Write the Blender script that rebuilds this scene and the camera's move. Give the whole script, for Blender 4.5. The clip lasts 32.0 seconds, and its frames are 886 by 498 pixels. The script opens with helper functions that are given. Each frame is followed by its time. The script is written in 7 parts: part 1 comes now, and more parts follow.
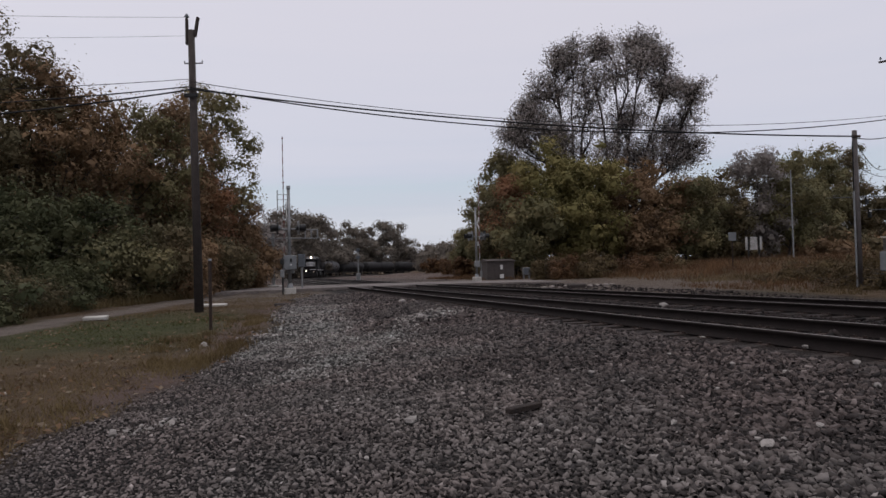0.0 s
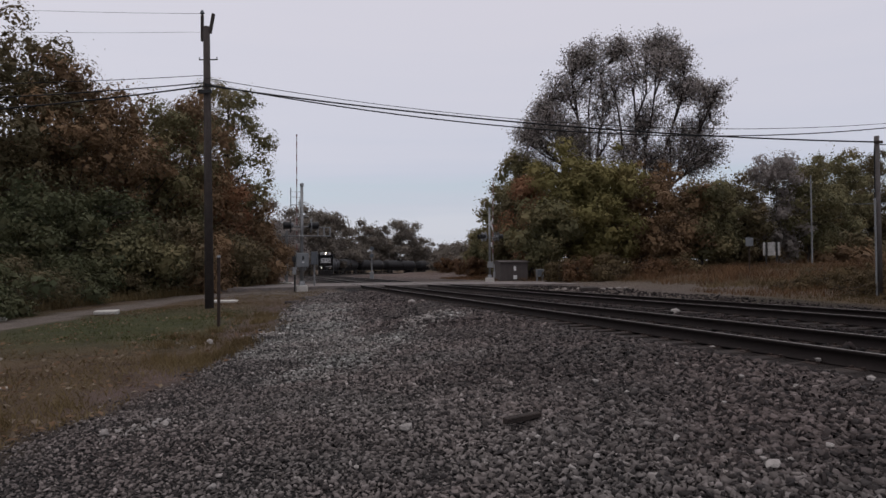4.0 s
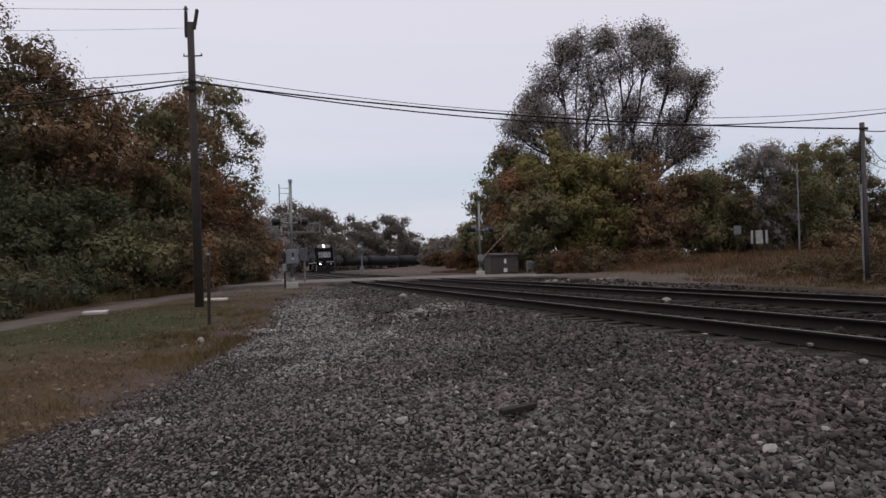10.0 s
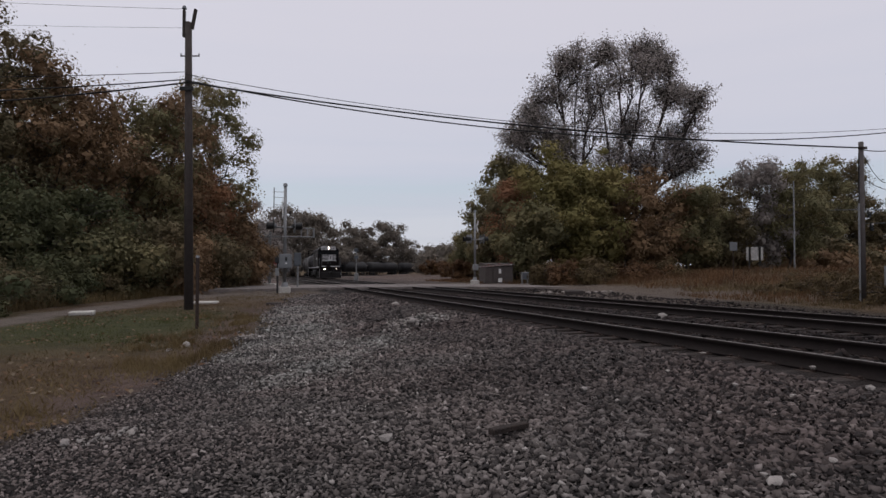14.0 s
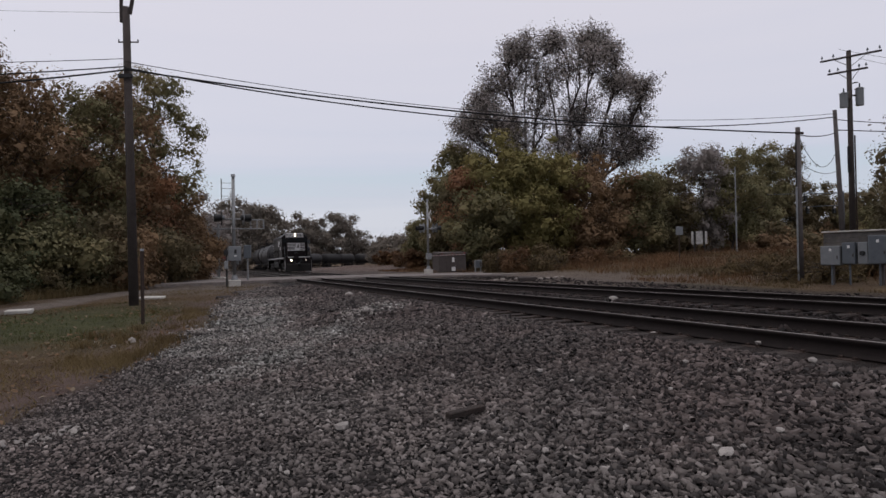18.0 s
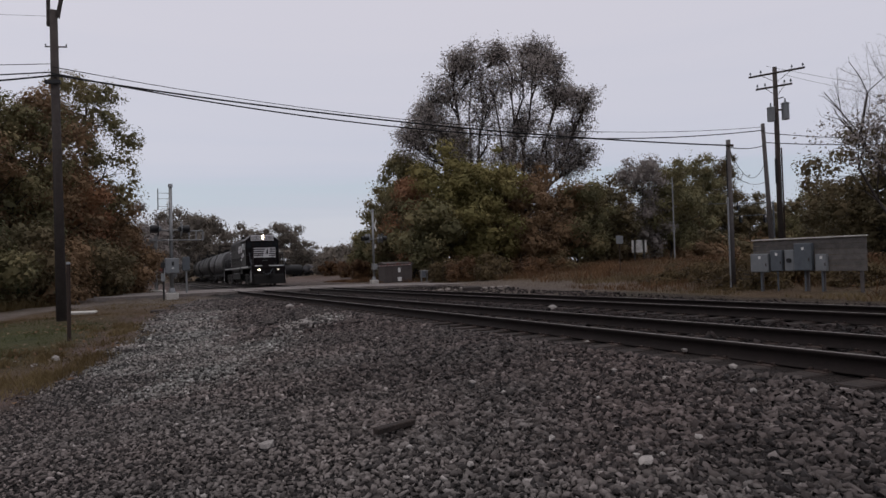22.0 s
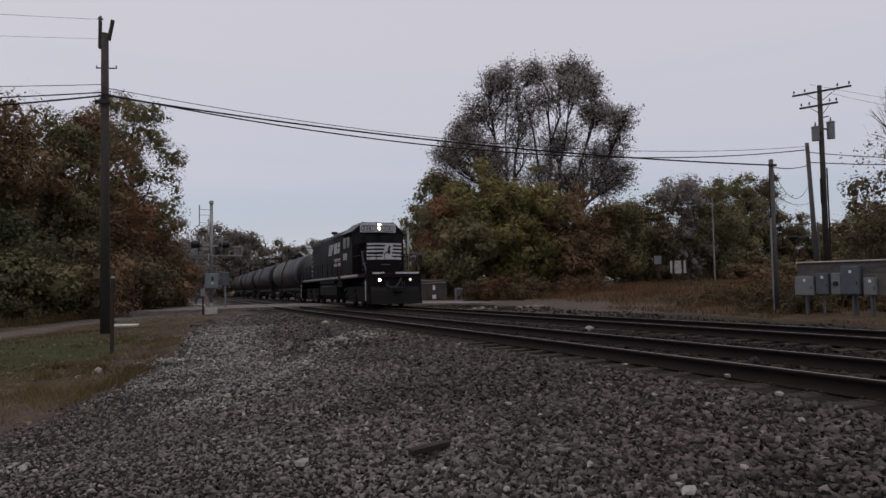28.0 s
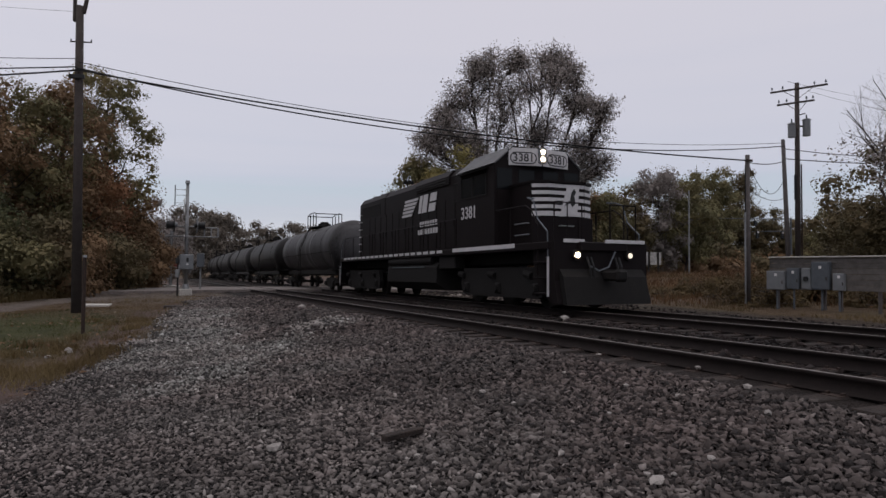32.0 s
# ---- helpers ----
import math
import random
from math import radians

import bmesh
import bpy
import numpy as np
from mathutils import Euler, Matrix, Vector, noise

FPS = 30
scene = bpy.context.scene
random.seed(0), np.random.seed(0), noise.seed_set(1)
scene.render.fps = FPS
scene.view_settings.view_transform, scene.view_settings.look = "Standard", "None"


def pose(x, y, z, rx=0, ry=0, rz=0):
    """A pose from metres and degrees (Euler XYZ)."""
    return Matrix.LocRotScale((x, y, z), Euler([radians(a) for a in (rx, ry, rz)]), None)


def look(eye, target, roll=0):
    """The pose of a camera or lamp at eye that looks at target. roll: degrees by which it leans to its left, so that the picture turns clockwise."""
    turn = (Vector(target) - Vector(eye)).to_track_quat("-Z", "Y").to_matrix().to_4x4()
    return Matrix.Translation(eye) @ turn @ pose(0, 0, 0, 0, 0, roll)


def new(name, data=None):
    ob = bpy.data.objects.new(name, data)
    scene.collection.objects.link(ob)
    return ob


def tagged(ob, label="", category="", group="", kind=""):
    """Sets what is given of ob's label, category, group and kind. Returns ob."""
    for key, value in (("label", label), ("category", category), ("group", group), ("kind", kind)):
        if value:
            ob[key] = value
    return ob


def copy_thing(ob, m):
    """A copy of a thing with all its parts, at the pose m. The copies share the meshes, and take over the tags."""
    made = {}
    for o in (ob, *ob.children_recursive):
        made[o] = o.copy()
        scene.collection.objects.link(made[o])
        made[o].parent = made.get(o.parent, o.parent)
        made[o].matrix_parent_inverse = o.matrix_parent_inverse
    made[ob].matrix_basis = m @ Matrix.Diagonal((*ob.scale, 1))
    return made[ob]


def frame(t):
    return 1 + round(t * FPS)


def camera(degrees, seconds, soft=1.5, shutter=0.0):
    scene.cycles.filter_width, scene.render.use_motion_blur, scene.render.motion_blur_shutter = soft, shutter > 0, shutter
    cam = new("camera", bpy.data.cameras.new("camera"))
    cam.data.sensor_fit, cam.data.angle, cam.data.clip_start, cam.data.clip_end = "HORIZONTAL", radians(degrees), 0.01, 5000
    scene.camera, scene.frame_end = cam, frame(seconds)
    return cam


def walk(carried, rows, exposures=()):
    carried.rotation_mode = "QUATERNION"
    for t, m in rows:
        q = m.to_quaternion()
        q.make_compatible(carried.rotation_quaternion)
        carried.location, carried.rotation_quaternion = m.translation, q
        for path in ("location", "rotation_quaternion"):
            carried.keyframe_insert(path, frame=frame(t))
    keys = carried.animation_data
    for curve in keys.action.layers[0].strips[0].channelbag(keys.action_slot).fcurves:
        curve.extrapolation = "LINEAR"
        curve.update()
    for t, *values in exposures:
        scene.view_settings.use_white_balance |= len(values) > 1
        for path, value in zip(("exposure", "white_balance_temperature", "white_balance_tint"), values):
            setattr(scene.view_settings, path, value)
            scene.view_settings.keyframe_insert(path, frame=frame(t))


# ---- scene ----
cam = camera(68.0, 32.0, soft=1.5)
EYE = 1.5
# t, x, y, z, yaw, pitch, roll
ROWS = [
    (0.0, -0.003, -0.006, -0.003, -0.00, 1.33, 1.38),
    (0.5, -0.024, -0.037, 0.003, -0.03, 1.21, 0.98),
    (1.0, -0.007, -0.028, 0.002, -0.10, 1.18, 1.60),
    (1.5, 0.009, -0.023, -0.001, 1.12, 1.01, 2.80),
    (2.0, -0.013, -0.016, 0.007, -0.41, 0.99, 2.88),
    (2.5, -0.026, 0.034, 0.041, -1.32, 0.80, 2.89),
    (3.0, -0.022, 0.050, -0.003, -6.79, -0.31, 3.20),
    (3.5, 0.033, 0.089, 0.049, -2.60, 1.96, 4.62),
    (4.0, 0.143, 0.164, 0.033, 1.28, 1.31, 0.32),
    (4.5, 0.074, 0.159, 0.024, 3.26, 1.48, 1.56),
    (6.5, 0.065, 0.170, 0.018, 3.32, -0.55, 2.23),
    (7.0, 0.094, 0.173, 0.018, 2.55, 0.30, 1.47),
    (7.5, 0.084, 0.184, 0.026, 1.34, 0.41, 1.68),
    (8.0, 0.095, 0.202, 0.023, 0.83, 0.20, 2.19),
    (8.5, 0.090, 0.186, 0.021, 0.13, 0.41, 1.94),
    (9.0, 0.097, 0.190, 0.022, 0.19, 0.09, 1.23),
    (9.5, 0.098, 0.184, 0.015, -0.24, 0.08, 1.51),
    (10.0, 0.116, 0.201, 0.014, 0.41, 0.79, 1.40),
    (10.5, 0.118, 0.185, 0.020, 0.35, 1.09, 2.13),
    (11.0, 0.159, 0.192, 0.025, 4.21, 0.32, 0.18),
    (11.5, 0.146, 0.348, 0.032, 0.77, 0.85, 1.35),
    (12.0, 0.096, 0.441, 0.045, -3.11, 2.97, 0.69),
    (12.5, 0.140, 0.446, 0.044, 0.06, 2.31, -0.88),
    (13.0, 0.171, 0.460, 0.041, 0.58, 1.61, -0.08),
    (13.5, 0.159, 0.457, 0.036, 0.12, 1.50, -0.34),
    (15.5, 0.141, 0.507, 0.007, -0.35, 1.53, 0.75),
    (16.0, 0.144, 0.509, -0.005, -0.23, 1.02, 0.65),
    (16.5, 0.115, 0.502, -0.007, -1.01, 1.50, -1.49),
    (17.0, 0.099, 0.521, -0.009, -2.85, 0.56, 0.21),
    (17.5, 0.145, 0.529, -0.026, -4.45, 0.55, 0.82),
    (18.0, 0.145, 0.533, -0.020, -4.10, 0.59, 1.05),
    (18.5, 0.149, 0.538, -0.028, -3.38, 1.00, 2.24),
    (19.0, 0.137, 0.535, -0.019, -2.94, 0.27, 1.16),
    (19.5, 0.145, 0.520, -0.013, -3.44, -0.94, 2.14),
    (20.0, 0.202, 0.526, -0.004, -3.89, 0.73, 2.19),
    (20.5, 0.319, 0.521, 0.007, -4.29, 0.86, 0.68),
    (21.0, 0.373, 0.519, -0.009, -6.80, 0.83, 0.95),
    (21.5, 0.353, 0.542, -0.001, -8.15, 1.15, 1.09),
    (22.0, 0.320, 0.563, -0.002, -8.64, 1.34, 1.53),
    (22.5, 0.320, 0.574, -0.008, -7.87, -1.31, 1.15),
    (23.0, 0.326, 0.592, -0.007, -8.13, -1.65, 1.24),
    (23.5, 0.316, 0.587, 0.001, -7.98, -1.17, 1.52),
    (24.0, 0.291, 0.560, 0.028, -7.06, 1.21, 2.01),
    (24.5, 0.265, 0.546, 0.036, -6.15, 3.36, -0.34),
    (25.0, 0.290, 0.583, 0.040, -5.38, 3.43, 2.21),
    (25.5, 0.302, 0.570, 0.034, -5.86, 3.46, 2.02),
    (27.5, 0.306, 0.583, 0.018, -5.25, 3.13, 0.76),
    (28.0, 0.301, 0.585, 0.014, -5.64, 2.97, 0.78),
    (28.5, 0.311, 0.589, 0.012, -6.27, 3.09, 1.29),
    (29.0, 0.300, 0.590, 0.021, -6.24, 2.45, 0.83),
    (29.5, 0.313, 0.577, 0.019, -6.16, 1.86, 1.02),
    (30.0, 0.315, 0.581, 0.013, -5.68, 1.35, 0.67),
    (30.5, 0.313, 0.597, 0.014, -5.92, 1.84, 0.65),
    (31.0, 0.310, 0.595, 0.009, -6.17, 2.15, 0.36),
    (31.5, 0.310, 0.594, 0.010, -7.01, 1.93, 0.09),
    (32.0, 0.307, 0.589, 0.026, -7.57, 1.78, -0.51),
]
walk(cam, [(t, pose(x, y, EYE + z, 90 + pitch, roll, yaw)) for t, x, y, z, yaw, pitch, roll in ROWS],
     [(0, 0.04), (2, 0.05), (4, -0.02), (7, 0.17), (8, 0.17), (10, 0.15), (11, 0.18), (12, 0.04), (13, -0.02), (16, 0.03), (17, 0.08), (19, 0.05), (21, 0.01), (22, -0.06),
      (23, 0.12), (24, 0.12), (25, -0.17), (28, -0.14), (29, -0.07), (31, 0.01), (32, -0.04)])

# ---- light: an overcast evening sky with a thin clearer strip over the far woods ----
world = bpy.data.worlds.new("overcast_sky")
scene.world = world
world.use_nodes = True
wn, wl = world.node_tree.nodes, world.node_tree.links
wn.clear()
SUN_ELEVATION, SUN_TURN = radians(14), radians(-60)
sky = wn.new("ShaderNodeTexSky")
sky.sky_type, sky.sun_disc, sky.sun_elevation, sky.sun_rotation = "NISHITA", False, SUN_ELEVATION, SUN_TURN
w_co = wn.new("ShaderNodeTexCoord")
w_sep = wn.new("ShaderNodeSeparateXYZ")
wl.new(w_co.outputs["Generated"], w_sep.inputs[0])
w_map = wn.new("ShaderNodeMapping")
w_map.inputs["Scale"].default_value = (0.8, 0.8, 13.0)
wl.new(w_co.outputs["Generated"], w_map.inputs[0])
w_noise = wn.new("ShaderNodeTexNoise")
w_noise.inputs["Scale"].default_value, w_noise.inputs["Detail"].default_value = 1.6, 5.0
wl.new(w_map.outputs[0], w_noise.inputs["Vector"])
w_add = wn.new("ShaderNodeMath")
w_add.operation, w_add.inputs[1].default_value = "MULTIPLY_ADD", 0.16
wl.new(w_noise.outputs["Fac"], w_add.inputs[0])
wl.new(w_sep.outputs["Z"], w_add.inputs[2])
w_ramp = wn.new("ShaderNodeValToRGB")
cr = w_ramp.color_ramp
cr.elements[0].position, cr.elements[0].color = 0.08, (0.56, 0.58, 0.665, 1)
cr.elements[1].position, cr.elements[1].color = 0.60, (0.685, 0.655, 0.725, 1)
for at_z, col in ((0.14, (0.585, 0.605, 0.69, 1)), (0.165, (0.54, 0.57, 0.665, 1)), (0.19, (0.515, 0.575, 0.665, 1)), (0.215, (0.555, 0.580, 0.685, 1)), (0.26, (0.60, 0.605, 0.70, 1)), (0.40, (0.65, 0.635, 0.715, 1)), (0.80, (0.95, 0.92, 0.985, 1)), (1.0, (1.25, 1.21, 1.27, 1))):
    e = cr.elements.new(at_z)
    e.color = col
wl.new(w_add.outputs[0], w_ramp.inputs[0])
w_b1 = wn.new("ShaderNodeBackground")
wl.new(sky.outputs[0], w_b1.inputs[0])
w_b1.inputs[1].default_value = 0.008
w_b2 = wn.new("ShaderNodeBackground")
wl.new(w_ramp.outputs[0], w_b2.inputs[0])
w_b2.inputs[1].default_value = 0.97
w_sum = wn.new("ShaderNodeAddShader")
wl.new(w_b1.outputs[0], w_sum.inputs[0])
wl.new(w_b2.outputs[0], w_sum.inputs[1])
w_out = wn.new("ShaderNodeOutputWorld")
wl.new(w_sum.outputs[0], w_out.inputs[0])

sun_data = bpy.data.lights.new("sun", "SUN")
sun_data.energy, sun_data.angle, sun_data.color = 0.35, radians(40), (1.0, 0.95, 0.9)
sun = new("sun", sun_data)
sun.matrix_basis = look((-25, -25, 80), (0, 10, 0))


# ---- materials ----
def mat(name, col, rough=0.8, metal=0.0, var=0.25, scale=3.0, bump=0.0, bscale=30.0, spec=0.3, col2=None, rand=0.0):
    """A material with stains at a large scale, grain at a small one and fine relief; rand: how far pieces differ."""
    m = bpy.data.materials.new(name)
    m.use_nodes = True
    nd, ln = m.node_tree.nodes, m.node_tree.links
    b = nd["Principled BSDF"]
    b.inputs["Roughness"].default_value, b.inputs["Metallic"].default_value = rough, metal
    b.inputs["Specular IOR Level"].default_value = spec
    co = nd.new("ShaderNodeTexCoord")
    n1 = nd.new("ShaderNodeTexNoise")
    n1.inputs["Scale"].default_value, n1.inputs["Detail"].default_value, n1.inputs["Roughness"].default_value = scale, 6, 0.65
    n2 = nd.new("ShaderNodeTexNoise")
    n2.inputs["Scale"].default_value, n2.inputs["Detail"].default_value = scale * 11, 3
    for n in (n1, n2):
        ln.new(co.outputs["Object"], n.inputs["Vector"])
    mix = nd.new("ShaderNodeMix")
    mix.data_type = "FLOAT"
    mix.inputs[0].default_value = 0.4
    ln.new(n1.outputs["Fac"], mix.inputs[2])
    ln.new(n2.outputs["Fac"], mix.inputs[3])
    ramp = nd.new("ShaderNodeValToRGB")
    c2 = col2 or [c * (1 - var) for c in col]
    ramp.color_ramp.elements[0].position, ramp.color_ramp.elements[0].color = 0.35, (*c2, 1)
    ramp.color_ramp.elements[1].position, ramp.color_ramp.elements[1].color = 0.65, (*[min(1, c * (1 + var * 0.5)) for c in col], 1)
    ln.new(mix.outputs[0], ramp.inputs[0])
    last = ramp.outputs[0]
    if rand:
        inf = nd.new("ShaderNodeObjectInfo")
        geo = nd.new("ShaderNodeNewGeometry")
        ad = nd.new("ShaderNodeMath")
        ln.new(inf.outputs["Random"], ad.inputs[0])
        ln.new(geo.outputs["Random Per Island"], ad.inputs[1])
        mr = nd.new("ShaderNodeMapRange")
        mr.inputs[2].default_value = 2.0
        mr.inputs[3].default_value, mr.inputs[4].default_value = 1 - rand, 1 + rand
        ln.new(ad.outputs[0], mr.inputs[0])
        hs = nd.new("ShaderNodeHueSaturation")
        ln.new(mr.outputs[0], hs.inputs["Value"])
        ln.new(last, hs.inputs["Color"])
        last = hs.outputs[0]
    ln.new(last, b.inputs["Base Color"])
    if bump:
        bn = nd.new("ShaderNodeTexNoise")
        bn.inputs["Scale"].default_value, bn.inputs["Detail"].default_value = bscale, 4
        ln.new(co.outputs["Object"], bn.inputs["Vector"])
        bp = nd.new("ShaderNodeBump")
        bp.inputs["Strength"].default_value, bp.inputs["Distance"].default_value = bump, 0.02
        ln.new(bn.outputs["Fac"], bp.inputs["Height"])
        ln.new(bp.outputs[0], b.inputs["Normal"])
    return m


def glow(name, col, strength):
    m = bpy.data.materials.new(name)
    m.use_nodes = True
    b = m.node_tree.nodes["Principled BSDF"]
    b.inputs["Base Color"].default_value = (*col, 1)
    b.inputs["Emission Color"].default_value, b.inputs["Emission Strength"].default_value = (*col, 1), strength
    return m


def leaf_mat(name, a, b2, c, thin=0.28):
    """Autumn leaves: three tones spread over the single leaves, a little light let through."""
    m = bpy.data.materials.new(name)
    m.use_nodes = True
    nd, ln = m.node_tree.nodes, m.node_tree.links
    b = nd["Principled BSDF"]
    b.inputs["Roughness"].default_value, b.inputs["Specular IOR Level"].default_value = 0.7, 0.15
    geo = nd.new("ShaderNodeNewGeometry")
    co = nd.new("ShaderNodeTexCoord")
    ns = nd.new("ShaderNodeTexNoise")
    ns.inputs["Scale"].default_value, ns.inputs["Detail"].default_value = 0.35, 3
    ln.new(co.outputs["Object"], ns.inputs["Vector"])
    ad = nd.new("ShaderNodeMath")
    ad.operation, ad.inputs[1].default_value = "MULTIPLY_ADD", 0.06
    ln.new(geo.outputs["Random Per Island"], ad.inputs[0])
    ln.new(ns.outputs["Fac"], ad.inputs[2])
    ramp = nd.new("ShaderNodeValToRGB")
    r = ramp.color_ramp
    r.elements[0].position, r.elements[0].color = 0.40, (*a, 1)
    r.elements[1].position, r.elements[1].color = 0.80, (*c, 1)
    r.elements.new(0.58).color = (*b2, 1)
    ln.new(ad.outputs[0], ramp.inputs[0])
    ln.new(ramp.outputs[0], b.inputs["Base Color"])
    tr = nd.new("ShaderNodeBsdfTranslucent")
    ln.new(ramp.outputs[0], tr.inputs["Color"])
    mx = nd.new("ShaderNodeMixShader")
    mx.inputs[0].default_value = thin
    ln.new(b.outputs[0], mx.inputs[1])
    ln.new(tr.outputs[0], mx.inputs[2])
    ln.new(mx.outputs[0], nd["Material Output"].inputs[0])
    return m


M_RAIL_TOP = mat("polished_rail_steel", (0.22, 0.20, 0.185), 0.5, 0.85, 0.2, 4)
M_RAIL = mat("rusty_rail_steel", (0.0135, 0.009, 0.008), 0.85, 0.2, 0.4, 6, 0.3, 80)
# creosote tone lowered further to hold the shadow beside the rails
M_TIE = mat("creosoted_tie_wood", (0.028, 0.020, 0.0165), 0.95, 0, 0.45, 5, 0.7, 45, rand=0.5, col2=(0.011, 0.009, 0.0085))
M_STEEL = mat("rusty_plate_steel", (0.045, 0.031, 0.026), 0.85, 0.3, 0.3, 8)
M_POLE = mat("weathered_pole_wood", (0.050, 0.041, 0.038), 0.95, 0, 0.35, 4, 0.7, 30)
M_POLE_GREY = mat("grey_pole_wood", (0.088, 0.078, 0.076), 0.95, 0, 0.3, 4, 0.7, 30)
M_GALV = mat("galvanised_steel", (0.23, 0.235, 0.24), 0.5, 0.6, 0.25, 6)
M_GREYBOX = mat("grey_enamel", (0.085, 0.095, 0.108), 0.5, 0.1, 0.25, 5)
M_GREYLT = mat("light_grey_enamel", (0.160, 0.168, 0.176), 0.5, 0.1, 0.2, 5)
M_BOARD = mat("weathered_grey_board", (0.095, 0.086, 0.081), 0.9, 0, 0.45, 4, 0.5, 25, rand=0.3)
M_WHITE = mat("worn_white_paint", (0.62, 0.61, 0.60), 0.6, 0, 0.2, 6)
M_BOARD_W = mat("stained_white_panel", (0.36, 0.35, 0.34), 0.7, 0, 0.6, 2.2, col2=(0.10, 0.095, 0.09))
M_RED = mat("red_reflective_paint", (0.17, 0.075, 0.07), 0.55, 0, 0.2, 6)
M_ARM = mat("dulled_white_gate_paint", (0.30, 0.29, 0.28), 0.6, 0, 0.25, 6)
M_BLACK = mat("black_signal_paint", (0.015, 0.015, 0.016), 0.5, 0, 0.3, 6)
M_CABLE = mat("black_cable_sheath", (0.012, 0.012, 0.013), 0.7, 0, 0.2, 6)
M_CONC = mat("weathered_concrete", (0.42, 0.40, 0.37), 0.95, 0, 0.25, 6, 0.6, 60)
M_PALEWOOD = mat("pale_weathered_wood", (0.30, 0.26, 0.22), 0.95, 0, 0.3, 6, 0.5, 40)
M_STONE_W = mat("pale_limestone", (0.25, 0.23, 0.215), 0.95, 0, 0.25, 14, 0.6, 60, rand=0.25)
M_LOCO = mat("black_locomotive_paint", (0.0076, 0.0060, 0.0066), 0.5, 0, 0.5, 1.4, 0.05, 20, 0.05, col2=(0.0115, 0.0092, 0.0092))
# black roof paint lightened to carry the sky's reflection
M_LOCO_ROOF = mat("sky_greyed_roof_paint", (0.10, 0.10, 0.105), 0.7, 0, 0.4, 2)
M_UNDER = mat("grimy_underframe", (0.0068, 0.0058, 0.0056), 0.85, 0.1, 0.4, 5, 0.3, 30)
M_LWHITE = mat("dulled_white_lettering", (0.47, 0.46, 0.47), 0.55, 0, 0.18, 7)
M_GLASS = mat("dark_cab_glass", (0.006, 0.007, 0.008), 0.2, 0, 0.1, 2, spec=0.12)
M_TANK = mat("black_tank_paint", (0.010, 0.010, 0.011), 0.55, 0, 0.5, 0.6, 0.1, 15, 0.12, col2=(0.020, 0.018, 0.017))
M_TANK_GREY = mat("dusty_tank_paint", (0.042, 0.041, 0.044), 0.55, 0, 0.5, 0.7, 0.1, 15, 0.15, col2=(0.016, 0.015, 0.015))
M_WHEEL = mat("worn_wheel_steel", (0.012, 0.010, 0.009), 0.7, 0.3, 0.3, 8)
M_LIGHT = glow("lit_headlamp_lens", (1.0, 0.74, 0.50), 28.0)
M_DITCH = glow("lit_ditch_lamp_lens", (1.0, 0.74, 0.48), 24.0)
M_DITCH_DIM = glow("dim_ditch_lamp_lens", (1.0, 0.85, 0.68), 0.8)
M_REDLAMP = glow("red_flasher_lens", (0.12, 0.012, 0.01), 0.02)
M_BARK = mat("dark_bark", (0.060, 0.050, 0.046), 0.95, 0, 0.35, 3, 0.6, 25)
M_ASPHALT = mat("worn_asphalt", (0.165, 0.143, 0.134), 0.95, 0, 0.5, 0.8, 0.5, 90)
M_SHED = mat("grey_shed_steel", (0.066, 0.055, 0.052), 0.85, 0.0, 0.25, 3)
M_RUBBLE = mat("dusty_rubble", (0.20, 0.175, 0.16), 0.95, 0, 0.35, 9, 0.6, 50, rand=0.4)
# darker variant of the dark green leaves; canopy shade is in its colour
M_LEAF_DEEP = leaf_mat("shaded_green_brown_leaves", (0.095, 0.082, 0.046), (0.126, 0.098, 0.055), (0.170, 0.124, 0.070))
# dark green leaves, darkened further for the shade at the wood's foot
M_LEAF_SHADE = leaf_mat("shaded_dark_green_leaves", (0.062, 0.070, 0.036), (0.084, 0.084, 0.043), (0.116, 0.100, 0.052))
# autumn leaf tones paled and greyed to stand in for distant haze
M_LEAF_FAR_HAZE = leaf_mat("haze_paled_autumn_leaves", (0.128, 0.111, 0.095), (0.160, 0.137, 0.114), (0.199, 0.164, 0.135))
M_LEAF_DARK = leaf_mat("dark_green_leaves", (0.120, 0.113, 0.060), (0.160, 0.139, 0.071), (0.234, 0.174, 0.092))
M_LEAF_BROWN = leaf_mat("brown_autumn_leaves", (0.155, 0.101, 0.061), (0.202, 0.129, 0.073), (0.258, 0.168, 0.098))
M_LEAF_GREEN = leaf_mat("olive_leaves", (0.151, 0.135, 0.054), (0.198, 0.169, 0.067), (0.246, 0.198, 0.085))
M_LEAF_ORANGE = leaf_mat("rust_orange_leaves", (0.181, 0.091, 0.052), (0.227, 0.117, 0.064), (0.284, 0.159, 0.088))
# grey-brown paled further for sky light bleeding round the sparse leaves
M_LEAF_GREY = leaf_mat("thinning_sky_paled_leaves", (0.224, 0.200, 0.188), (0.281, 0.250, 0.235), (0.344, 0.302, 0.280), 0.45)
M_GRASS_DRY = leaf_mat("dry_tan_grass", (0.082, 0.057, 0.025), (0.128, 0.092, 0.043), (0.195, 0.148, 0.078))
M_LITTER = leaf_mat("brown_fallen_leaves", (0.100, 0.055, 0.030), (0.150, 0.090, 0.050), (0.210, 0.140, 0.090))
M_LITTER_PALE = leaf_mat("pale_fallen_leaves", (0.130, 0.100, 0.070), (0.180, 0.140, 0.100), (0.240, 0.200, 0.150))
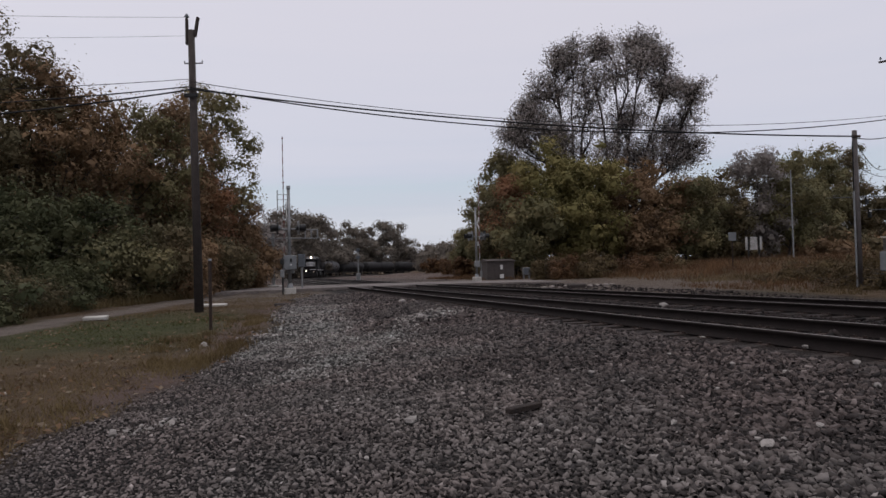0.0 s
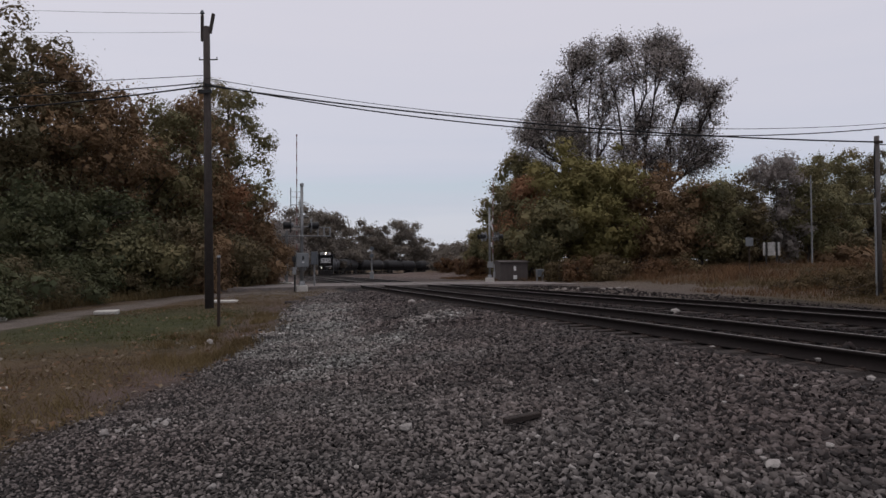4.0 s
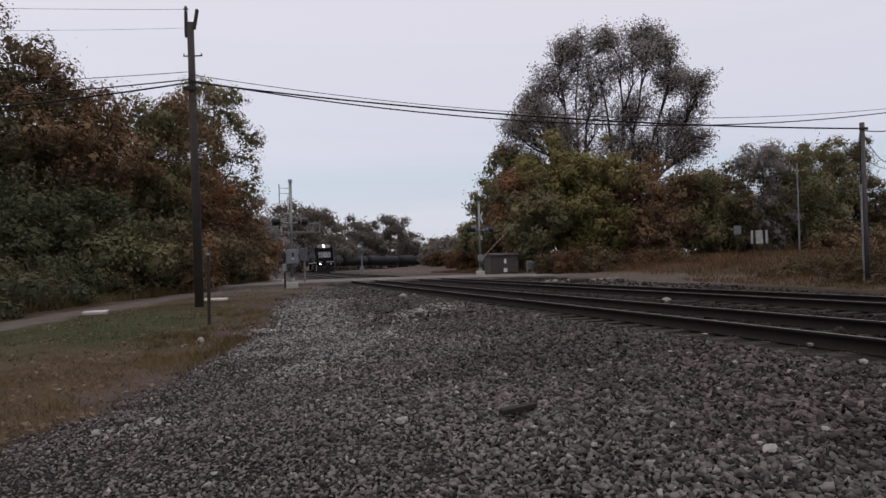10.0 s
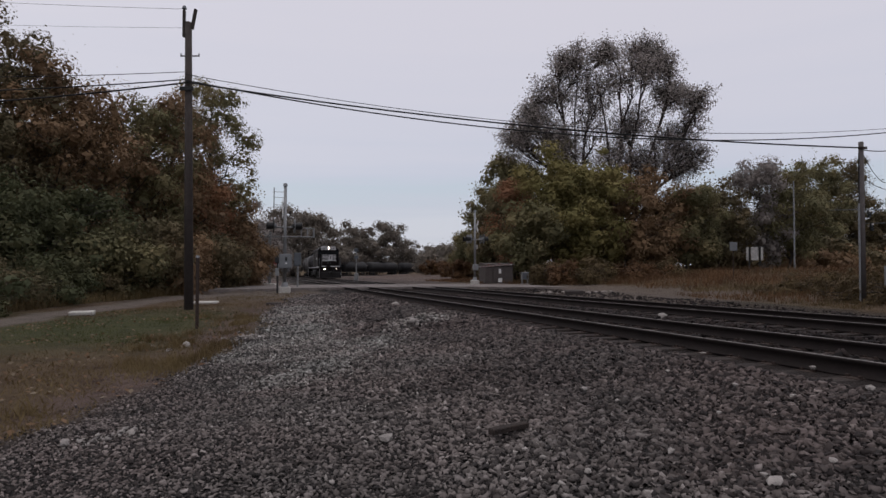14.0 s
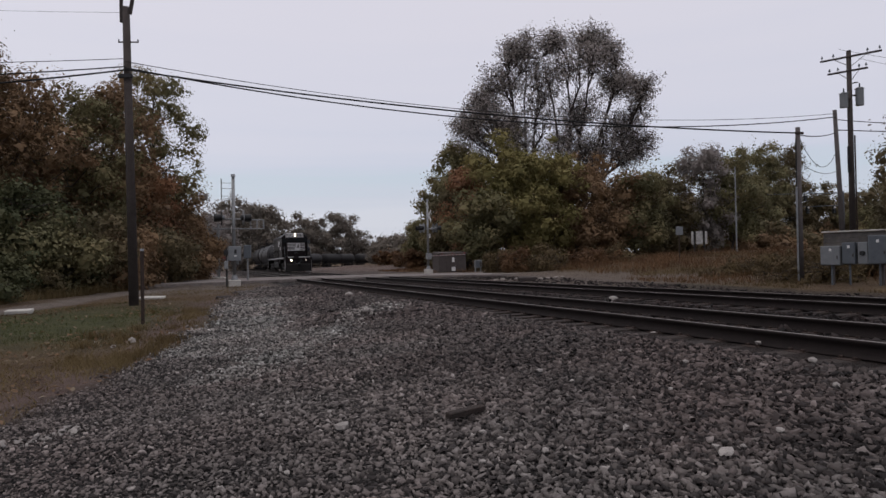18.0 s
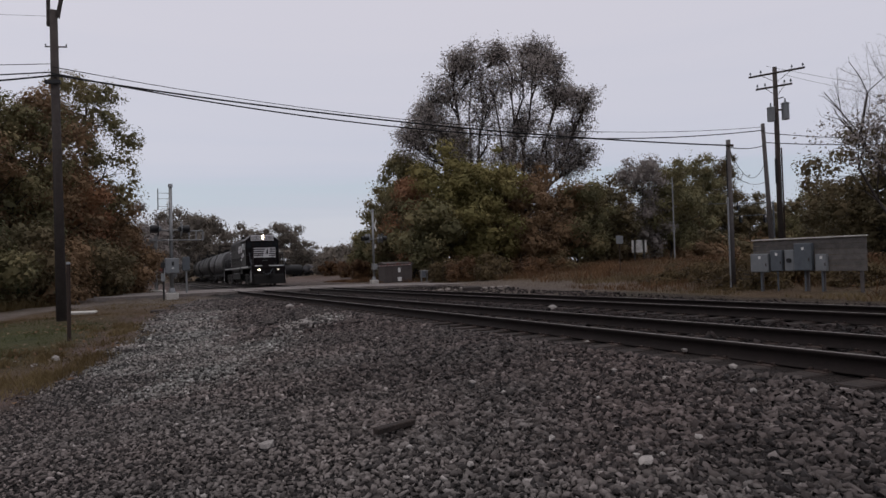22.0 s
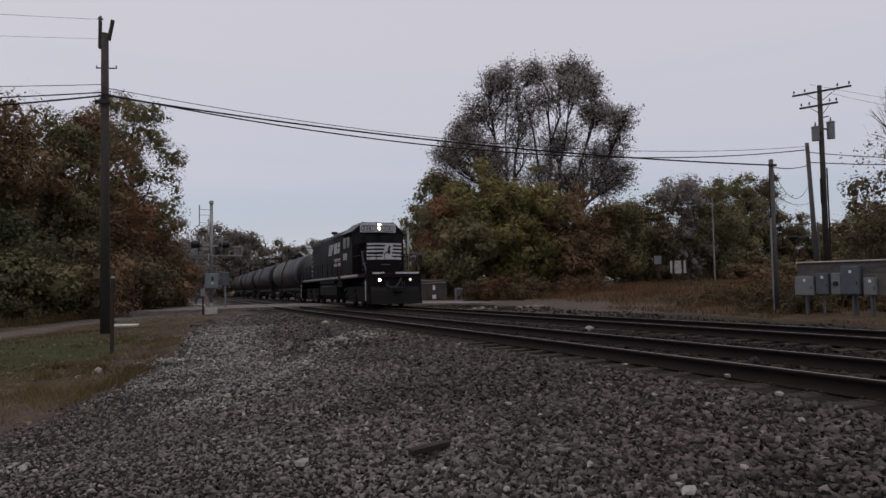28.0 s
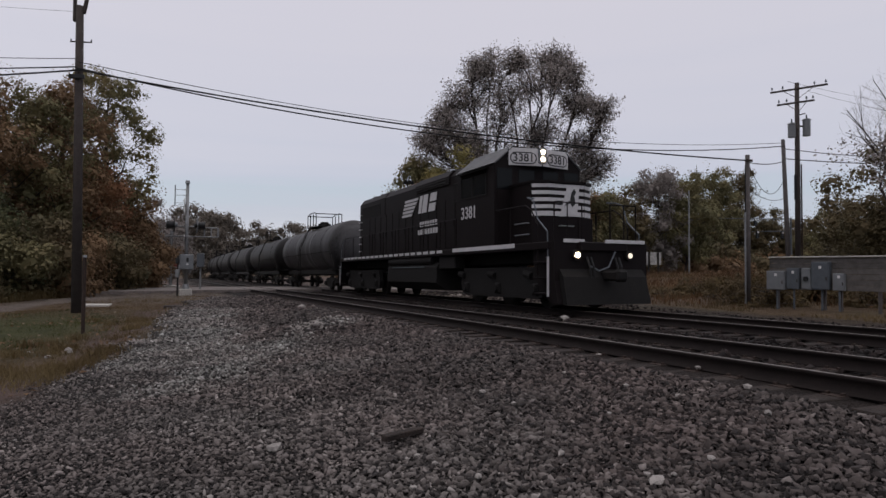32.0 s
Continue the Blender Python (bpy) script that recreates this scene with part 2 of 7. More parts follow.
M_WEED_TAN = leaf_mat("tan_bank_weeds", (0.067, 0.048, 0.025), (0.107, 0.077, 0.039), (0.167, 0.125, 0.067))
M_GRASS_GREEN = leaf_mat("short_green_grass", (0.035, 0.045, 0.013), (0.060, 0.065, 0.020), (0.110, 0.090, 0.035))
M_GRASS_RUST = leaf_mat("rusty_weed_stalks", (0.072, 0.039, 0.021), (0.120, 0.066, 0.033), (0.180, 0.108, 0.060))


# ---- mesh helpers ----
def box(bm, c, s, m=None, bev=0.0):
    """A box of size s round c, its edges bevelled; m turns it."""
    r = bmesh.ops.create_cube(bm, size=1.0)
    vs = r["verts"]
    bmesh.ops.scale(bm, vec=s, verts=vs)
    if bev:
        es = list({e for v in vs for e in v.link_edges})
        out = bmesh.ops.bevel(bm, geom=es, offset=bev, segments=1, affect="EDGES", profile=0.5)
        vs = list({v for f in out["faces"] for v in f.verts} | {v for v in vs if v.is_valid})
    if m is not None:
        bmesh.ops.transform(bm, matrix=m, verts=vs)
    bmesh.ops.translate(bm, vec=c, verts=vs)
    return vs


def rod(bm, a, b, r0, r1=None, n=10, caps=True):
    """A tapered round bar from a to b."""
    a, b = Vector(a), Vector(b)
    r1 = r0 if r1 is None else r1
    d = b - a
    q = d.to_track_quat("Z", "Y").to_matrix().to_4x4()
    m = Matrix.Translation((a + b) / 2) @ q
    bmesh.ops.create_cone(bm, cap_ends=caps, segments=n, radius1=r0, radius2=max(r1, 1e-4), depth=d.length, matrix=m)


def tube(bm, pts, r, n=6):
    """A bent round bar through the points, in one piece."""
    pts = [Vector(p) for p in pts]
    rings = []
    for i, p in enumerate(pts):
        d = (pts[min(i + 1, len(pts) - 1)] - pts[max(i - 1, 0)]).normalized()
        u = d.cross(Vector((0, 0, 1)) if abs(d.z) < 0.9 else Vector((1, 0, 0))).normalized()
        w = d.cross(u)
        rings.append([bm.verts.new(p + (u * math.cos(k * 2 * math.pi / n) + w * math.sin(k * 2 * math.pi / n)) * r) for k in range(n)])
    fs = []
    for a, b in zip(rings[:-1], rings[1:]):
        for k in range(n):
            fs.append(bm.faces.new((a[k], a[(k + 1) % n], b[(k + 1) % n], b[k])))
    fs += [bm.faces.new(rings[0][::-1]), bm.faces.new(rings[-1])]
    bmesh.ops.recalc_face_normals(bm, faces=fs)


def prism(bm, outline, axis, lo, hi):
    """A solid from a 2-D outline swept along an axis (0: y,z outline along x; 1: x,z along y; 2: x,y along z)."""
    def p(u, v, w):
        return ((w, u, v), (u, w, v), (u, v, w))[axis]
    a = [bm.verts.new(p(u, v, lo)) for u, v in outline]
    b = [bm.verts.new(p(u, v, hi)) for u, v in outline]
    n = len(a)
    fs = [bm.faces.new(a[::-1]), bm.faces.new(b)]
    for i in range(n):
        fs.append(bm.faces.new((a[i], a[(i + 1) % n], b[(i + 1) % n], b[i])))
    bmesh.ops.recalc_face_normals(bm, faces=fs)
    return a + b


def link(name, bm, material, parent=None, smooth=False):
    me = bpy.data.meshes.new(name)
    bm.to_mesh(me)
    bm.free()
    me.materials.append(material)
    if smooth:
        me.shade_smooth()
    ob = new(name, me)
    ob.parent = parent
    return ob


def part(name, bm, material, parent, label="", smooth=False):
    ob = link(name, bm, material, parent, smooth)
    return tagged(ob, label) if label else ob


def B():
    return bmesh.new()


def thing(name, m, label, category, group="", kind=""):
    ob = new(name)
    ob.empty_display_size = 0.2
    ob.matrix_basis = m
    return tagged(ob, label, category, group, kind)


def mesh_np(name, verts, faces, material, parent=None, smooth=False):
    """A mesh from arrays of corners and of faces with a fixed number of corners each."""
    me = bpy.data.meshes.new(name)
    nf, k = faces.shape
    me.vertices.add(len(verts))
    me.vertices.foreach_set("co", np.ascontiguousarray(verts, dtype=np.float32).ravel())
    me.loops.add(nf * k)
    me.loops.foreach_set("vertex_index", np.ascontiguousarray(faces, dtype=np.int32).ravel())
    me.polygons.add(nf)
    me.polygons.foreach_set("loop_start", np.arange(0, nf * k, k, dtype=np.int32))
    me.update(calc_edges=True)
    me.validate()
    me.materials.append(material)
    if smooth:
        me.shade_smooth()
    ob = new(name, me)
    ob.parent = parent
    return ob


# ---- the railway line: the far track's centre, s metres back from where the engine stops ----
S = np.arange(-90.0, 431.0)
KNOTS = (-90, 0, 20, 45, 75, 105, 135, 165, 225, 250, 430)
BENDS = (0.0008, 0.00026, -0.00085, 0.00049, -0.00035, -0.00053, -0.0069, -0.01062, -0.01066, -0.002, 0.0)
TH = np.cumsum(np.interp(S, KNOTS, BENDS))
TH += -1.27899 - TH[90]
TX, TY = np.cumsum(-np.cos(TH)), np.cumsum(-np.sin(TH))
TX += 6.569 - TX[90]
TY += 16.864 - TY[90]
TZ = EYE - 0.981 - 0.01077 * np.minimum(S, 250) + 0.00001 * np.minimum(np.maximum(S, -20), 250) ** 2
APART, GAUGE = 4.28, 1.505


def line(s, off=0.0, up=0.0):
    """A place on the line: s back along it, off to the near side, up over the rail; and the way of travel."""
    x, y, z, th = (float(np.interp(s, S, a)) for a in (TX, TY, TZ, TH))
    return Vector((x + off * math.sin(th), y - off * math.cos(th), z + up)), th


def near_line(x, y):
    """For arrays of places: s and the distance to the near side of the far track."""
    x, y = np.asarray(x, float), np.asarray(y, float)
    s, d = np.empty(x.shape), np.empty(x.shape)
    for i in range(0, len(x), 2000):
        dx, dy = x[i:i + 2000, None] - TX, y[i:i + 2000, None] - TY
        k = np.argmin(dx * dx + dy * dy, axis=1)
        j = np.arange(len(k))
        a, b = dx[j, k], dy[j, k]
        s[i:i + 2000] = S[k] - (a * np.cos(TH[k]) + b * np.sin(TH[k]))
        d[i:i + 2000] = a * np.sin(TH[k]) - b * np.cos(TH[k])
    return s, d


def fbm(x, y, seed, cell):
    """Smooth value noise on arrays, -1 to 1."""
    rng = np.random.RandomState(seed)
    tab = rng.rand(64, 64) * 2 - 1
    u, v = x / cell, y / cell
    i, j = np.floor(u).astype(int), np.floor(v).astype(int)
    fu, fv = u - i, v - j
    fu, fv = fu * fu * (3 - 2 * fu), fv * fv * (3 - 2 * fv)
    g = lambda a, b: tab[a % 64, b % 64]
    return (g(i, j) * (1 - fu) + g(i + 1, j) * fu) * (1 - fv) + (g(i, j + 1) * (1 - fu) + g(i + 1, j + 1) * fu) * fv


CROSS_A, CROSS_B = 26.5, 36.5          # where the road crosses, in s


def ground_z(x, y, rough=True):
    x, y = np.asarray(x, float), np.asarray(y, float)
    s, d = near_line(x, y)
    rz = np.interp(s, S, TZ)
    k = np.clip((s + 2) / 24, 0, 1)
    lo = np.interp(d, (-200, -60, -32, -20, -13, -8, -4.5, -2.9, -2.0, 5.7, 7.2, 11, 16, 26, 60, 200),
                   (2.5, 1.6, 0.8, 0.10, -0.42, -0.48, -0.44, -0.36, -0.20, -0.20, -0.40, -0.71, -0.80, -0.75, 0.3, 2.0))
    hi = np.interp(d, (-200, -60, -32, -20, -13, -8, -4.5, -2.9, -2.0, 5.7, 7.2, 11, 16, 26, 60, 200),
                   (2.5, 1.6, 1.0, 0.4, -0.08, -0.16, -0.20, -0.22, -0.20, -0.20, -0.26, -0.30, -0.38, -0.5, 0.3, 2.0))
    z = rz + lo * (1 - k) + hi * k
    mid = (s > CROSS_A) & (s < CROSS_B) & (d > -9) & (d < 14)
    z = np.where(mid, rz - 0.08 - 0.012 * np.maximum(0, np.abs(d - 2.1) - 4), z)
    far = np.clip((np.hypot(x, y) - 260) / 200, 0, 1)
    z = z * (1 - far) + 0.5 * far
    if rough:
        bed = np.exp(-((d - 2.1) / 5) ** 2)
        z = z + (1 - bed * 0.8) * (0.05 * fbm(x, y, 3, 2.3) + 0.025 * fbm(x, y, 4, 0.7)) * np.where(mid, 0.15, 1)
    return z


def gz(x, y):
    return float(ground_z(np.array([x]), np.array([y]))[0])


def smooth(a, b, v):
    t = np.clip((v - a) / (b - a), 0, 1)
    return t * t * (3 - 2 * t)


# left edge of the gravel, as x for a y
EDGE_Y, EDGE_X = (-40, 0, 5.8, 7.5, 11, 15, 20, 25, 31, 36, 60), (-6, -4.4, -3.9, -3.7, -3.9, -4.3, -5.0, -6.0, -6.6, -6.9, -8)
ROAD = ((-11.5, 6.0), (-12.8, 14.0), (-13.4, 22.0), (-13.2, 30.0), (-11.8, 36.0), (-9.0, 40.5))


def road_gap(x, y):
    """Distance to the middle of the gravel lane."""
    best = np.full(np.shape(x), 1e9)
    for (ax, ay), (bx, by) in zip(ROAD[:-1], ROAD[1:]):
        t = np.clip(((x - ax) * (bx - ax) + (y - ay) * (by - ay)) / ((bx - ax) ** 2 + (by - ay) ** 2), 0, 1)
        best = np.minimum(best, np.hypot(x - ax - t * (bx - ax), y - ay - t * (by - ay)))
    return best


def gravel_mask(x, y):
    s, d = near_line(x, y)
    edge = np.interp(y, EDGE_Y, EDGE_X) + 0.35 * fbm(x, y, 8, 1.4) + 0.15 * fbm(x, y, 9, 0.5)
    near = smooth(-0.35, 0.35, x - edge) * (d > 0)
    strip = 0.55 * smooth(-9.5, -8.5, d + 0.6 * fbm(x, y, 10, 2.0)) * (d <= 0)
    bed = ((d > -2.8) & (d < 7)).astype(float)
    return np.clip(np.maximum(np.maximum(near, strip), bed), 0, 1)


# ---- ground ----
def spread_axis(lo, hi, step, far, grow=1.16):
    a = list(np.arange(lo, hi, step))
    v, st = a[-1], step
    while v < far:
        st *= grow
        v += st
        a.append(v)
    v, st = lo, step
    while v > -far:
        st *= grow
        v -= st
        a.insert(0, v)
    return np.array(a)


def ground_material():
    m = bpy.data.materials.new("ground_gravel_grass_and_lane")
    m.use_nodes = True
    nd, ln = m.node_tree.nodes, m.node_tree.links
    b = nd["Principled BSDF"]
    b.inputs["Roughness"].default_value, b.inputs["Specular IOR Level"].default_value = 0.95, 0.2
    co = nd.new("ShaderNodeTexCoord")

    def noise_ramp(scale, stops, detail=5, rough=0.6):
        n = nd.new("ShaderNodeTexNoise")
        n.inputs["Scale"].default_value, n.inputs["Detail"].default_value, n.inputs["Roughness"].default_value = scale, detail, rough
        ln.new(co.outputs["Object"], n.inputs["Vector"])
        r = nd.new("ShaderNodeValToRGB")
        r.color_ramp.elements[0].position, r.color_ramp.elements[0].color = stops[0][0], (*stops[0][1], 1)
        r.color_ramp.elements[1].position, r.color_ramp.elements[1].color = stops[-1][0], (*stops[-1][1], 1)
        for p, c in stops[1:-1]:
            r.color_ramp.elements.new(p).color = (*c, 1)
        ln.new(n.outputs["Fac"], r.inputs[0])
        return r.outputs[0], n

    def blend(fac, a, c):
        x = nd.new("ShaderNodeMix")
        x.data_type = "RGBA"
        ln.new(fac, x.inputs[0])
        ln.new(a, x.inputs[6])
        ln.new(c, x.inputs[7])
        return x.outputs[2]

    def attr(name):
        a = nd.new("ShaderNodeAttribute")
        a.attribute_name = name
        return a.outputs["Fac"]
    warp = nd.new("ShaderNodeTexNoise")
    warp.inputs["Scale"].default_value, warp.inputs["Detail"].default_value = 24.0, 2
    ln.new(co.outputs["Object"], warp.inputs["Vector"])
    wv = nd.new("ShaderNodeMixRGB")
    wv.blend_type = "ADD"
    wv.inputs[0].default_value = 0.03
    ln.new(co.outputs["Object"], wv.inputs[1])
    ln.new(warp.outputs["Color"], wv.inputs[2])
    vor = nd.new("ShaderNodeTexVoronoi")
    vor.inputs["Scale"].default_value = 27.0
    ln.new(wv.outputs[0], vor.inputs["Vector"])
    edge = nd.new("ShaderNodeTexVoronoi")
    edge.feature = "DISTANCE_TO_EDGE"
    edge.inputs["Scale"].default_value = 27.0
    ln.new(wv.outputs[0], edge.inputs["Vector"])
    # cell edges darkened in the colour, as shade between the stones
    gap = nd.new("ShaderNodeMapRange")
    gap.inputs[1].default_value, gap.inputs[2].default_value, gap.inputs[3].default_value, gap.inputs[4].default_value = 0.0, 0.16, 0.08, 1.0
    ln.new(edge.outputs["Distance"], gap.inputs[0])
    # near-black ground tones stand in for shade under the loose stones
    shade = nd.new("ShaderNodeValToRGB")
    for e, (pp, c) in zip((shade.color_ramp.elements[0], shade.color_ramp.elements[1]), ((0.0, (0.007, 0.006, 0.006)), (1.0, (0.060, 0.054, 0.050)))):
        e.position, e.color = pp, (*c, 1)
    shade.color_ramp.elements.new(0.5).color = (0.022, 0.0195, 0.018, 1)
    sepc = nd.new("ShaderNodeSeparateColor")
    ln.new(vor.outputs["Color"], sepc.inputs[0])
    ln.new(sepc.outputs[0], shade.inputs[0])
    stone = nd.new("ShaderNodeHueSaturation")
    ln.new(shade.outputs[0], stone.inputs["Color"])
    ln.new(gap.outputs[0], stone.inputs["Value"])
    dirt, _ = noise_ramp(1.3, ((0.3, (0.048, 0.029, 0.018)), (0.5, (0.082, 0.054, 0.030)), (0.7, (0.120, 0.085, 0.050))), 8, 0.7)
    red, _ = noise_ramp(2.2, ((0.3, (0.060, 0.040, 0.034)), (0.7, (0.135, 0.094, 0.080))), 8, 0.75)
    green, _ = noise_ramp(2.5, ((0.35, (0.028, 0.036, 0.012)), (0.65, (0.06, 0.065, 0.022))), 8, 0.7)
    lane, _ = noise_ramp(1.7, ((0.3, (0.100, 0.080, 0.068)), (0.7, (0.175, 0.146, 0.128))), 8, 0.75)
    col = blend(attr("green"), dirt, green)
    col = blend(attr("red"), col, red)
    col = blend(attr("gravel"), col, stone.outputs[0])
    col = blend(attr("lane"), col, lane)
    # oily ballast colour, darkened further as shadow by the rails
    oil_shade, _ = noise_ramp(3.0, ((0.3, (0.011, 0.008, 0.0072)), (0.7, (0.026, 0.019, 0.016))), 8, 0.75)
    col = blend(attr("stain"), col, oil_shade)
    ln.new(col, b.inputs["Base Color"])
    fine = nd.new("ShaderNodeTexNoise")
    fine.inputs["Scale"].default_value, fine.inputs["Detail"].default_value = 14.0, 6
    ln.new(co.outputs["Object"], fine.inputs["Vector"])
    bp = nd.new("ShaderNodeBump")
    bp.inputs["Strength"].default_value, bp.inputs["Distance"].default_value = 0.8, 0.04
    ln.new(gap.outputs[0], bp.inputs["Height"])
    bp2 = nd.new("ShaderNodeBump")
    bp2.inputs["Strength"].default_value, bp2.inputs["Distance"].default_value = 0.6, 0.05
    ln.new(fine.outputs["Fac"], bp2.inputs["Height"])
    ln.new(bp.outputs[0], bp2.inputs["Normal"])
    ln.new(bp2.outputs[0], b.inputs["Normal"])
    return m


GX, GY = spread_axis(-24, 30, 0.36, 3200), spread_axis(-8, 64, 0.36, 3600)
gxx, gyy = np.meshgrid(GX, GY, indexing="ij")
gxx, gyy = gxx.ravel(), gyy.ravel()
gv = np.stack([gxx, gyy, ground_z(gxx, gyy)], 1)
nx, ny = len(GX), len(GY)
gi = (np.arange(nx - 1)[:, None] * ny + np.arange(ny - 1)[None, :]).ravel()
ground = mesh_np("ground", gv, np.stack([gi, gi + ny, gi + ny + 1, gi + 1], 1), ground_material(), None, True)
tagged(ground, "uneven ground of grey gravel, dry brown grass and a dirt lane", "ground", kind="structure")
g_s, g_d = near_line(gxx, gyy)
lane_v = 1 - smooth(0.7, 1.15, road_gap(gxx, gyy) + 0.3 * fbm(gxx, gyy, 12, 1.5))
lane_v = np.maximum(lane_v, (1 - smooth(9.5, 12.0, np.abs(g_d + 4))) * smooth(33, 37, g_s) * (1 - smooth(46, 50, g_s)))
lot_v = smooth(-15.0, -13.2, g_d + 1.2 * fbm(gxx, gyy, 17, 2.5)) * (1 - smooth(-4.2, -3.2, g_d)) * smooth(6, 12, g_s) * (1 - smooth(44, 48, g_s))
apron_v = 0.85 * smooth(15, 22, g_s + 2.0 * fbm(gxx, gyy, 18, 2.0)) * (1 - smooth(38, 42, g_s)) * smooth(6.2, 7.2, g_d) * (1 - smooth(15, 18, g_d))
lane_v = np.maximum(np.maximum(lane_v, 0.6 * lot_v), apron_v)
beyond = smooth(40, 48, g_s) * (1 - smooth(16, 26, np.abs(g_d)))
lane_v = np.maximum(lane_v, 0.45 * beyond * np.clip(0.5 + 0.9 * fbm(gxx, gyy, 20, 3.5), 0, 1))
green_v = np.clip(1.3 - np.hypot((gxx + 9.6) / 5.6, (gyy - 19.0) / 6.0), 0, 1) * 0.9 + 0.25 * np.clip(fbm(gxx, gyy, 14, 3.0), 0, 1)
# fouled bed plus painted shadow, along and between the rails
stain_shade_v = np.maximum(1 - smooth(1.3, 2.2, np.abs(g_d)), 1 - smooth(1.3, 1.75, np.abs(g_d - APART)))
stain_shade_v = np.maximum(stain_shade_v, 0.9 * smooth(-2.6, -1.2, g_d) * (1 - smooth(4.0, 5.5, g_d)))
stain_shade_v = np.maximum(stain_shade_v, 0.35 * smooth(-9.5, -7.5, g_d) * (1 - smooth(-2.5, -1.5, g_d)) * (1 - smooth(4, 9, g_s)))
stain_shade_v *= 1 - 0.8 * smooth(22, 26, g_s)
red_v = np.exp(-((gxx - np.interp(gyy, EDGE_Y, EDGE_X) + 0.5 + 0.5 * fbm(gxx, gyy, 19, 1.1)) / 0.7) ** 2) * smooth(6, 9, gyy) * (1 - smooth(28, 34, gyy))
red_v = np.clip(np.maximum(red_v, beyond), 0, 1)
for nm, vals in (("red", red_v), ("stain", stain_shade_v), ("gravel", gravel_mask(gxx, gyy)), ("lane", np.clip(lane_v, 0, 1)), ("green", np.clip(green_v, 0, 1))):
    ground.data.attributes.new(nm, "FLOAT", "POINT").data.foreach_set("value", vals.astype(np.float32))


# ---- the two tracks ----
def sweep(name, outline, off, s0, s1, step, material, parent, smooth_it=False):
    """A profile (side, up) carried along the line."""
    ss = np.arange(s0, s1 + 1e-6, step)
    rings = []
    for s in ss:
        p, th = line(s, off)
        nx_, ny_ = math.sin(th), -math.cos(th)
        rings.append([(p.x + u * nx_, p.y + u * ny_, p.z + v) for u, v in outline])
    v = np.array(rings).reshape(-1, 3)
    k = len(outline)
    f = []
    for i in range(len(ss) - 1):
        for j in range(k):
            a, b = i * k + j, i * k + (j + 1) % k
            f.append((a, b, b + k, a + k))
    return mesh_np(name, v, np.array(f), material, parent, smooth_it)


RAIL_FOOT = ((-0.07, -0.172), (0.07, -0.172), (0.07, -0.158), (0.012, -0.14), (0.009, -0.045), (0.034, -0.035), (0.036, -0.012), (0.033, -0.005), (0.022, -0.002), (-0.022, -0.002), (-0.033, -0.005), (-0.036, -0.012), (-0.034, -0.035), (-0.009, -0.045), (-0.012, -0.14), (-0.07, -0.158))
RAIL_HEAD = ((-0.015, -0.004), (0.015, -0.004), (0.014, -0.001), (0.008, 0.0005), (-0.008, 0.0005), (-0.014, -0.001))
TRACKS = []
for nm, off in (("railway_track_far", 0.0), ("railway_track_near", APART)):
    tk = thing(nm, Matrix(), "standard-gauge railway track with rusty rails on dark ties", "railway track", kind="structure")
    for side in (-1, 1):
        rl = sweep("rail", RAIL_FOOT, off + side * GAUGE / 2, -60, 330, 1.5, M_RAIL, tk)
        sweep("rail_head", RAIL_HEAD, off + side * GAUGE / 2, -60, 330, 1.5, M_RAIL_TOP, rl)
        tagged(rl, "rusty rail with a polished running surface")
    TRACKS.append((tk, off))


# ---- trees ----
def limb_tubes(segs, n=3):
    """Tapered branches from rows of (a, b, ra, rb)."""
    a, b = np.array([s[0] for s in segs]), np.array([s[1] for s in segs])
    ra, rb = np.array([s[2] for s in segs]), np.array([s[3] for s in segs])
    d = b - a
    d /= np.linalg.norm(d, axis=1, keepdims=True) + 1e-9
    ref = np.where(np.abs(d[:, 2:3]) > 0.9, np.array([[1.0, 0, 0]]), np.array([[0, 0, 1.0]]))
    u = np.cross(d, ref)
    u /= np.linalg.norm(u, axis=1, keepdims=True) + 1e-9
    w = np.cross(d, u)
    ang = np.arange(n) * 2 * np.pi / n
    ring = np.cos(ang)[None, :, None] * u[:, None] + np.sin(ang)[None, :, None] * w[:, None]
    v = np.concatenate([a[:, None] + ring * ra[:, None, None], b[:, None] + ring * rb[:, None, None]], 1).reshape(-1, 3)
    base = (np.arange(len(segs)) * 2 * n)[:, None]
    j = np.arange(n)
    f = np.stack([base + j, base + (j + 1) % n, base + n + (j + 1) % n, base + n + j], 2).reshape(-1, 4)
    return v, f


def leaf_cards(centres, sizes, rng, facing=None, spread=0.3):
    """Small pointed leaves of four corners, cupped; facing gives the way that each one roughly faces."""
    n = len(centres)
    k = rng.normal(size=(n, 3))
    if facing is not None:
        k = facing + spread * k
    k /= np.linalg.norm(k, axis=1, keepdims=True) + 1e-9
    u = np.cross(k, rng.normal(size=(n, 3)))
    u /= np.linalg.norm(u, axis=1, keepdims=True) + 1e-9
    w = np.cross(k, u)
    s = sizes[:, None]
    v = np.stack([centres - u * s * 0.6, centres + w * s * 0.36 + k * s * 0.12, centres + u * s * 0.6, centres - w * s * 0.36 + k * s * 0.12], 1)
    return v.reshape(-1, 3), np.arange(4 * n).reshape(-1, 4)


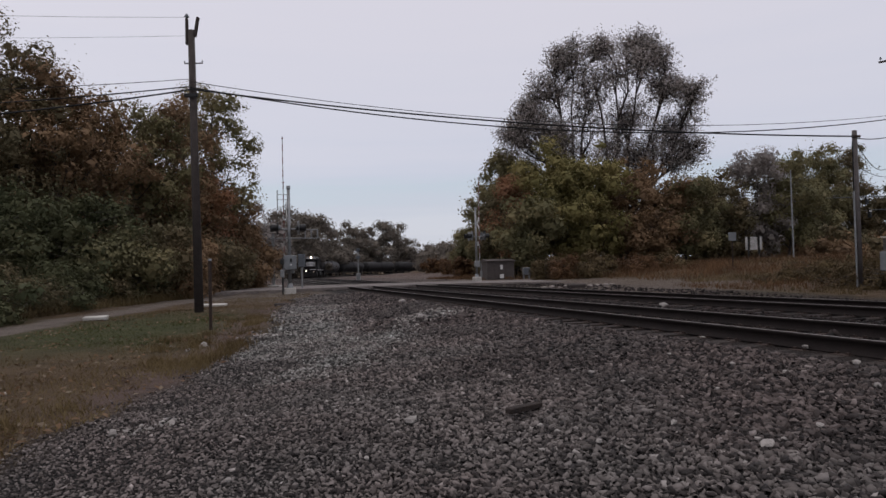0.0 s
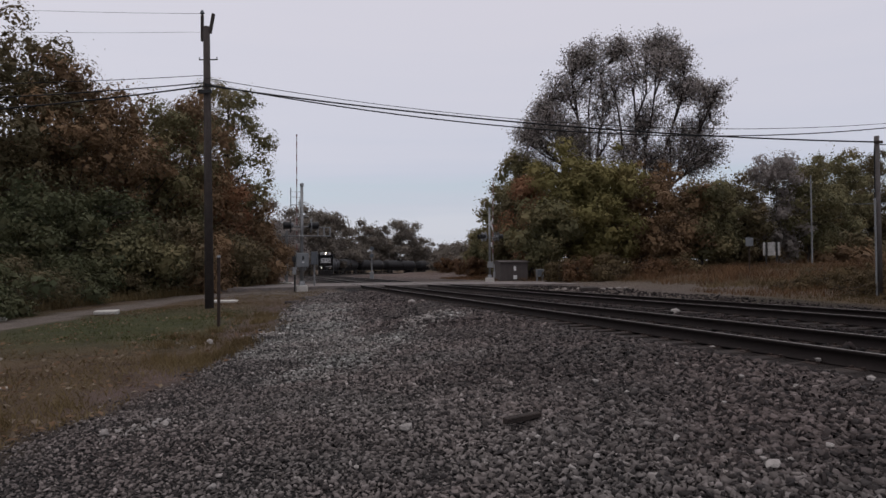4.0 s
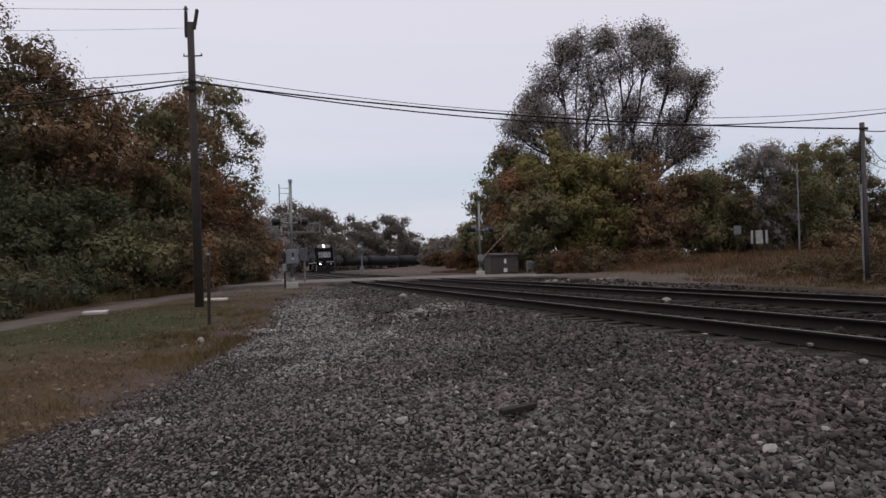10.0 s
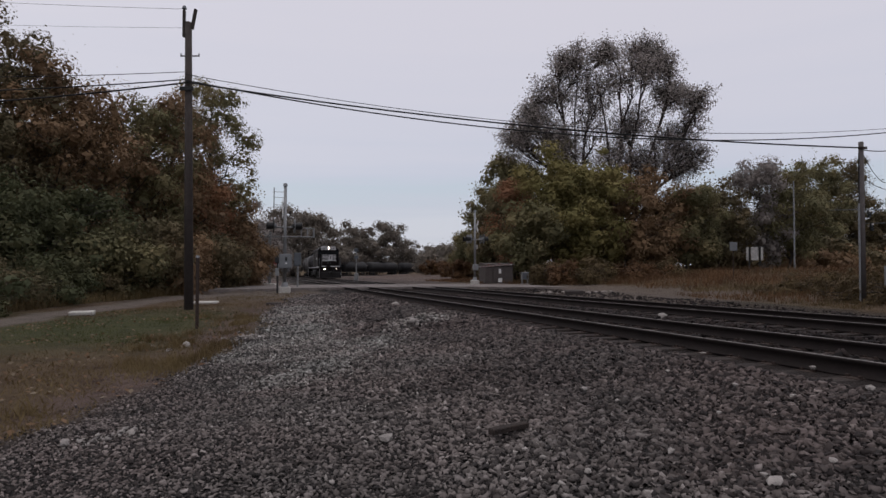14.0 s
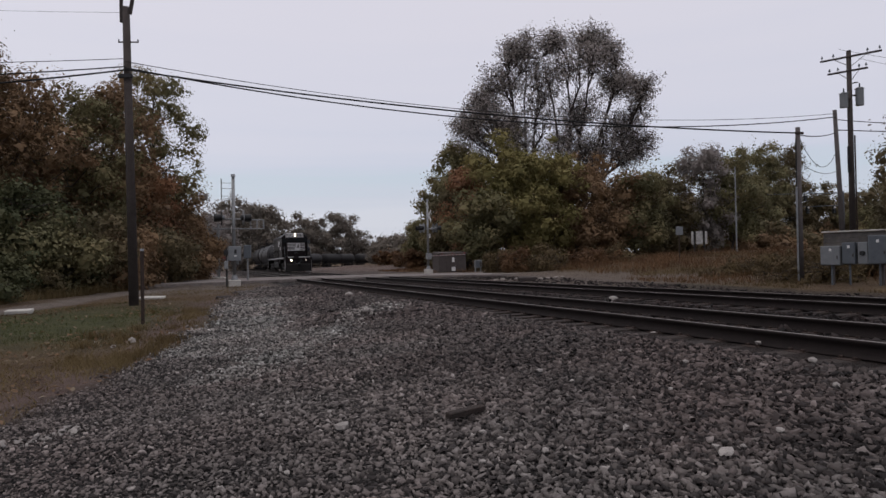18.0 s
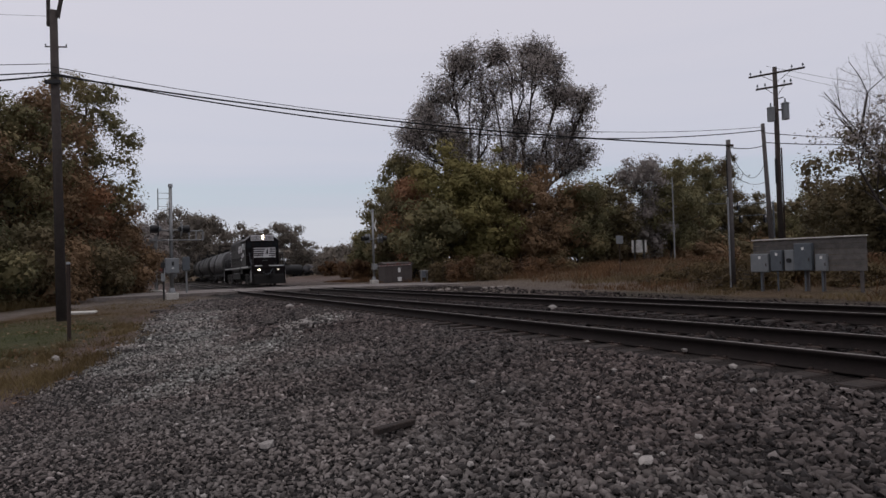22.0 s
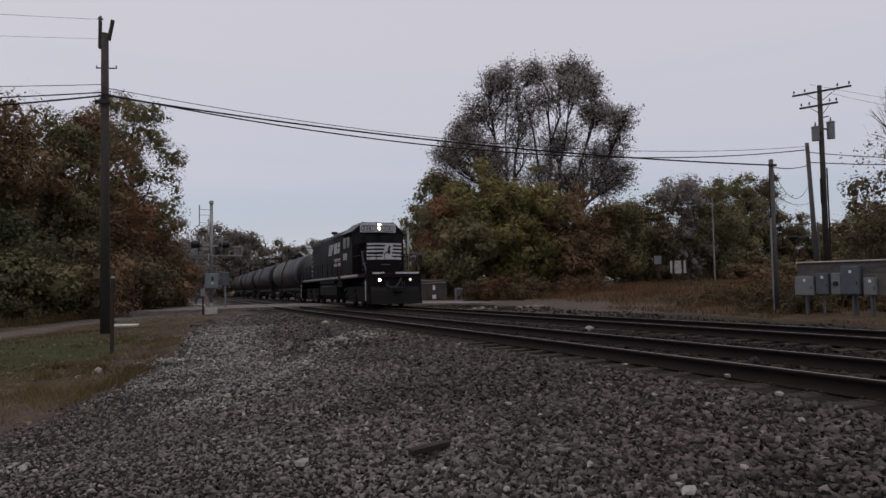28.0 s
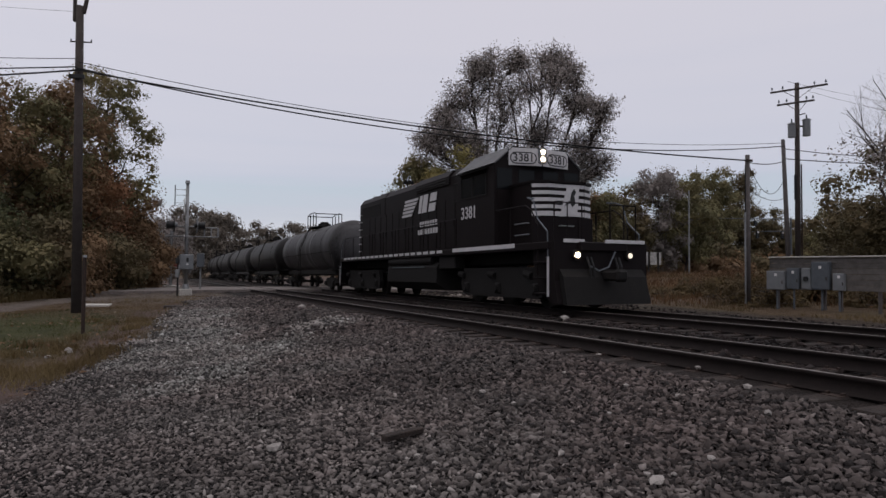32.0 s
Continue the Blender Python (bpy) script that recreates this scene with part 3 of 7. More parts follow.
def clumps(centres, radii, count, rng, low=0.5):
    """Places and facings of leaves that form rounded tufts round the centres, denser on their outside."""
    wgt = radii ** 2
    pick = rng.choice(len(centres), count, p=wgt / wgt.sum())
    way = rng.normal(size=(count, 3))
    way /= np.linalg.norm(way, axis=1, keepdims=True) + 1e-9
    r = radii[pick] * (low + (1.06 - low) * np.sqrt(rng.rand(count)))
    c = centres[pick] + way * r[:, None] * np.array([1, 1, 0.74])
    return c, way + np.array([0, 0, 0.45])


def tree(x, y, h, spread, leaves, size, material, seed, base=0.25, label="", limbs=26, subs=7, tuft=0.55, up=0.0, category="tree", leaders=1, z=None, name="tree", top=0.5):
    """A tree h high and spread wide: trunk, limbs that rise from base*h, and leaves in tufts round the twigs."""
    rng = np.random.RandomState(seed)
    z = gz(x, y) - 0.1 if z is None else z
    root = thing(name, pose(x, y, z), label, category)
    segs, tips = [], []
    r0 = 0.012 * h + 0.05
    for ld in range(leaders):
        a0 = ld * 2.4 + rng.rand()
        lean = 0.0 if leaders == 1 else spread * (0.10 + 0.16 * rng.rand())
        pts = [np.array([0, 0, 0.0])]
        for i in range(1, 7):
            t = i / 6
            pts.append(np.array([math.cos(a0) * lean * t, math.sin(a0) * lean * t, h * 0.9 * t]) + rng.normal(size=3) * 0.012 * h * np.array([1, 1, 0.2]))
        for i in range(6):
            segs.append((pts[i], pts[i + 1], r0 * (1 - i / 6.5), r0 * (1 - (i + 1) / 6.5)))
        for i in range(limbs // leaders):
            t = base + (0.97 - base) * (i + rng.rand()) / (limbs // leaders)
            f = t * 6
            k = min(int(f), 5)
            st = pts[k] + (pts[k + 1] - pts[k]) * (f - k)
            az = i * 2.399 + ld + rng.rand() * 0.8
            e = (t - base) / (1 - base)
            prof = math.sqrt(max(0.02, 1 - ((e - (1 - top)) / max(1 - top, top) * 0.98) ** 2))
            reach = 0.5 * spread * prof * (0.62 + 0.45 * rng.rand()) * (0.75 if leaders > 1 else 1)
            rise = h * (0.06 + 0.16 * rng.rand() + up)
            en = st + np.array([math.cos(az) * reach, math.sin(az) * reach, rise * (1 - e * 0.55)])
            en[2] = min(en[2], h * (1.0 + 0.03 * rng.rand()))
            mid = (st + en) / 2 + rng.normal(size=3) * 0.05 * spread * np.array([1, 1, 0.4]) - np.array([0, 0, 0.1 * rise])
            rl = r0 * (1 - t * 0.75) * 0.5
            segs += [(st, mid, rl, rl * 0.65), (mid, en, rl * 0.65, rl * 0.3)]
            for q in range(subs):
                t2 = 0.3 + 0.7 * rng.rand()
                s2 = st + (mid - st) * t2 * 2 if t2 < 0.5 else mid + (en - mid) * (t2 * 2 - 1)
                off = rng.normal(size=3) * spread * 0.095 + np.array([0, 0, 0.03 * h * rng.rand()])
                e2 = s2 + off
                segs.append((s2, e2, rl * 0.3, rl * 0.08))
                tips.append(e2)
            tips.append(en)
    v, f = limb_tubes(segs)
    mesh_np("trunk", v, f, M_BARK, root, True)
    tips = np.array(tips)
    # tufts on some of the twigs, and single leaves on the rest
    tufts = rng.choice(len(tips), min(len(tips), max(22, leaves // 150)), replace=False)
    radii = 1.75 * tuft * (0.5 + 0.85 * rng.rand(len(tufts)))
    loose = leaves // 7
    c, way = clumps(tips[tufts], radii, leaves - loose, rng)
    c2 = tips[rng.randint(0, len(tips), loose)] + rng.normal(size=(loose, 3)) * tuft * 0.7
    c = np.concatenate([c, c2])
    way = np.concatenate([way, rng.normal(size=(loose, 3)) + np.array([0, 0, 0.5])])
    sz = size * (0.55 + 0.75 * rng.rand(leaves))
    # larger leaf cards inside the tufts, added to keep their gaps from going black
    inner = leaves // 12
    c3, way3 = clumps(tips[tufts], radii * 0.62, inner, rng, 0.2)
    c, way, sz = np.concatenate([c, c3]), np.concatenate([way, way3]), np.concatenate([sz, size * (2.0 + 1.4 * rng.rand(inner))])
    c[:, 2] = np.maximum(c[:, 2], 0.15)
    v, f = leaf_cards(c, sz, rng, way)
    mesh_np("crown", v, f, material, root)
    return root


def vase_tree(x, y, h, spread, leaves, size, material, seed, stems, label, bare=9.9):
    """A tree of many stems that fan out and up, bare below, with thin leaves on the outer twigs."""
    rng = np.random.RandomState(seed)
    root = thing("tree", pose(x, y, gz(x, y) - 0.1), label, "tree")
    segs, tips, wts = [], [], []

    def inside(q):
        return (q[0] ** 2 + q[1] ** 2) / (0.5 * spread) ** 2 + ((q[2] - 0.58 * h) / (0.44 * h)) ** 2

    def grow(a, d, length, r, depth):
        d = d / np.linalg.norm(d)
        p, k = a, 4
        for i in range(k):
            d2 = d + rng.normal(size=3) * 0.10 + np.array([0, 0, 0.05])
            d2 /= np.linalg.norm(d2)
            q = p + d2 * length / k
            if depth == 3 and inside(q) > 0.8 and q[2] > 0.4 * h:
                d2 = d2 - np.array([q[0], q[1], 0.0]) / spread * 1.6
                d2 /= np.linalg.norm(d2)
                q = p + d2 * length / k
            if inside(q) > 1 and depth < 3:
                return
            segs.append((p, q, r * (1 - 0.16 * i), r * (1 - 0.16 * (i + 1))))
            if depth > 0 and (i > 0 or depth < 3):
                for b in range(2 if depth > 1 else 3):
                    s = d2 + rng.normal(size=3) * np.array([0.62, 0.62, 0.36])
                    grow(q, s, length * (0.42 + 0.22 * rng.rand()), r * (1 - 0.16 * (i + 1)) * 0.5, depth - 1)
            p, d = q, d2
        if depth <= 1:
            tips.append(p)
            wts.append(rng.gamma(1.1) * (0.12 + min(inside(p), 1.0) ** 2))

    for i in range(stems):
        az = i * 2.399 + rng.rand() * 0.5
        out = (i + 0.5) / stems
        lean = 0.5 * spread / h * math.sqrt(out) * 0.9
        d = np.array([math.cos(az) * lean, math.sin(az) * lean, 1.0])
        a = np.array([math.cos(az) * 0.5 * out, math.sin(az) * 0.5 * out, 0.0])
        grow(a, d, h * (0.86 - 0.22 * out) , 0.016 * h * (1 - 0.4 * out), 3)
    tips, wts = np.array(tips), np.array(wts)
    v, f = limb_tubes(segs, 3)
    mesh_np("trunk", v, f, M_BARK, root, True)
    wts = wts * (tips[:, 2] < bare * h)
    pick = rng.choice(len(tips), leaves, p=wts / wts.sum())
    way = rng.normal(size=(leaves, 3))
    c = tips[pick] + way * 0.32
    v, f = leaf_cards(c, size * (0.6 + 0.8 * rng.rand(leaves)), rng)
    mesh_np("crown", v, f, material, root)
    return root


def lobed_tree(x, y, leaders, lobes, per_twig, size, material, seed, label):
    """A tall open tree: rising leaders (dx, dy, z), and boughs that end in lobes (dx, dy, z, r) of twigs with thin tufts."""
    rng = np.random.RandomState(seed)
    root = thing("tree", pose(x, y, gz(x, y) - 0.1), label, "tree")
    segs, tips, stems = [], [], []
    for lx, ly, lz in leaders:
        pts, n = [], 9
        for i in range(n + 1):
            t = i / n
            bend = t ** 1.5
            pts.append(np.array([lx * bend + 0.12 * lx, ly * bend + 0.12 * ly, lz * t]) + rng.normal(size=3) * np.array([0.16, 0.16, 0.0]) * min(1, i))
        for i in range(n):
            r0 = 0.36 * (1 - 0.93 * i / n)
            segs.append((pts[i], pts[i + 1], r0, 0.36 * (1 - 0.93 * (i + 1) / n)))
        stems.append(np.array(pts))
    allp = np.concatenate(stems)
    for bx_, by_, bz, br in lobes:
        c = np.array([bx_, by_, bz])
        gap = np.linalg.norm((allp - c) * np.array([1, 1, 0.75]), axis=1) + np.where(allp[:, 2] > bz - 0.9 * br, 60, 0)
        st = allp[np.argmin(gap)]
        end = c + np.array([0, 0, 0.25 * br])
        mid = (st + end) / 2 + np.array([0.12 * (bx_ - st[0]), 0.12 * (by_ - st[1]), -0.04 * br]) + rng.normal(size=3) * 0.25
        segs += [(st, mid, 0.13, 0.085), (mid, end, 0.085, 0.03)]
        for k in range(int(6 + 4.5 * br)):
            t = 0.25 + 0.75 * rng.rand()
            s1 = st + (mid - st) * 2 * t if t < 0.5 else mid + (end - mid) * (2 * t - 1)
            way = rng.normal(size=3) + np.array([0, 0, 0.35])
            way /= np.linalg.norm(way)
            e1 = c + way * br * (0.5 + 0.32 * rng.rand()) * np.array([1, 1, 0.9])
            m1 = (s1 + e1) / 2 + rng.normal(size=3) * 0.18
            segs += [(s1, m1, 0.05, 0.035), (m1, e1, 0.035, 0.018)]
            for q in range(6):
                s2 = m1 + (e1 - m1) * rng.rand()
                e2 = s2 + (way * 0.5 + rng.normal(size=3) * 0.62) * (0.45 + 0.22 * br)
                far = np.linalg.norm((e2 - c) / np.array([1, 1, 0.9]))
                if far > 1.12 * br:
                    e2 = c + (e2 - c) * 1.12 * br / far
                segs.append((s2, e2, 0.024, 0.012))
                tips.append(e2)
    v, f = limb_tubes(segs, 3)
    mesh_np("trunk", v, f, M_BARK, root, True)
    tips = np.array(tips)
    tips = tips[rng.rand(len(tips)) < 0.82]
    n = int(len(tips) * per_twig)
    c, way = clumps(tips, 0.35 + 0.6 * rng.rand(len(tips)), n, rng, 0.0)
    lob = np.array(lobes)
    c2, way2 = clumps(lob[:, :3], lob[:, 3] * 1.04, int(n * 0.9), rng, 0.3)
    c, way, n = np.concatenate([c, c2]), np.concatenate([way, way2]), n + int(n * 0.9)
    v, f = leaf_cards(c, size * (0.55 + 0.8 * rng.rand(n)), rng, way)
    mesh_np("crown", v, f, material, root)
    return root


def from_view(px, dist):
    """A place at a bearing (as a column of the opening view) and a depth."""
    return (px - 784) / 1163.0 * dist, dist


def spot(px, dist, top, foot=None):
    x, y = from_view(px, dist)
    yh = 468 - (px - 784) * 0.024
    z = gz(x, y)
    return x, y, EYE + (yh - top) / 1163.0 * dist - z


# woods on the lane's far side
for px, dist, top, wide, n, sz, mt, sd, bs, lab in (
        (-330, 30, 20, 9, 3000, 0.15, M_LEAF_DEEP, 31, 0.10, "tall dark-leaved tree at the wood's edge"),
        (-190, 33, 40, 9, 5000, 0.15, M_LEAF_DEEP, 32, 0.10, "tall dark-leaved tree at the wood's edge"),
        (-70, 34, 40, 9, 17000, 0.15, M_LEAF_DEEP, 33, 0.08, "tall dark-leaved tree at the wood's edge"),
        (30, 36, 56, 8, 20000, 0.15, M_LEAF_DEEP, 34, 0.08, "tall dark-leaved tree at the wood's edge"),
        (95, 37, 100, 6.5, 18000, 0.15, M_LEAF_BROWN, 35, 0.08, "brown-leaved tree at the wood's edge"),
        (195, 40, 165, 7.5, 16500, 0.15, M_LEAF_BROWN, 36, 0.08, "brown-leaved tree at the wood's edge"),
        (270, 42, 180, 6.5, 16500, 0.15, M_LEAF_DARK, 37, 0.08, "dark-leaved tree turning yellow in places"),
        (318, 44, 170, 6.0, 15000, 0.15, M_LEAF_BROWN, 38, 0.10, "brown-leaved tree at the wood's edge"),
        (378, 50, 138, 6.2, 14000, 0.15, M_LEAF_DARK, 39, 0.22, "slender tree with open crown behind the utility pole"),
        (335, 46, 300, 6.0, 13500, 0.15, M_LEAF_ORANGE, 40, 0.05, "rust-coloured young tree by the lane"),
        (405, 50, 335, 4.8, 13500, 0.15, M_LEAF_BROWN, 41, 0.05, "brown-leaved young tree by the lane"),
        (462, 62, 375, 5.5, 6000, 0.24, M_LEAF_GREY, 42, 0.08, "thin-leaved young tree near the crossing")):
    x, y, h = spot(px, dist, top)
    tree(x, y, h, wide, n, sz, mt, sd, bs, lab)
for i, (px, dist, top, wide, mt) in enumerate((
        (-150, 27, 330, 6, M_LEAF_SHADE), (-40, 29, 350, 6, M_LEAF_SHADE), (60, 31, 360, 6, M_LEAF_SHADE), (150, 33, 340, 6, M_LEAF_SHADE),
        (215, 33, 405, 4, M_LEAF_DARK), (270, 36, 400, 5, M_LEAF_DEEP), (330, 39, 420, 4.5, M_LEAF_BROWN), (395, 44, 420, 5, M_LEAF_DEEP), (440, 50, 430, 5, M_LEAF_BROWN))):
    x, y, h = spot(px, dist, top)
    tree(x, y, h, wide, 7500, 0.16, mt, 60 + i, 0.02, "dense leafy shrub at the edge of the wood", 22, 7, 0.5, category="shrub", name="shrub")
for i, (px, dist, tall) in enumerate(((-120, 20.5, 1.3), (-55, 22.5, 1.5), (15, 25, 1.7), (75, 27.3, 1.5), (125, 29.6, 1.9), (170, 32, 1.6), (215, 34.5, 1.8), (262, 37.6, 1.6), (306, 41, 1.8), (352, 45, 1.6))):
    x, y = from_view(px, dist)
    tree(x, y, tall, 3.4, 3600, 0.11, (M_LEAF_SHADE, M_LEAF_SHADE, M_LEAF_DEEP)[i % 3], 75 + i, 0.02, "low dark brush between the lane and the wood", 18, 6, 0.32, category="shrub", name="shrub")
# far woods beyond the bend, with the haze put into their leaf colour
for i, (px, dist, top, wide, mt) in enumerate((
        (505, 150, 395, 15, M_LEAF_FAR_HAZE), (548, 165, 378, 13, M_LEAF_FAR_HAZE), (585, 190, 420, 14, M_LEAF_FAR_HAZE), (620, 235, 402, 17, M_LEAF_FAR_HAZE),
        (655, 240, 408, 17, M_LEAF_FAR_HAZE), (690, 240, 402, 17, M_LEAF_FAR_HAZE), (715, 250, 425, 14, M_LEAF_FAR_HAZE), (750, 300, 443, 20, M_LEAF_FAR_HAZE),
        (785, 300, 444, 22, M_LEAF_FAR_HAZE), (815, 300, 447, 22, M_LEAF_FAR_HAZE), (775, 150, 462, 9, M_LEAF_FAR_HAZE), (808, 130, 460, 8, M_LEAF_FAR_HAZE))):
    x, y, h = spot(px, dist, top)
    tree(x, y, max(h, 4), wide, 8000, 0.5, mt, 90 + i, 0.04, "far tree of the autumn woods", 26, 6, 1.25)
# the tall open trees and the thicket across the tracks: columns, heights and radii in the opening view
def tall_tree(px0, dist, leaders, lobes, per_twig, seed):
    k = 1163.0 / dist
    x, y = from_view(px0, dist)
    z0 = gz(x, y) - 0.1
    rng = np.random.RandomState(seed)

    def up_to(py):
        return EYE + (461 - py) / k - z0
    ls = [((px - px0) / k, rng.uniform(-1.8, 1.8), up_to(py)) for px, py in leaders]
    bs = []
    for px, py, r in lobes:
        bs.append(((px - px0) * 1.02 / k, rng.uniform(-3.2, 3.2), up_to(py - 6), (r + 4) / k))
    for i in range(len(bs)):
        near = sorted(bs, key=lambda q: math.hypot(q[0] - bs[i][0], q[2] - bs[i][2]))[1 + i % 3]
        bs.append(((near[0] + bs[i][0]) / 2, (near[1] + bs[i][1]) / 2, (near[2] + bs[i][2]) / 2, 0.8 * bs[i][3]))
    lobed_tree(x, y, ls, bs, per_twig, 0.20, M_LEAF_GREY, seed, "tall many-stemmed tree with thinning grey-brown leaves")


tall_tree(1100, 71, ((1098, 80), (1062, 105), (1146, 75), (1182, 140), (1222, 205)),
          ((1064, 90, 28), (1092, 78, 28), (1128, 74, 30), (1154, 64, 24), (1166, 84, 26), (1180, 118, 28), (1194, 146, 28), (1146, 124, 38), (1106, 138, 40), (1074, 146, 36),
           (1172, 176, 38), (1212, 156, 26), (1218, 184, 28), (1236, 208, 30), (1236, 246, 34), (1194, 232, 42), (1146, 196, 42), (1108, 214, 36), (1156, 262, 44),
           (1108, 270, 36), (1206, 280, 36), (1246, 268, 24), (1226, 298, 28), (1070, 290, 30), (1140, 298, 30)), 4.2, 301)
tall_tree(1016, 74, ((1024, 105), (992, 130), (1050, 115), (954, 190)),
          ((1004, 100, 24), (1032, 86, 22), (992, 124, 28), (1026, 132, 36), (966, 158, 26), (946, 186, 26), (994, 172, 38), (1042, 182, 38), (930, 214, 24),
           (962, 212, 34), (1006, 224, 40), (1046, 238, 34), (922, 240, 26), (970, 252, 36), (1024, 272, 36), (904, 236, 22), (908, 262, 26), (940, 280, 28), (990, 288, 30)), 4.2, 303)
for i, (px, dist, top, wide, n, mt, lab) in enumerate((
        (832, 88, 405, 4.5, 5000, M_LEAF_DARK, "dark-leaved tree with a ragged outline"),
        (866, 80, 322, 6.0, 9000, M_LEAF_DARK, "dark-leaved tree with a ragged outline"),
        (884, 72, 352, 5.0, 7000, M_LEAF_DEEP, "dark-leaved tree with a ragged outline"),
        (918, 71, 285, 6.0, 8000, M_LEAF_DARK, "dark-leaved tree with a ragged outline"),
        (898, 76, 256, 6.0, 10000, M_LEAF_DARK, "dark-leaved tree with a ragged outline"),
        (912, 67, 312, 4.6, 5000, M_LEAF_ORANGE, "rust-coloured rounded tree by the thicket"),
        (935, 63, 345, 7, 9000, M_LEAF_DARK, "dark olive tree of the thicket"),
        (985, 65, 268, 8.5, 15000, M_LEAF_GREEN, "olive-green rounded tree in the thicket"),
        (1045, 65, 280, 8, 14000, M_LEAF_GREEN, "olive-green rounded tree in the thicket"),
        (1105, 66, 288, 8, 10000, M_LEAF_BROWN, "brown-leaved tree of the thicket"),
        (1160, 67, 296, 8, 9000, M_LEAF_BROWN, "brown-leaved tree of the thicket"),
        (1215, 68, 318, 8, 12000, M_LEAF_DARK, "dark-leaved tree of the thicket"),
        (1270, 72, 308, 8, 11000, M_LEAF_DEEP, "dark-leaved tree of the thicket"),
        (1345, 74, 262, 8, 9000, M_LEAF_GREY, "thin-leaved tree with bare twigs"),
        (1395, 74, 275, 8, 12000, M_LEAF_DARK, "brown-leaved tree of the thicket"),
        (1445, 92, 262, 10, 13000, M_LEAF_DARK, "brown-leaved tree of the thicket"),
        (1508, 96, 264, 10, 13000, M_LEAF_DEEP, "dark-leaved tree of the thicket"),
        (1600, 100, 345, 12, 8000, M_LEAF_DEEP, "brown-leaved tree of the thicket"),
        (1700, 88, 330, 11, 8000, M_LEAF_DARK, "brown-leaved tree of the thicket"),
        (1820, 75, 330, 11, 3000, M_LEAF_DEEP, "brown-leaved tree of the thicket"),
        (1960, 66, 300, 11, 2000, M_LEAF_DEEP, "brown-leaved tree of the thicket"))):
    x, y, h = spot(px, dist, top)
    tree(x, y, h, wide, int(n * 1.15), 0.23, mt, 120 + i, 0.06, lab, 30, 7, 0.66)
# deeper woods that close the gaps between the stems
for i, (px, dist, top, wide, mt) in enumerate((
        (880, 95, 390, 11, M_LEAF_DEEP), (960, 88, 350, 11, M_LEAF_DEEP), (1050, 88, 350, 11, M_LEAF_DEEP), (1140, 90, 400, 11, M_LEAF_DEEP), (1230, 92, 360, 12, M_LEAF_DEEP),
        (1310, 95, 365, 12, M_LEAF_DEEP), (1390, 95, 350, 12, M_LEAF_BROWN), (1470, 95, 352, 12, M_LEAF_DEEP), (1560, 98, 372, 13, M_LEAF_DEEP), (1650, 98, 365, 13, M_LEAF_BROWN),
        (1750, 98, 350, 14, M_LEAF_DEEP), (1860, 98, 350, 14, M_LEAF_DEEP), (1980, 95, 340, 14, M_LEAF_DEEP),
        (-260, 44, 250, 9, M_LEAF_DEEP), (-120, 46, 250, 9, M_LEAF_DEEP), (10, 48, 250, 9, M_LEAF_DEEP), (120, 50, 260, 9, M_LEAF_DEEP), (220, 52, 290, 9, M_LEAF_DEEP), (310, 56, 310, 9, M_LEAF_DEEP), (400, 62, 380, 8, M_LEAF_DEEP))):
    x, y, h = spot(px, dist, top)
    tree(x, y, h, wide, 4000, 0.45, mt, 160 + i, 0.01, "dense tree deeper in the wood", 34, 6, 0.8, top=0.75)
# low hedge that closes the foot of the thicket
for i in range(9):
    x, y, h = spot(1270 + 42 * i, 78 + (i * 7) % 5, 425 + (i * 13) % 17)
    tree(x, y, h, 7, 2600, 0.40, (M_LEAF_DEEP, M_LEAF_BROWN)[i % 2], 230 + i, 0.01, "low dark shrub under the thicket", 22, 5, 0.6, category="shrub", name="shrub", top=0.7)
for px, dist, top, wide, n, mt, sd in ((1835, 34, 228, 7.0, 14000, M_LEAF_DEEP, 241), (1748, 40, 310, 6.0, 8000, M_LEAF_DEEP, 244), (1690, 92, 352, 9, 6000, M_LEAF_DEEP, 242), (1775, 48, 348, 6.5, 7000, M_LEAF_DEEP, 243)):
    x, y, h = spot(px, dist, top)
    tree(x, y, h, wide, n, 0.16, mt, sd, 0.03, "dense dark tree behind the meter board", 28, 7, 0.5)
# the half-bare tree behind the service board
vase_tree(28.0, 28.2, 11.6, 9.5, 1900, 0.14, M_LEAF_GREY, 191, 5, "half-bare tree with thin twigs behind the meter board", 0.62)
tree(34.5, 31.5, 7.4, 8.0, 9000, 0.2, M_LEAF_DEEP, 192, 0.03, "dense dark shrub behind the meter board", 26, 7, 0.5, category="shrub", name="shrub")
tree(43.0, 40.0, 7.5, 8.0, 3000, 0.22, M_LEAF_BROWN, 193, 0.03, "dense dark shrub behind the meter board", 26, 7, 0.5, category="shrub", name="shrub")


# ---- gravel: broken stones in their thousands, larger towards the tracks ----
def stone_shapes(n, rng):
    c = np.array([[x, y, z] for x in (-1, 1) for y in (-1, 1) for z in (-1, 1)], float) * 0.5
    out = []
    for _ in range(n):
        v = c + rng.uniform(-0.3, 0.3, (8, 3))
        v *= np.array([1.32, 0.5 + 0.42 * rng.rand(), 0.34 + 0.34 * rng.rand()])
        out.append(v)
    return np.array(out)


CUBE = np.array([[0, 1, 3, 2], [4, 6, 7, 5], [0, 4, 5, 1], [2, 3, 7, 6], [0, 2, 6, 4], [1, 5, 7, 3]])
LUMP = CUBE[[0, 1, 2, 3, 5]]          # the hidden underside left off


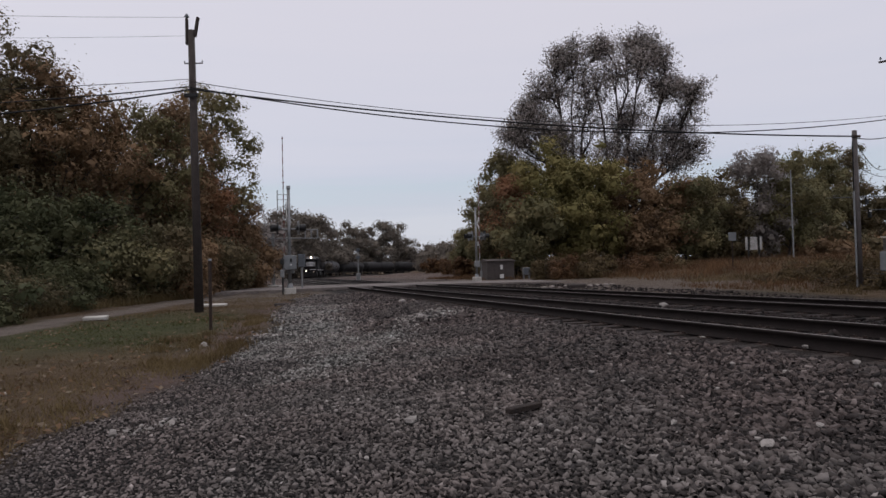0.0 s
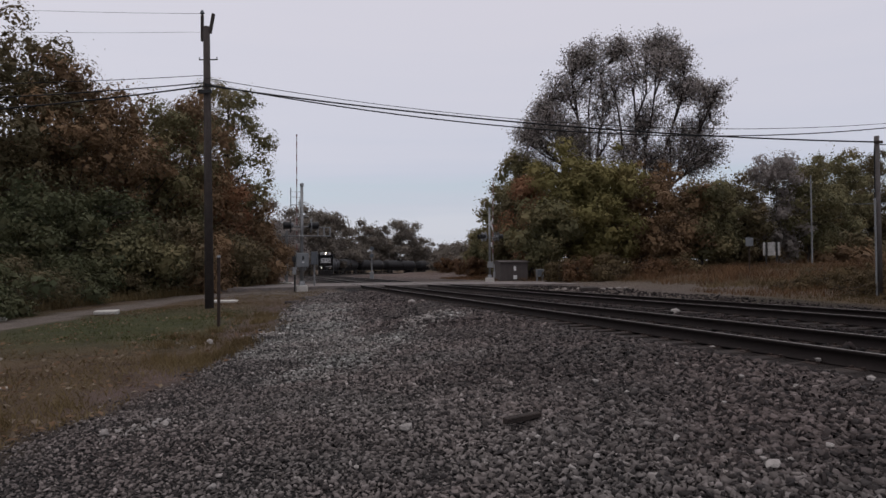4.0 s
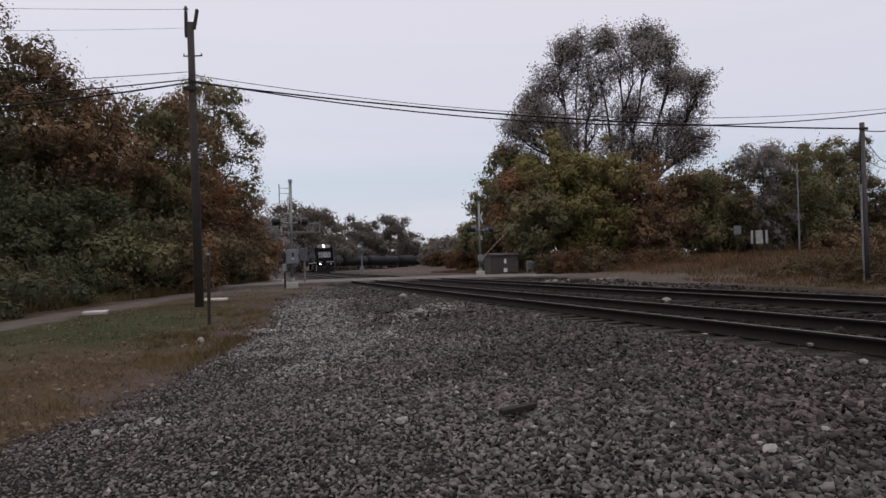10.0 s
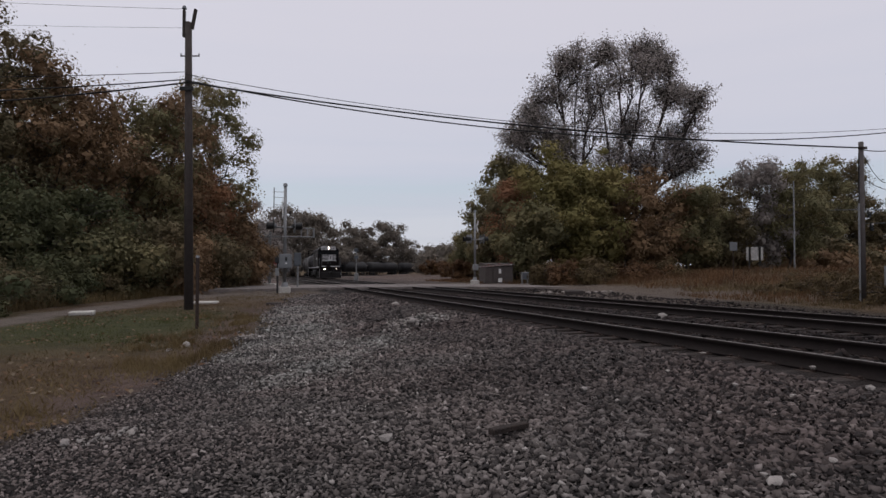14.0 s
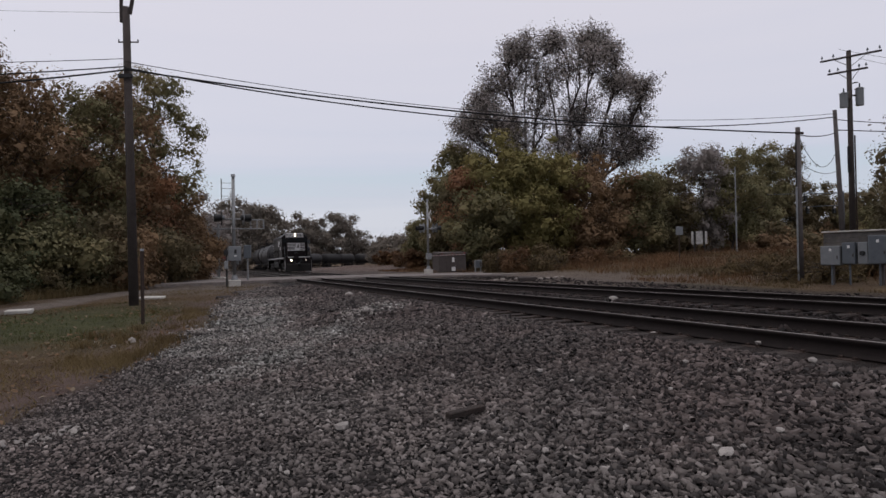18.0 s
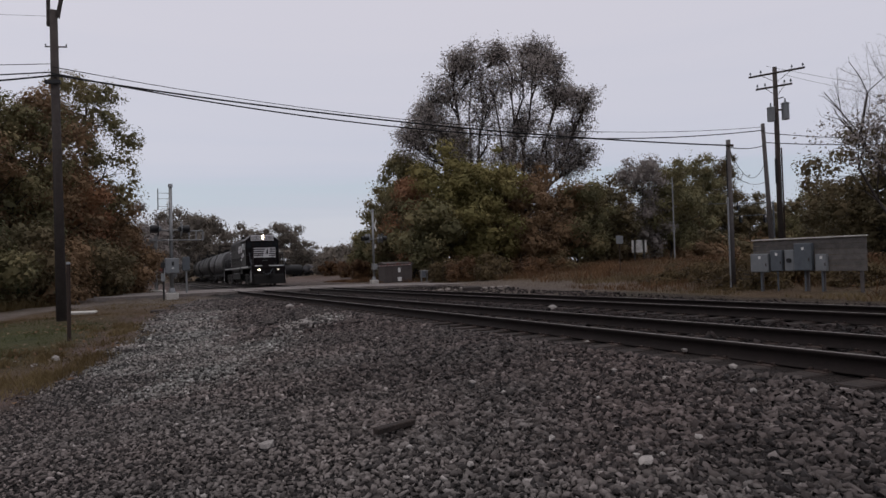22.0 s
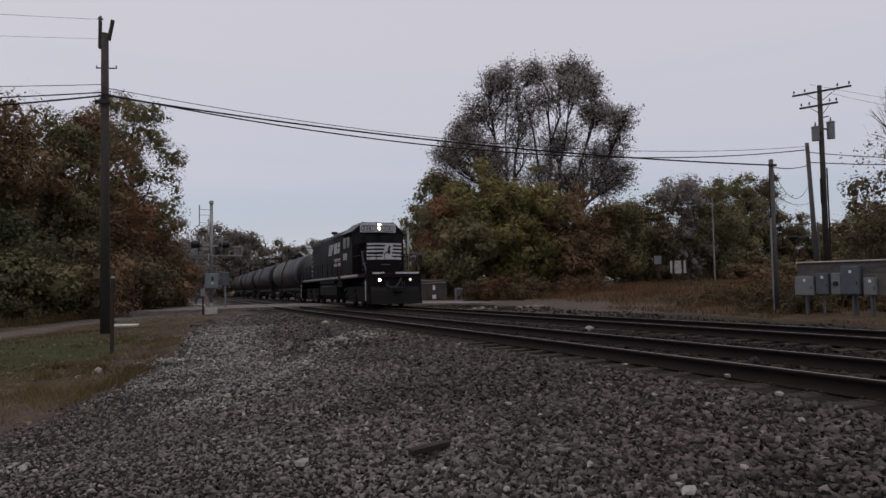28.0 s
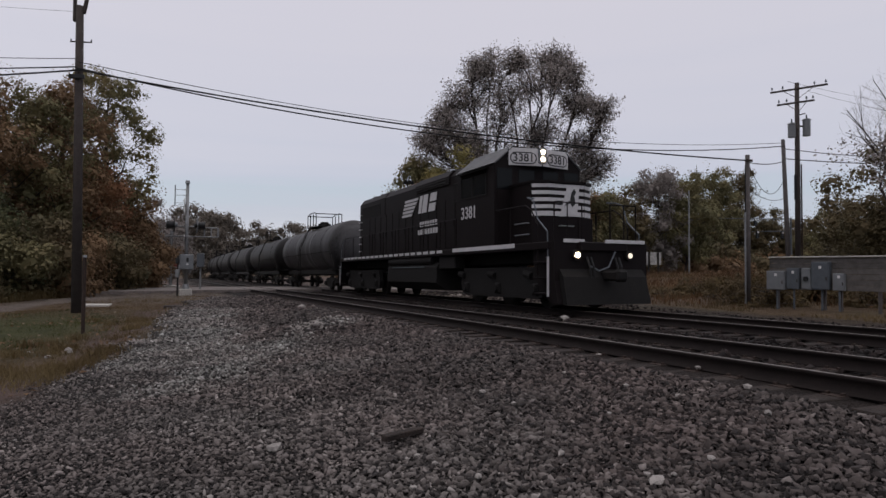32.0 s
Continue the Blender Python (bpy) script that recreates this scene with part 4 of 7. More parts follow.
def scatter_stones(name, x, y, size, rng, material, sink=0.25):
    n = len(x)
    shapes = stone_shapes(60, rng)
    v = shapes[rng.randint(0, 60, n)] * size[:, None, None]
    a = rng.rand(n) * 2 * np.pi
    tilt, roll = rng.normal(size=n) * 0.5, rng.normal(size=n) * 0.5
    ca, sa, ct, st, cr_, sr = np.cos(a), np.sin(a), np.cos(tilt), np.sin(tilt), np.cos(roll), np.sin(roll)
    rz_ = np.stack([np.stack([ca, -sa, 0 * a], 1), np.stack([sa, ca, 0 * a], 1), np.stack([0 * a, 0 * a, 1 + 0 * a], 1)], 1)
    rx_ = np.stack([np.stack([1 + 0 * a, 0 * a, 0 * a], 1), np.stack([0 * a, ct, -st], 1), np.stack([0 * a, st, ct], 1)], 1)
    ry_ = np.stack([np.stack([cr_, 0 * a, sr], 1), np.stack([0 * a, 1 + 0 * a, 0 * a], 1), np.stack([-sr, 0 * a, cr_], 1)], 1)
    v = np.einsum("nij,nkj->nki", rz_ @ rx_ @ ry_, v)
    p = np.stack([x, y, ground_z(x, y) + size * (0.34 - sink) + size * 0.35 * rng.rand(n)], 1)
    v = (v + p[:, None]).reshape(-1, 3)
    f = (np.arange(n)[:, None, None] * 8 + LUMP[None]).reshape(-1, 4)
    return mesh_np(name, v, f, material)


def gravel_material(name, tone):
    m = bpy.data.materials.new(name)
    m.use_nodes = True
    nd, ln = m.node_tree.nodes, m.node_tree.links
    b = nd["Principled BSDF"]
    b.inputs["Roughness"].default_value, b.inputs["Specular IOR Level"].default_value = 0.9, 0.25
    geo, co = nd.new("ShaderNodeNewGeometry"), nd.new("ShaderNodeTexCoord")
    r = nd.new("ShaderNodeValToRGB")
    for e, (p, c) in zip((r.color_ramp.elements[0], r.color_ramp.elements[1]), ((0.0, (0.014, 0.0125, 0.012)), (1.0, (0.23, 0.217, 0.203)))):
        e.position, e.color = p, (c[0] * tone * (1.25 if tone < 0.3 else 1.10 if tone < 0.8 else 1.05 if tone < 1.5 else 0.97), c[1] * tone, c[2] * tone, 1)
    for p, c in ((0.28, (0.032, 0.0285, 0.027)), (0.5, (0.074, 0.067, 0.062)), (0.82, (0.108, 0.098, 0.092)), (0.976, (0.132, 0.121, 0.114))):
        r.color_ramp.elements.new(p).color = (c[0] * tone * (1.25 if tone < 0.3 else 1.10 if tone < 0.8 else 1.05 if tone < 1.5 else 0.97), c[1] * tone, c[2] * tone, 1)
    ln.new(geo.outputs["Random Per Island"], r.inputs[0])
    n = nd.new("ShaderNodeTexNoise")
    n.inputs["Scale"].default_value, n.inputs["Detail"].default_value = 0.55, 5
    ln.new(co.outputs["Object"], n.inputs["Vector"])
    mr = nd.new("ShaderNodeMapRange")
    mr.inputs[1].default_value, mr.inputs[2].default_value, mr.inputs[3].default_value, mr.inputs[4].default_value = 0.3, 0.7, 0.75, 1.2
    ln.new(n.outputs["Fac"], mr.inputs[0])
    hs = nd.new("ShaderNodeHueSaturation")
    ln.new(r.outputs[0], hs.inputs["Color"])
    ln.new(mr.outputs[0], hs.inputs["Value"])
    hue = nd.new("ShaderNodeTexNoise")
    hue.inputs["Scale"].default_value, hue.inputs["Detail"].default_value = 0.42, 3
    ln.new(co.outputs["Object"], hue.inputs["Vector"])
    tint = nd.new("ShaderNodeValToRGB")
    tint.color_ramp.elements[0].position, tint.color_ramp.elements[0].color = 0.38, (0.97, 1.0, 1.005, 1)
    tint.color_ramp.elements[1].position, tint.color_ramp.elements[1].color = 0.62, (1.035, 0.99, 0.985, 1)
    ln.new(hue.outputs["Fac"], tint.inputs[0])
    mul = nd.new("ShaderNodeMixRGB")
    mul.blend_type = "MULTIPLY"
    mul.inputs[0].default_value = 1.0
    ln.new(hs.outputs[0], mul.inputs[1])
    ln.new(tint.outputs[0], mul.inputs[2])
    ln.new(mul.outputs[0], b.inputs["Base Color"])
    fine = nd.new("ShaderNodeTexNoise")
    fine.inputs["Scale"].default_value, fine.inputs["Detail"].default_value = 60, 4
    ln.new(co.outputs["Object"], fine.inputs["Vector"])
    bp = nd.new("ShaderNodeBump")
    bp.inputs["Strength"].default_value, bp.inputs["Distance"].default_value = 0.5, 0.006
    ln.new(fine.outputs["Fac"], bp.inputs["Height"])
    ln.new(bp.outputs[0], b.inputs["Normal"])
    return m


M_GRAVEL, M_GRAVEL_DIRTY = gravel_material("crushed_ballast_stone", 1.27), gravel_material("rust_stained_ballast_stone", 0.74)
# tone covers fouling and the darkness between the rails
M_GRAVEL_FOUL_SHADE = gravel_material("fouled_shaded_ballast_stone", 0.2)
M_GRAVEL_PALE = gravel_material("fresh_pale_ballast_stone", 2.0)
PALE = (((9.3, 12.0, 14.4, 18.6), (-1.95, -1.45, -1.04, -0.2), 0.55), ((11.5, 14.0, 17.0, 25.0), (-2.4, -3.1, -3.9, -5.0), 1.15))


def gravel_field(name, cell, x0, x1, y0, y1, s0, s1, seed, dmin=5.6):
    rng = np.random.RandomState(seed)
    n_x, n_y = int((x1 - x0) / cell), int((y1 - y0) / cell)
    x, y = (a.ravel() for a in np.meshgrid(np.arange(n_x), np.arange(n_y), indexing="ij"))
    count = len(x)
    x, y = x0 + (x + 0.5 * (y % 2) + 0.95 * rng.rand(count)) * cell, y0 + (y + 0.95 * rng.rand(count)) * cell
    s, d = near_line(x, y)
    keep = (rng.rand(count) < gravel_mask(x, y)) & (d > dmin) & ~((s > CROSS_A - 0.5) & (s < CROSS_B))
    x, y, d = x[keep], y[keep], d[keep]
    big = np.clip(0.93 - (d - 6) * 0.065, 0.5, 0.93)
    size = (s0 + (s1 - s0) * rng.rand(len(x)) ** 1.8) * big
    dirty = d + 1.1 * fbm(x, y, 61, 1.7) + 0.5 * rng.normal(size=len(x)) < 7.9
    pale = np.zeros(len(x), bool)
    for py, px_, wide in PALE:
        pale |= (np.abs(x - np.interp(y, py, px_)) + 0.5 * fbm(x, y, 62, 0.9) + 0.25 * rng.normal(size=len(x)) < wide) & (y > py[0]) & (y < py[-1])
    pale &= rng.rand(len(x)) < 0.92
    dirty &= ~pale
    for sel, mt, lab in ((pale, M_GRAVEL_PALE, "streak of fresh pale crushed stone"), (dirty, M_GRAVEL_DIRTY, "rust-stained crushed stone ballast beside the rails"), (~dirty & ~pale, M_GRAVEL, "loose grey crushed stone ballast")):
        if sel.any():
            tagged(scatter_stones(name, x[sel], y[sel], size[sel], rng, mt), lab, "gravel", kind="stuff")


gravel_field("gravel", 0.038, -4.6, 8.5, 2.8, 8.0, 0.029, 0.060, 21)
gravel_field("gravel", 0.15, -5.5, 11.0, -7.0, 2.8, 0.06, 0.13, 20)
gravel_field("gravel", 0.049, -5.5, 6.5, 8.0, 15.0, 0.034, 0.068, 22)
gravel_field("gravel", 0.075, -7.0, 3.0, 15.0, 34.0, 0.055, 0.11, 23)


def bed_stones(count, s0, s1, lo, hi, a, b, seed):
    rng = np.random.RandomState(seed)
    ss, dd = rng.uniform(s0, s1, count), rng.uniform(lo, hi, count)
    th = np.interp(ss, S, TH)
    x, y = np.interp(ss, S, TX) + dd * np.sin(th), np.interp(ss, S, TY) - dd * np.cos(th)
    return tagged(scatter_stones("gravel", x, y, a + (b - a) * rng.rand(count) ** 2, rng, M_GRAVEL_FOUL_SHADE), "loose dark ballast stones between the tracks", "gravel", kind="stuff")


bed_stones(5000, -14, 26, 1.3, 3.0, 0.04, 0.09, 25)
bed_stones(2500, -14, 26, 3.6, 5.0, 0.04, 0.09, 26)
bed_stones(3000, -14, 26, -2.6, -0.9, 0.04, 0.09, 27)
bed_stones(3000, -14, 26, -7.5, -2.8, 0.04, 0.1, 28)


# single stones and scraps that stand out
def boulder(px, dist, wide, seed, label, material=M_STONE_W, flat=0.6, category="stone", name="stone"):
    x, y = from_view(px, dist)
    rng = np.random.RandomState(seed)
    bm = B()
    bmesh.ops.create_icosphere(bm, subdivisions=1, radius=0.55)
    for v in bm.verts:
        k = 1 + 0.3 * noise.noise(Vector(v.co) * 2.3 + Vector((seed, 0, 0))) + 0.13 * rng.randn()
        v.co = Vector((v.co.x * k, v.co.y * k * 0.75, v.co.z * k * flat)) * wide
    ob = link(name, bm, material)
    ob.matrix_basis = pose(x, y, gz(x, y) + wide * flat * 0.28 + (0.028 if dist < 8 else 0.0), 0, 0, rng.rand() * 360)
    return tagged(ob, label, category)


boulder(720, 6.15, 0.13, 1, "pale limestone lump lying on the gravel")
boulder(1183, 5.35, 0.07, 2, "small white stone lying on the gravel")
boulder(1347, 4.6, 0.14, 3, "pale flat stone lying on the gravel", flat=0.35)
boulder(1510, 6.2, 0.09, 4, "pale angular stone lying on the gravel")
boulder(358, 14.6, 0.19, 5, "pale boulder at the edge of the dry grass", flat=0.8)
boulder(330, 13.8, 0.10, 6, "small pale stone in the dry grass")
boulder(300, 14.5, 0.09, 16, "small pale stone in the dry grass")
boulder(396, 5.0, 0.07, 11, "small white stone lying on the gravel")
boulder(1050, 5.0, 0.06, 18, "small white stone lying on the gravel")
boulder(948, 5.6, 0.06, 19, "small white stone lying on the gravel")
boulder(1420, 7.4, 0.08, 20, "pale angular stone lying on the gravel")
boulder(1290, 6.9, 0.07, 21, "pale angular stone lying on the gravel")
for px, dist, wide, sd in ((978, 5.4, 0.055, 61), (950, 4.9, 0.05, 62), (1262, 6.2, 0.06, 63), (1096, 6.9, 0.07, 64), (1385, 6.3, 0.07, 65), (1545, 5.5, 0.08, 66), (1440, 4.9, 0.07, 67), (1330, 4.75, 0.06, 68),
                           (1354, 4.65, 0.05, 69), (1376, 4.7, 0.05, 70), (870, 6.3, 0.05, 71), (1040, 7.6, 0.08, 72), (640, 5.2, 0.05, 73), (585, 7.0, 0.05, 74), (1180, 8.0, 0.08, 75), (1240, 9.0, 0.09, 76)):
    boulder(px, dist, wide, sd, "small pale stone lying on the gravel", flat=0.5)
rng_c = np.random.RandomState(77)
chip_t = rng_c.rand(80)
chip_x = np.interp(chip_t, (0, 1), (-3.22, -2.82)) + rng_c.normal(size=80) * 0.06
chip_y = np.interp(chip_t, (0, 1), (6.35, 7.15)) + rng_c.normal(size=80) * 0.09
tagged(scatter_stones("stone_chips", chip_x, chip_y, 0.016 + 0.035 * rng_c.rand(80) ** 2.5, rng_c, M_STONE_W, -0.25), "thin scatter of white stone chips on the gravel", "stone chips", kind="stuff")


def line_stone(s, d, wide, seed, label):
    p, _ = line(s, d)
    ob = boulder(784, 5, wide, seed, label)
    ob.matrix_basis = pose(p.x, p.y, gz(p.x, p.y) + wide * 0.2, 0, 0, seed * 40)
    return ob


line_stone(-0.6, 1.5, 0.26, 12, "pale broken stone between the two tracks")
line_stone(-9.5, 1.9, 0.22, 13, "pale broken stone between the two tracks")
line_stone(7.8, 6.0, 0.30, 14, "pale stone beside the rail")
line_stone(-2.2, 4.0, 0.12, 15, "small white stone between the rails")


def scrap(name, px, dist, size, turn, material, label, category, tilt=4, lift=0.0):
    x, y = from_view(px, dist)
    bm = B()
    box(bm, (0, 0, 0), size, bev=min(size) * 0.15)
    for v in bm.verts:
        v.co += Vector((noise.noise(v.co * 5), noise.noise(v.co * 7 + Vector((3, 0, 0))), noise.noise(v.co * 6))) * min(size) * 0.15
    ob = link(name, bm, material)
    ob.matrix_basis = pose(x, y, gz(x, y) + size[2] * 0.5 + lift, tilt, 0, turn)
    return tagged(ob, label, category)


scrap("stick", 920, 6.1, (0.44, 0.07, 0.05), 40, M_TIE, "dark broken wooden stick lying on the gravel", "stick", 3, 0.045)
scrap("board", -46, 9.4, (0.75, 0.1, 0.04), 35, M_PALEWOOD, "pale weathered board lying in the dry grass", "board")
scrap("board", -28, 12.4, (0.35, 0.12, 0.05), 10, M_PALEWOOD, "short pale board lying in the dry grass", "board")
scrap("concrete_block", -72, 20.8, (1.9, 0.16, 0.1), 14, M_CONC, "pale concrete kerb block beside the lane", "concrete block")
scrap("wood_block", 497, 27.0, (0.6, 0.25, 0.12), 15, M_POLE, "dark piece of old tie on the ground", "wood block")
scrap("concrete_block", 168, 22.3, (0.75, 0.3, 0.14), 12, M_CONC, "pale concrete kerb block beside the lane", "concrete block")
scrap("concrete_block", 378, 28.5, (1.0, 0.5, 0.08), 5, M_CONC, "pale concrete slab beside the lane", "concrete block")
scrap("wood_piece", 760, 16.2, (0.75, 0.16, 0.06), 25, M_POLE, "dark weathered board lying on the gravel", "board")
scrap("log", 1018, 34, (1.0, 0.25, 0.22), 20, M_POLE, "dark rotten log on a rubble heap", "log")
for i in range(16):
    boulder(950 + 8.5 * i + (i * 37 % 11), 34.5 + (i * 53 % 23) / 12, 0.22 + 0.02 * (i * 7 % 9), 30 + i, "pale rubble stone in a low heap", M_RUBBLE, 0.5)


# ---- poles, wires and the service board ----
def utility_pole(name, x, y, top, r0, r1, material, label, lean=(0, 0)):
    z = gz(x, y) - 0.05
    root = thing(name, pose(x, y, z), label, "utility pole")
    bm = B()
    rod(bm, (0, 0, 0), (lean[0], lean[1], top - z), r0, r1, 14)
    part("pole", bm, material, root, smooth=True)
    return root, z


def insulator(root, x, y, z, r=0.05, h=0.16):
    bm = B()
    rod(bm, (x, y, z), (x, y, z + h * 0.5), 0.012, 0.012, 6)
    rod(bm, (x, y, z + h * 0.4), (x, y, z + h * 0.7), r, r * 0.8, 10)
    rod(bm, (x, y, z + h * 0.7), (x, y, z + h), r * 0.6, r * 0.5, 10)
    return part("insulator", bm, M_GREYBOX, root)


LPX, LPY = from_view(351, 24.5)
LP_TOP = EYE + (478 - 50) / 1163 * 24.5
lp, lpz = utility_pole("utility_pole", LPX, LPY, LP_TOP, 0.165, 0.12, M_POLE, "dark brown wooden utility pole beside the lane", (-0.14, 0))
LH = LP_TOP - lpz
bm = B()
box(bm, (-0.30, 0, LH - 0.05), (0.09, 0.12, 1.0), bev=0.01)
part("pole_bracket", bm, M_POLE, lp)
bm = B()
box(bm, (0.06, 0, LH + 0.12), (0.10, 0.12, 0.75), pose(0, 0, 0, 0, 10, 0), bev=0.01)
part("pole_bracket", bm, M_POLE, lp)
insulator(lp, -0.30, 0, LH + 0.42, 0.09, 0.2)
bm = B()
rod(bm, (-0.42, 0, LH - 1.25), (0.28, 0, LH - 1.25), 0.025, 0.025, 8)
part("cross_bar", bm, M_STEEL, lp)
for x in (-0.40, 0.26):
    insulator(lp, x, 0, LH - 1.24, 0.03, 0.09)
bm = B()
box(bm, (-0.12, -0.16, LH - 2.5), (0.5, 0.1, 0.14), bev=0.01)
part("cable_clamp", bm, M_BLACK, lp)

RPX, RPY = from_view(1521, 26)
RP_TOP = EYE + (450 - 230) / 1163 * 26
rp, rpz = utility_pole("utility_pole", RPX, RPY, RP_TOP, 0.115, 0.09, M_POLE_GREY, "short grey wooden service pole with a conduit")
RH = RP_TOP - rpz
bm = B()
rod(bm, (-0.15, -0.06, 0), (-0.15, -0.06, RH * 0.62), 0.035, 0.035, 8)
part("conduit", bm, M_GALV, rp)
bm = B()
rod(bm, (-0.145, -0.06, RH * 0.62), (-0.13, -0.06, RH * 0.93), 0.022, 0.022, 8)
part("cable", bm, M_CABLE, rp)
bm = B()
box(bm, (0, -0.1, RH - 0.25), (0.34, 0.06, 0.1), bev=0.01)
part("cable_clamp", bm, M_STEEL, rp)

UPX, UPY = 24.7, 34.2
up_, upz = utility_pole("utility_pole", UPX, UPY, 12.15, 0.165, 0.115, M_POLE, "tall dark utility pole with crossarms and two transformers")
UH = 12.15 - upz
ARM_TURN = -48


def crossarm(root, z, lo, hi, turn, pins):
    ca, sa = math.cos(radians(turn)), math.sin(radians(turn))
    bm = B()
    box(bm, ((lo + hi) / 2 * ca, (lo + hi) / 2 * sa - 0.12, z), (hi - lo, 0.08, 0.10), pose(0, 0, 0, 0, 0, turn), bev=0.01)
    part("crossarm", bm, M_POLE, root)
    for p in pins:
        insulator(root, p * ca, p * sa - 0.12, z + 0.06, 0.06, 0.22)
    bm = B()
    rod(bm, (lo * 0.5 * ca, lo * 0.5 * sa - 0.1, z - 0.05), (0, -0.12, z - 0.55), 0.015, 0.015, 6)
    rod(bm, (hi * 0.5 * ca, hi * 0.5 * sa - 0.1, z - 0.05), (0, -0.12, z - 0.55), 0.015, 0.015, 6)
    part("arm_brace", bm, M_STEEL, root)


crossarm(up_, UH - 0.35, -1.45, 1.45, ARM_TURN, (-1.35, -0.8, 0.8, 1.35))
crossarm(up_, UH - 1.12, -1.1, 0.8, ARM_TURN, (-1.0, -0.6, 0.4, 0.72))
bm = B()
box(bm, (0.3, -0.05, UH - 1.75), (0.6, 0.05, 0.06), pose(0, 0, 0, 0, -14, 30))
part("crossarm", bm, M_POLE, up_)
for x, z, hh in ((-0.44, UH - 2.75, 0.74), (0.46, UH - 2.55, 0.90)):
    bm = B()
    rod(bm, (x, -0.15, z - hh / 2), (x, -0.15, z + hh / 2), 0.20, 0.20, 18)
    rod(bm, (x, -0.15, z + hh / 2), (x, -0.15, z + hh / 2 + 0.06), 0.24, 0.16, 18)
    tr = part("transformer", bm, M_GREYLT, up_, "grey pole transformer can")
    bm = B()
    rod(bm, (x, -0.15, z + hh / 2 + 0.05), (x, -0.15, z + hh / 2 + 0.3), 0.05, 0.03, 8)
    part("bushing", bm, M_GREYBOX, tr)
    bm = B()
    box(bm, (x * 0.5, -0.1, z + 0.1), (abs(x), 0.06, 0.08))
    part("hanger", bm, M_STEEL, tr)
bm = B()
rod(bm, (-0.2, -0.1, UH - 6.6), (-0.2, -0.1, UH - 5.2), 0.07, 0.07, 8)
part("splice_case", bm, M_CABLE, up_)
bm = B()
rod(bm, (0.17, -0.12, 0), (0.16, -0.1, UH - 4.6), 0.04, 0.04, 8)
part("riser_pipe", bm, M_STEEL, up_)

SPX, SPY = 23.75, 33.6
sp2, spz = utility_pole("utility_pole", SPX, SPY, 8.8, 0.14, 0.10, M_POLE_GREY, "leaning grey wooden pole beside the tall pole", (-0.34, 0))
SH = 8.8 - spz


def wire(name, a, b, sag, r, label, n=28):
    a, b = Vector(a), Vector(b)
    pts = []
    for i in range(n + 1):
        t = i / n
        p = a.lerp(b, t)
        p.z -= 4 * sag * t * (1 - t)
        pts.append(p)
    bm = B()
    tube(bm, pts, r, 6)
    return tagged(link(name, bm, M_CABLE, None, True), label, "cable")


lpa = (LPX - 0.12, LPY - 0.2)
wire("cable", (*lpa, 8.24), (RPX, RPY - 0.1, RP_TOP - 0.25), 0.40, 0.030, "thick black telephone cable between poles")
wire("cable", (*lpa, 8.30), (SPX - 0.34, SPY - 0.1, 8.42), 1.18, 0.026, "black telephone cable between poles")
wire("cable", (*lpa, 8.52), (SPX - 0.34, SPY - 0.1, 8.6), 1.03, 0.013, "thin black wire between poles")
wire("cable", (*lpa, 8.22), (-34.0, 13.0, 4.9), 0.9, 0.030, "thick black telephone cable to the woods")
wire("cable", (*lpa, 8.34), (-34.0, 13.2, 5.6), 0.7, 0.022, "black telephone cable to the woods")
wire("cable", (*lpa, 8.62), (-34.0, 13.4, 6.4), 0.6, 0.012, "thin black wire to the woods")
wire("cable", (LPX - 0.30, LPY, LP_TOP + 0.5), (-40.0, 18.0, 11.2), 0.5, 0.006, "thin high wire running off the pole")
wire("cable", (LPX - 0.30, LPY, LP_TOP - 0.2), (-40.0, 18.0, 10.0), 0.5, 0.005, "thin high wire running off the pole")
wire("cable", (RPX, RPY, RP_TOP - 0.3), (SPX - 0.3, SPY, 7.6), 0.12, 0.022, "black cable between the service poles")
wire("cable", (RPX + 0.05, RPY, RP_TOP - 0.4), (SPX - 0.3, SPY, 6.6), 1.0, 0.014, "slack black service wire")
wire("cable", (RPX + 0.05, RPY, RP_TOP - 1.4), (SPX - 0.25, SPY, 5.6), 0.3, 0.012, "slack black service wire")
wire("cable", (SPX - 0.3, SPY, 8.3), (48.0, 40.0, 10.6), 0.7, 0.022, "black telephone cable running off behind the trees")
wire("cable", (SPX - 0.3, SPY, 7.75), (48.0, 38.0, 9.6), 0.5, 0.026, "black telephone cable running off behind the trees")
wire("cable", (UPX + 1.1, UPY + 0.7, 11.95), (60.0, 46.0, 13.0), 0.8, 0.008, "thin power line running off the tall pole")
wire("cable", (UPX - 1.1, UPY - 0.8, 11.95), (58.0, 42.0, 13.0), 0.8, 0.008, "thin power line running off the tall pole")

# service board with its meters
BX0, BY0, BX1, BY1 = 16.5, 24.6, 18.3, 20.9
b_len = math.hypot(BX1 - BX0, BY1 - BY0)
b_turn = math.degrees(math.atan2(BY1 - BY0, BX1 - BX0))
b_z = min(gz(BX0, BY0), gz(BX1, BY1))
board = thing("meter_board", pose(BX0, BY0, b_z, 0, 0, b_turn), "weathered grey plank board carrying electric meters and switch boxes", "meter board")
for k in range(6):
    bm = B()
    box(bm, (b_len / 2, 0.02 + 0.004 * (k % 2), 0.78 + 0.2 * k + 0.1), (b_len, 0.05, 0.192), bev=0.006)
    part("plank", bm, M_BOARD, board)
bm = B()
box(bm, (b_len / 2, 0.0, 2.02), (b_len + 0.06, 0.14, 0.05), bev=0.006)
part("cap_board", bm, M_CONC, board)
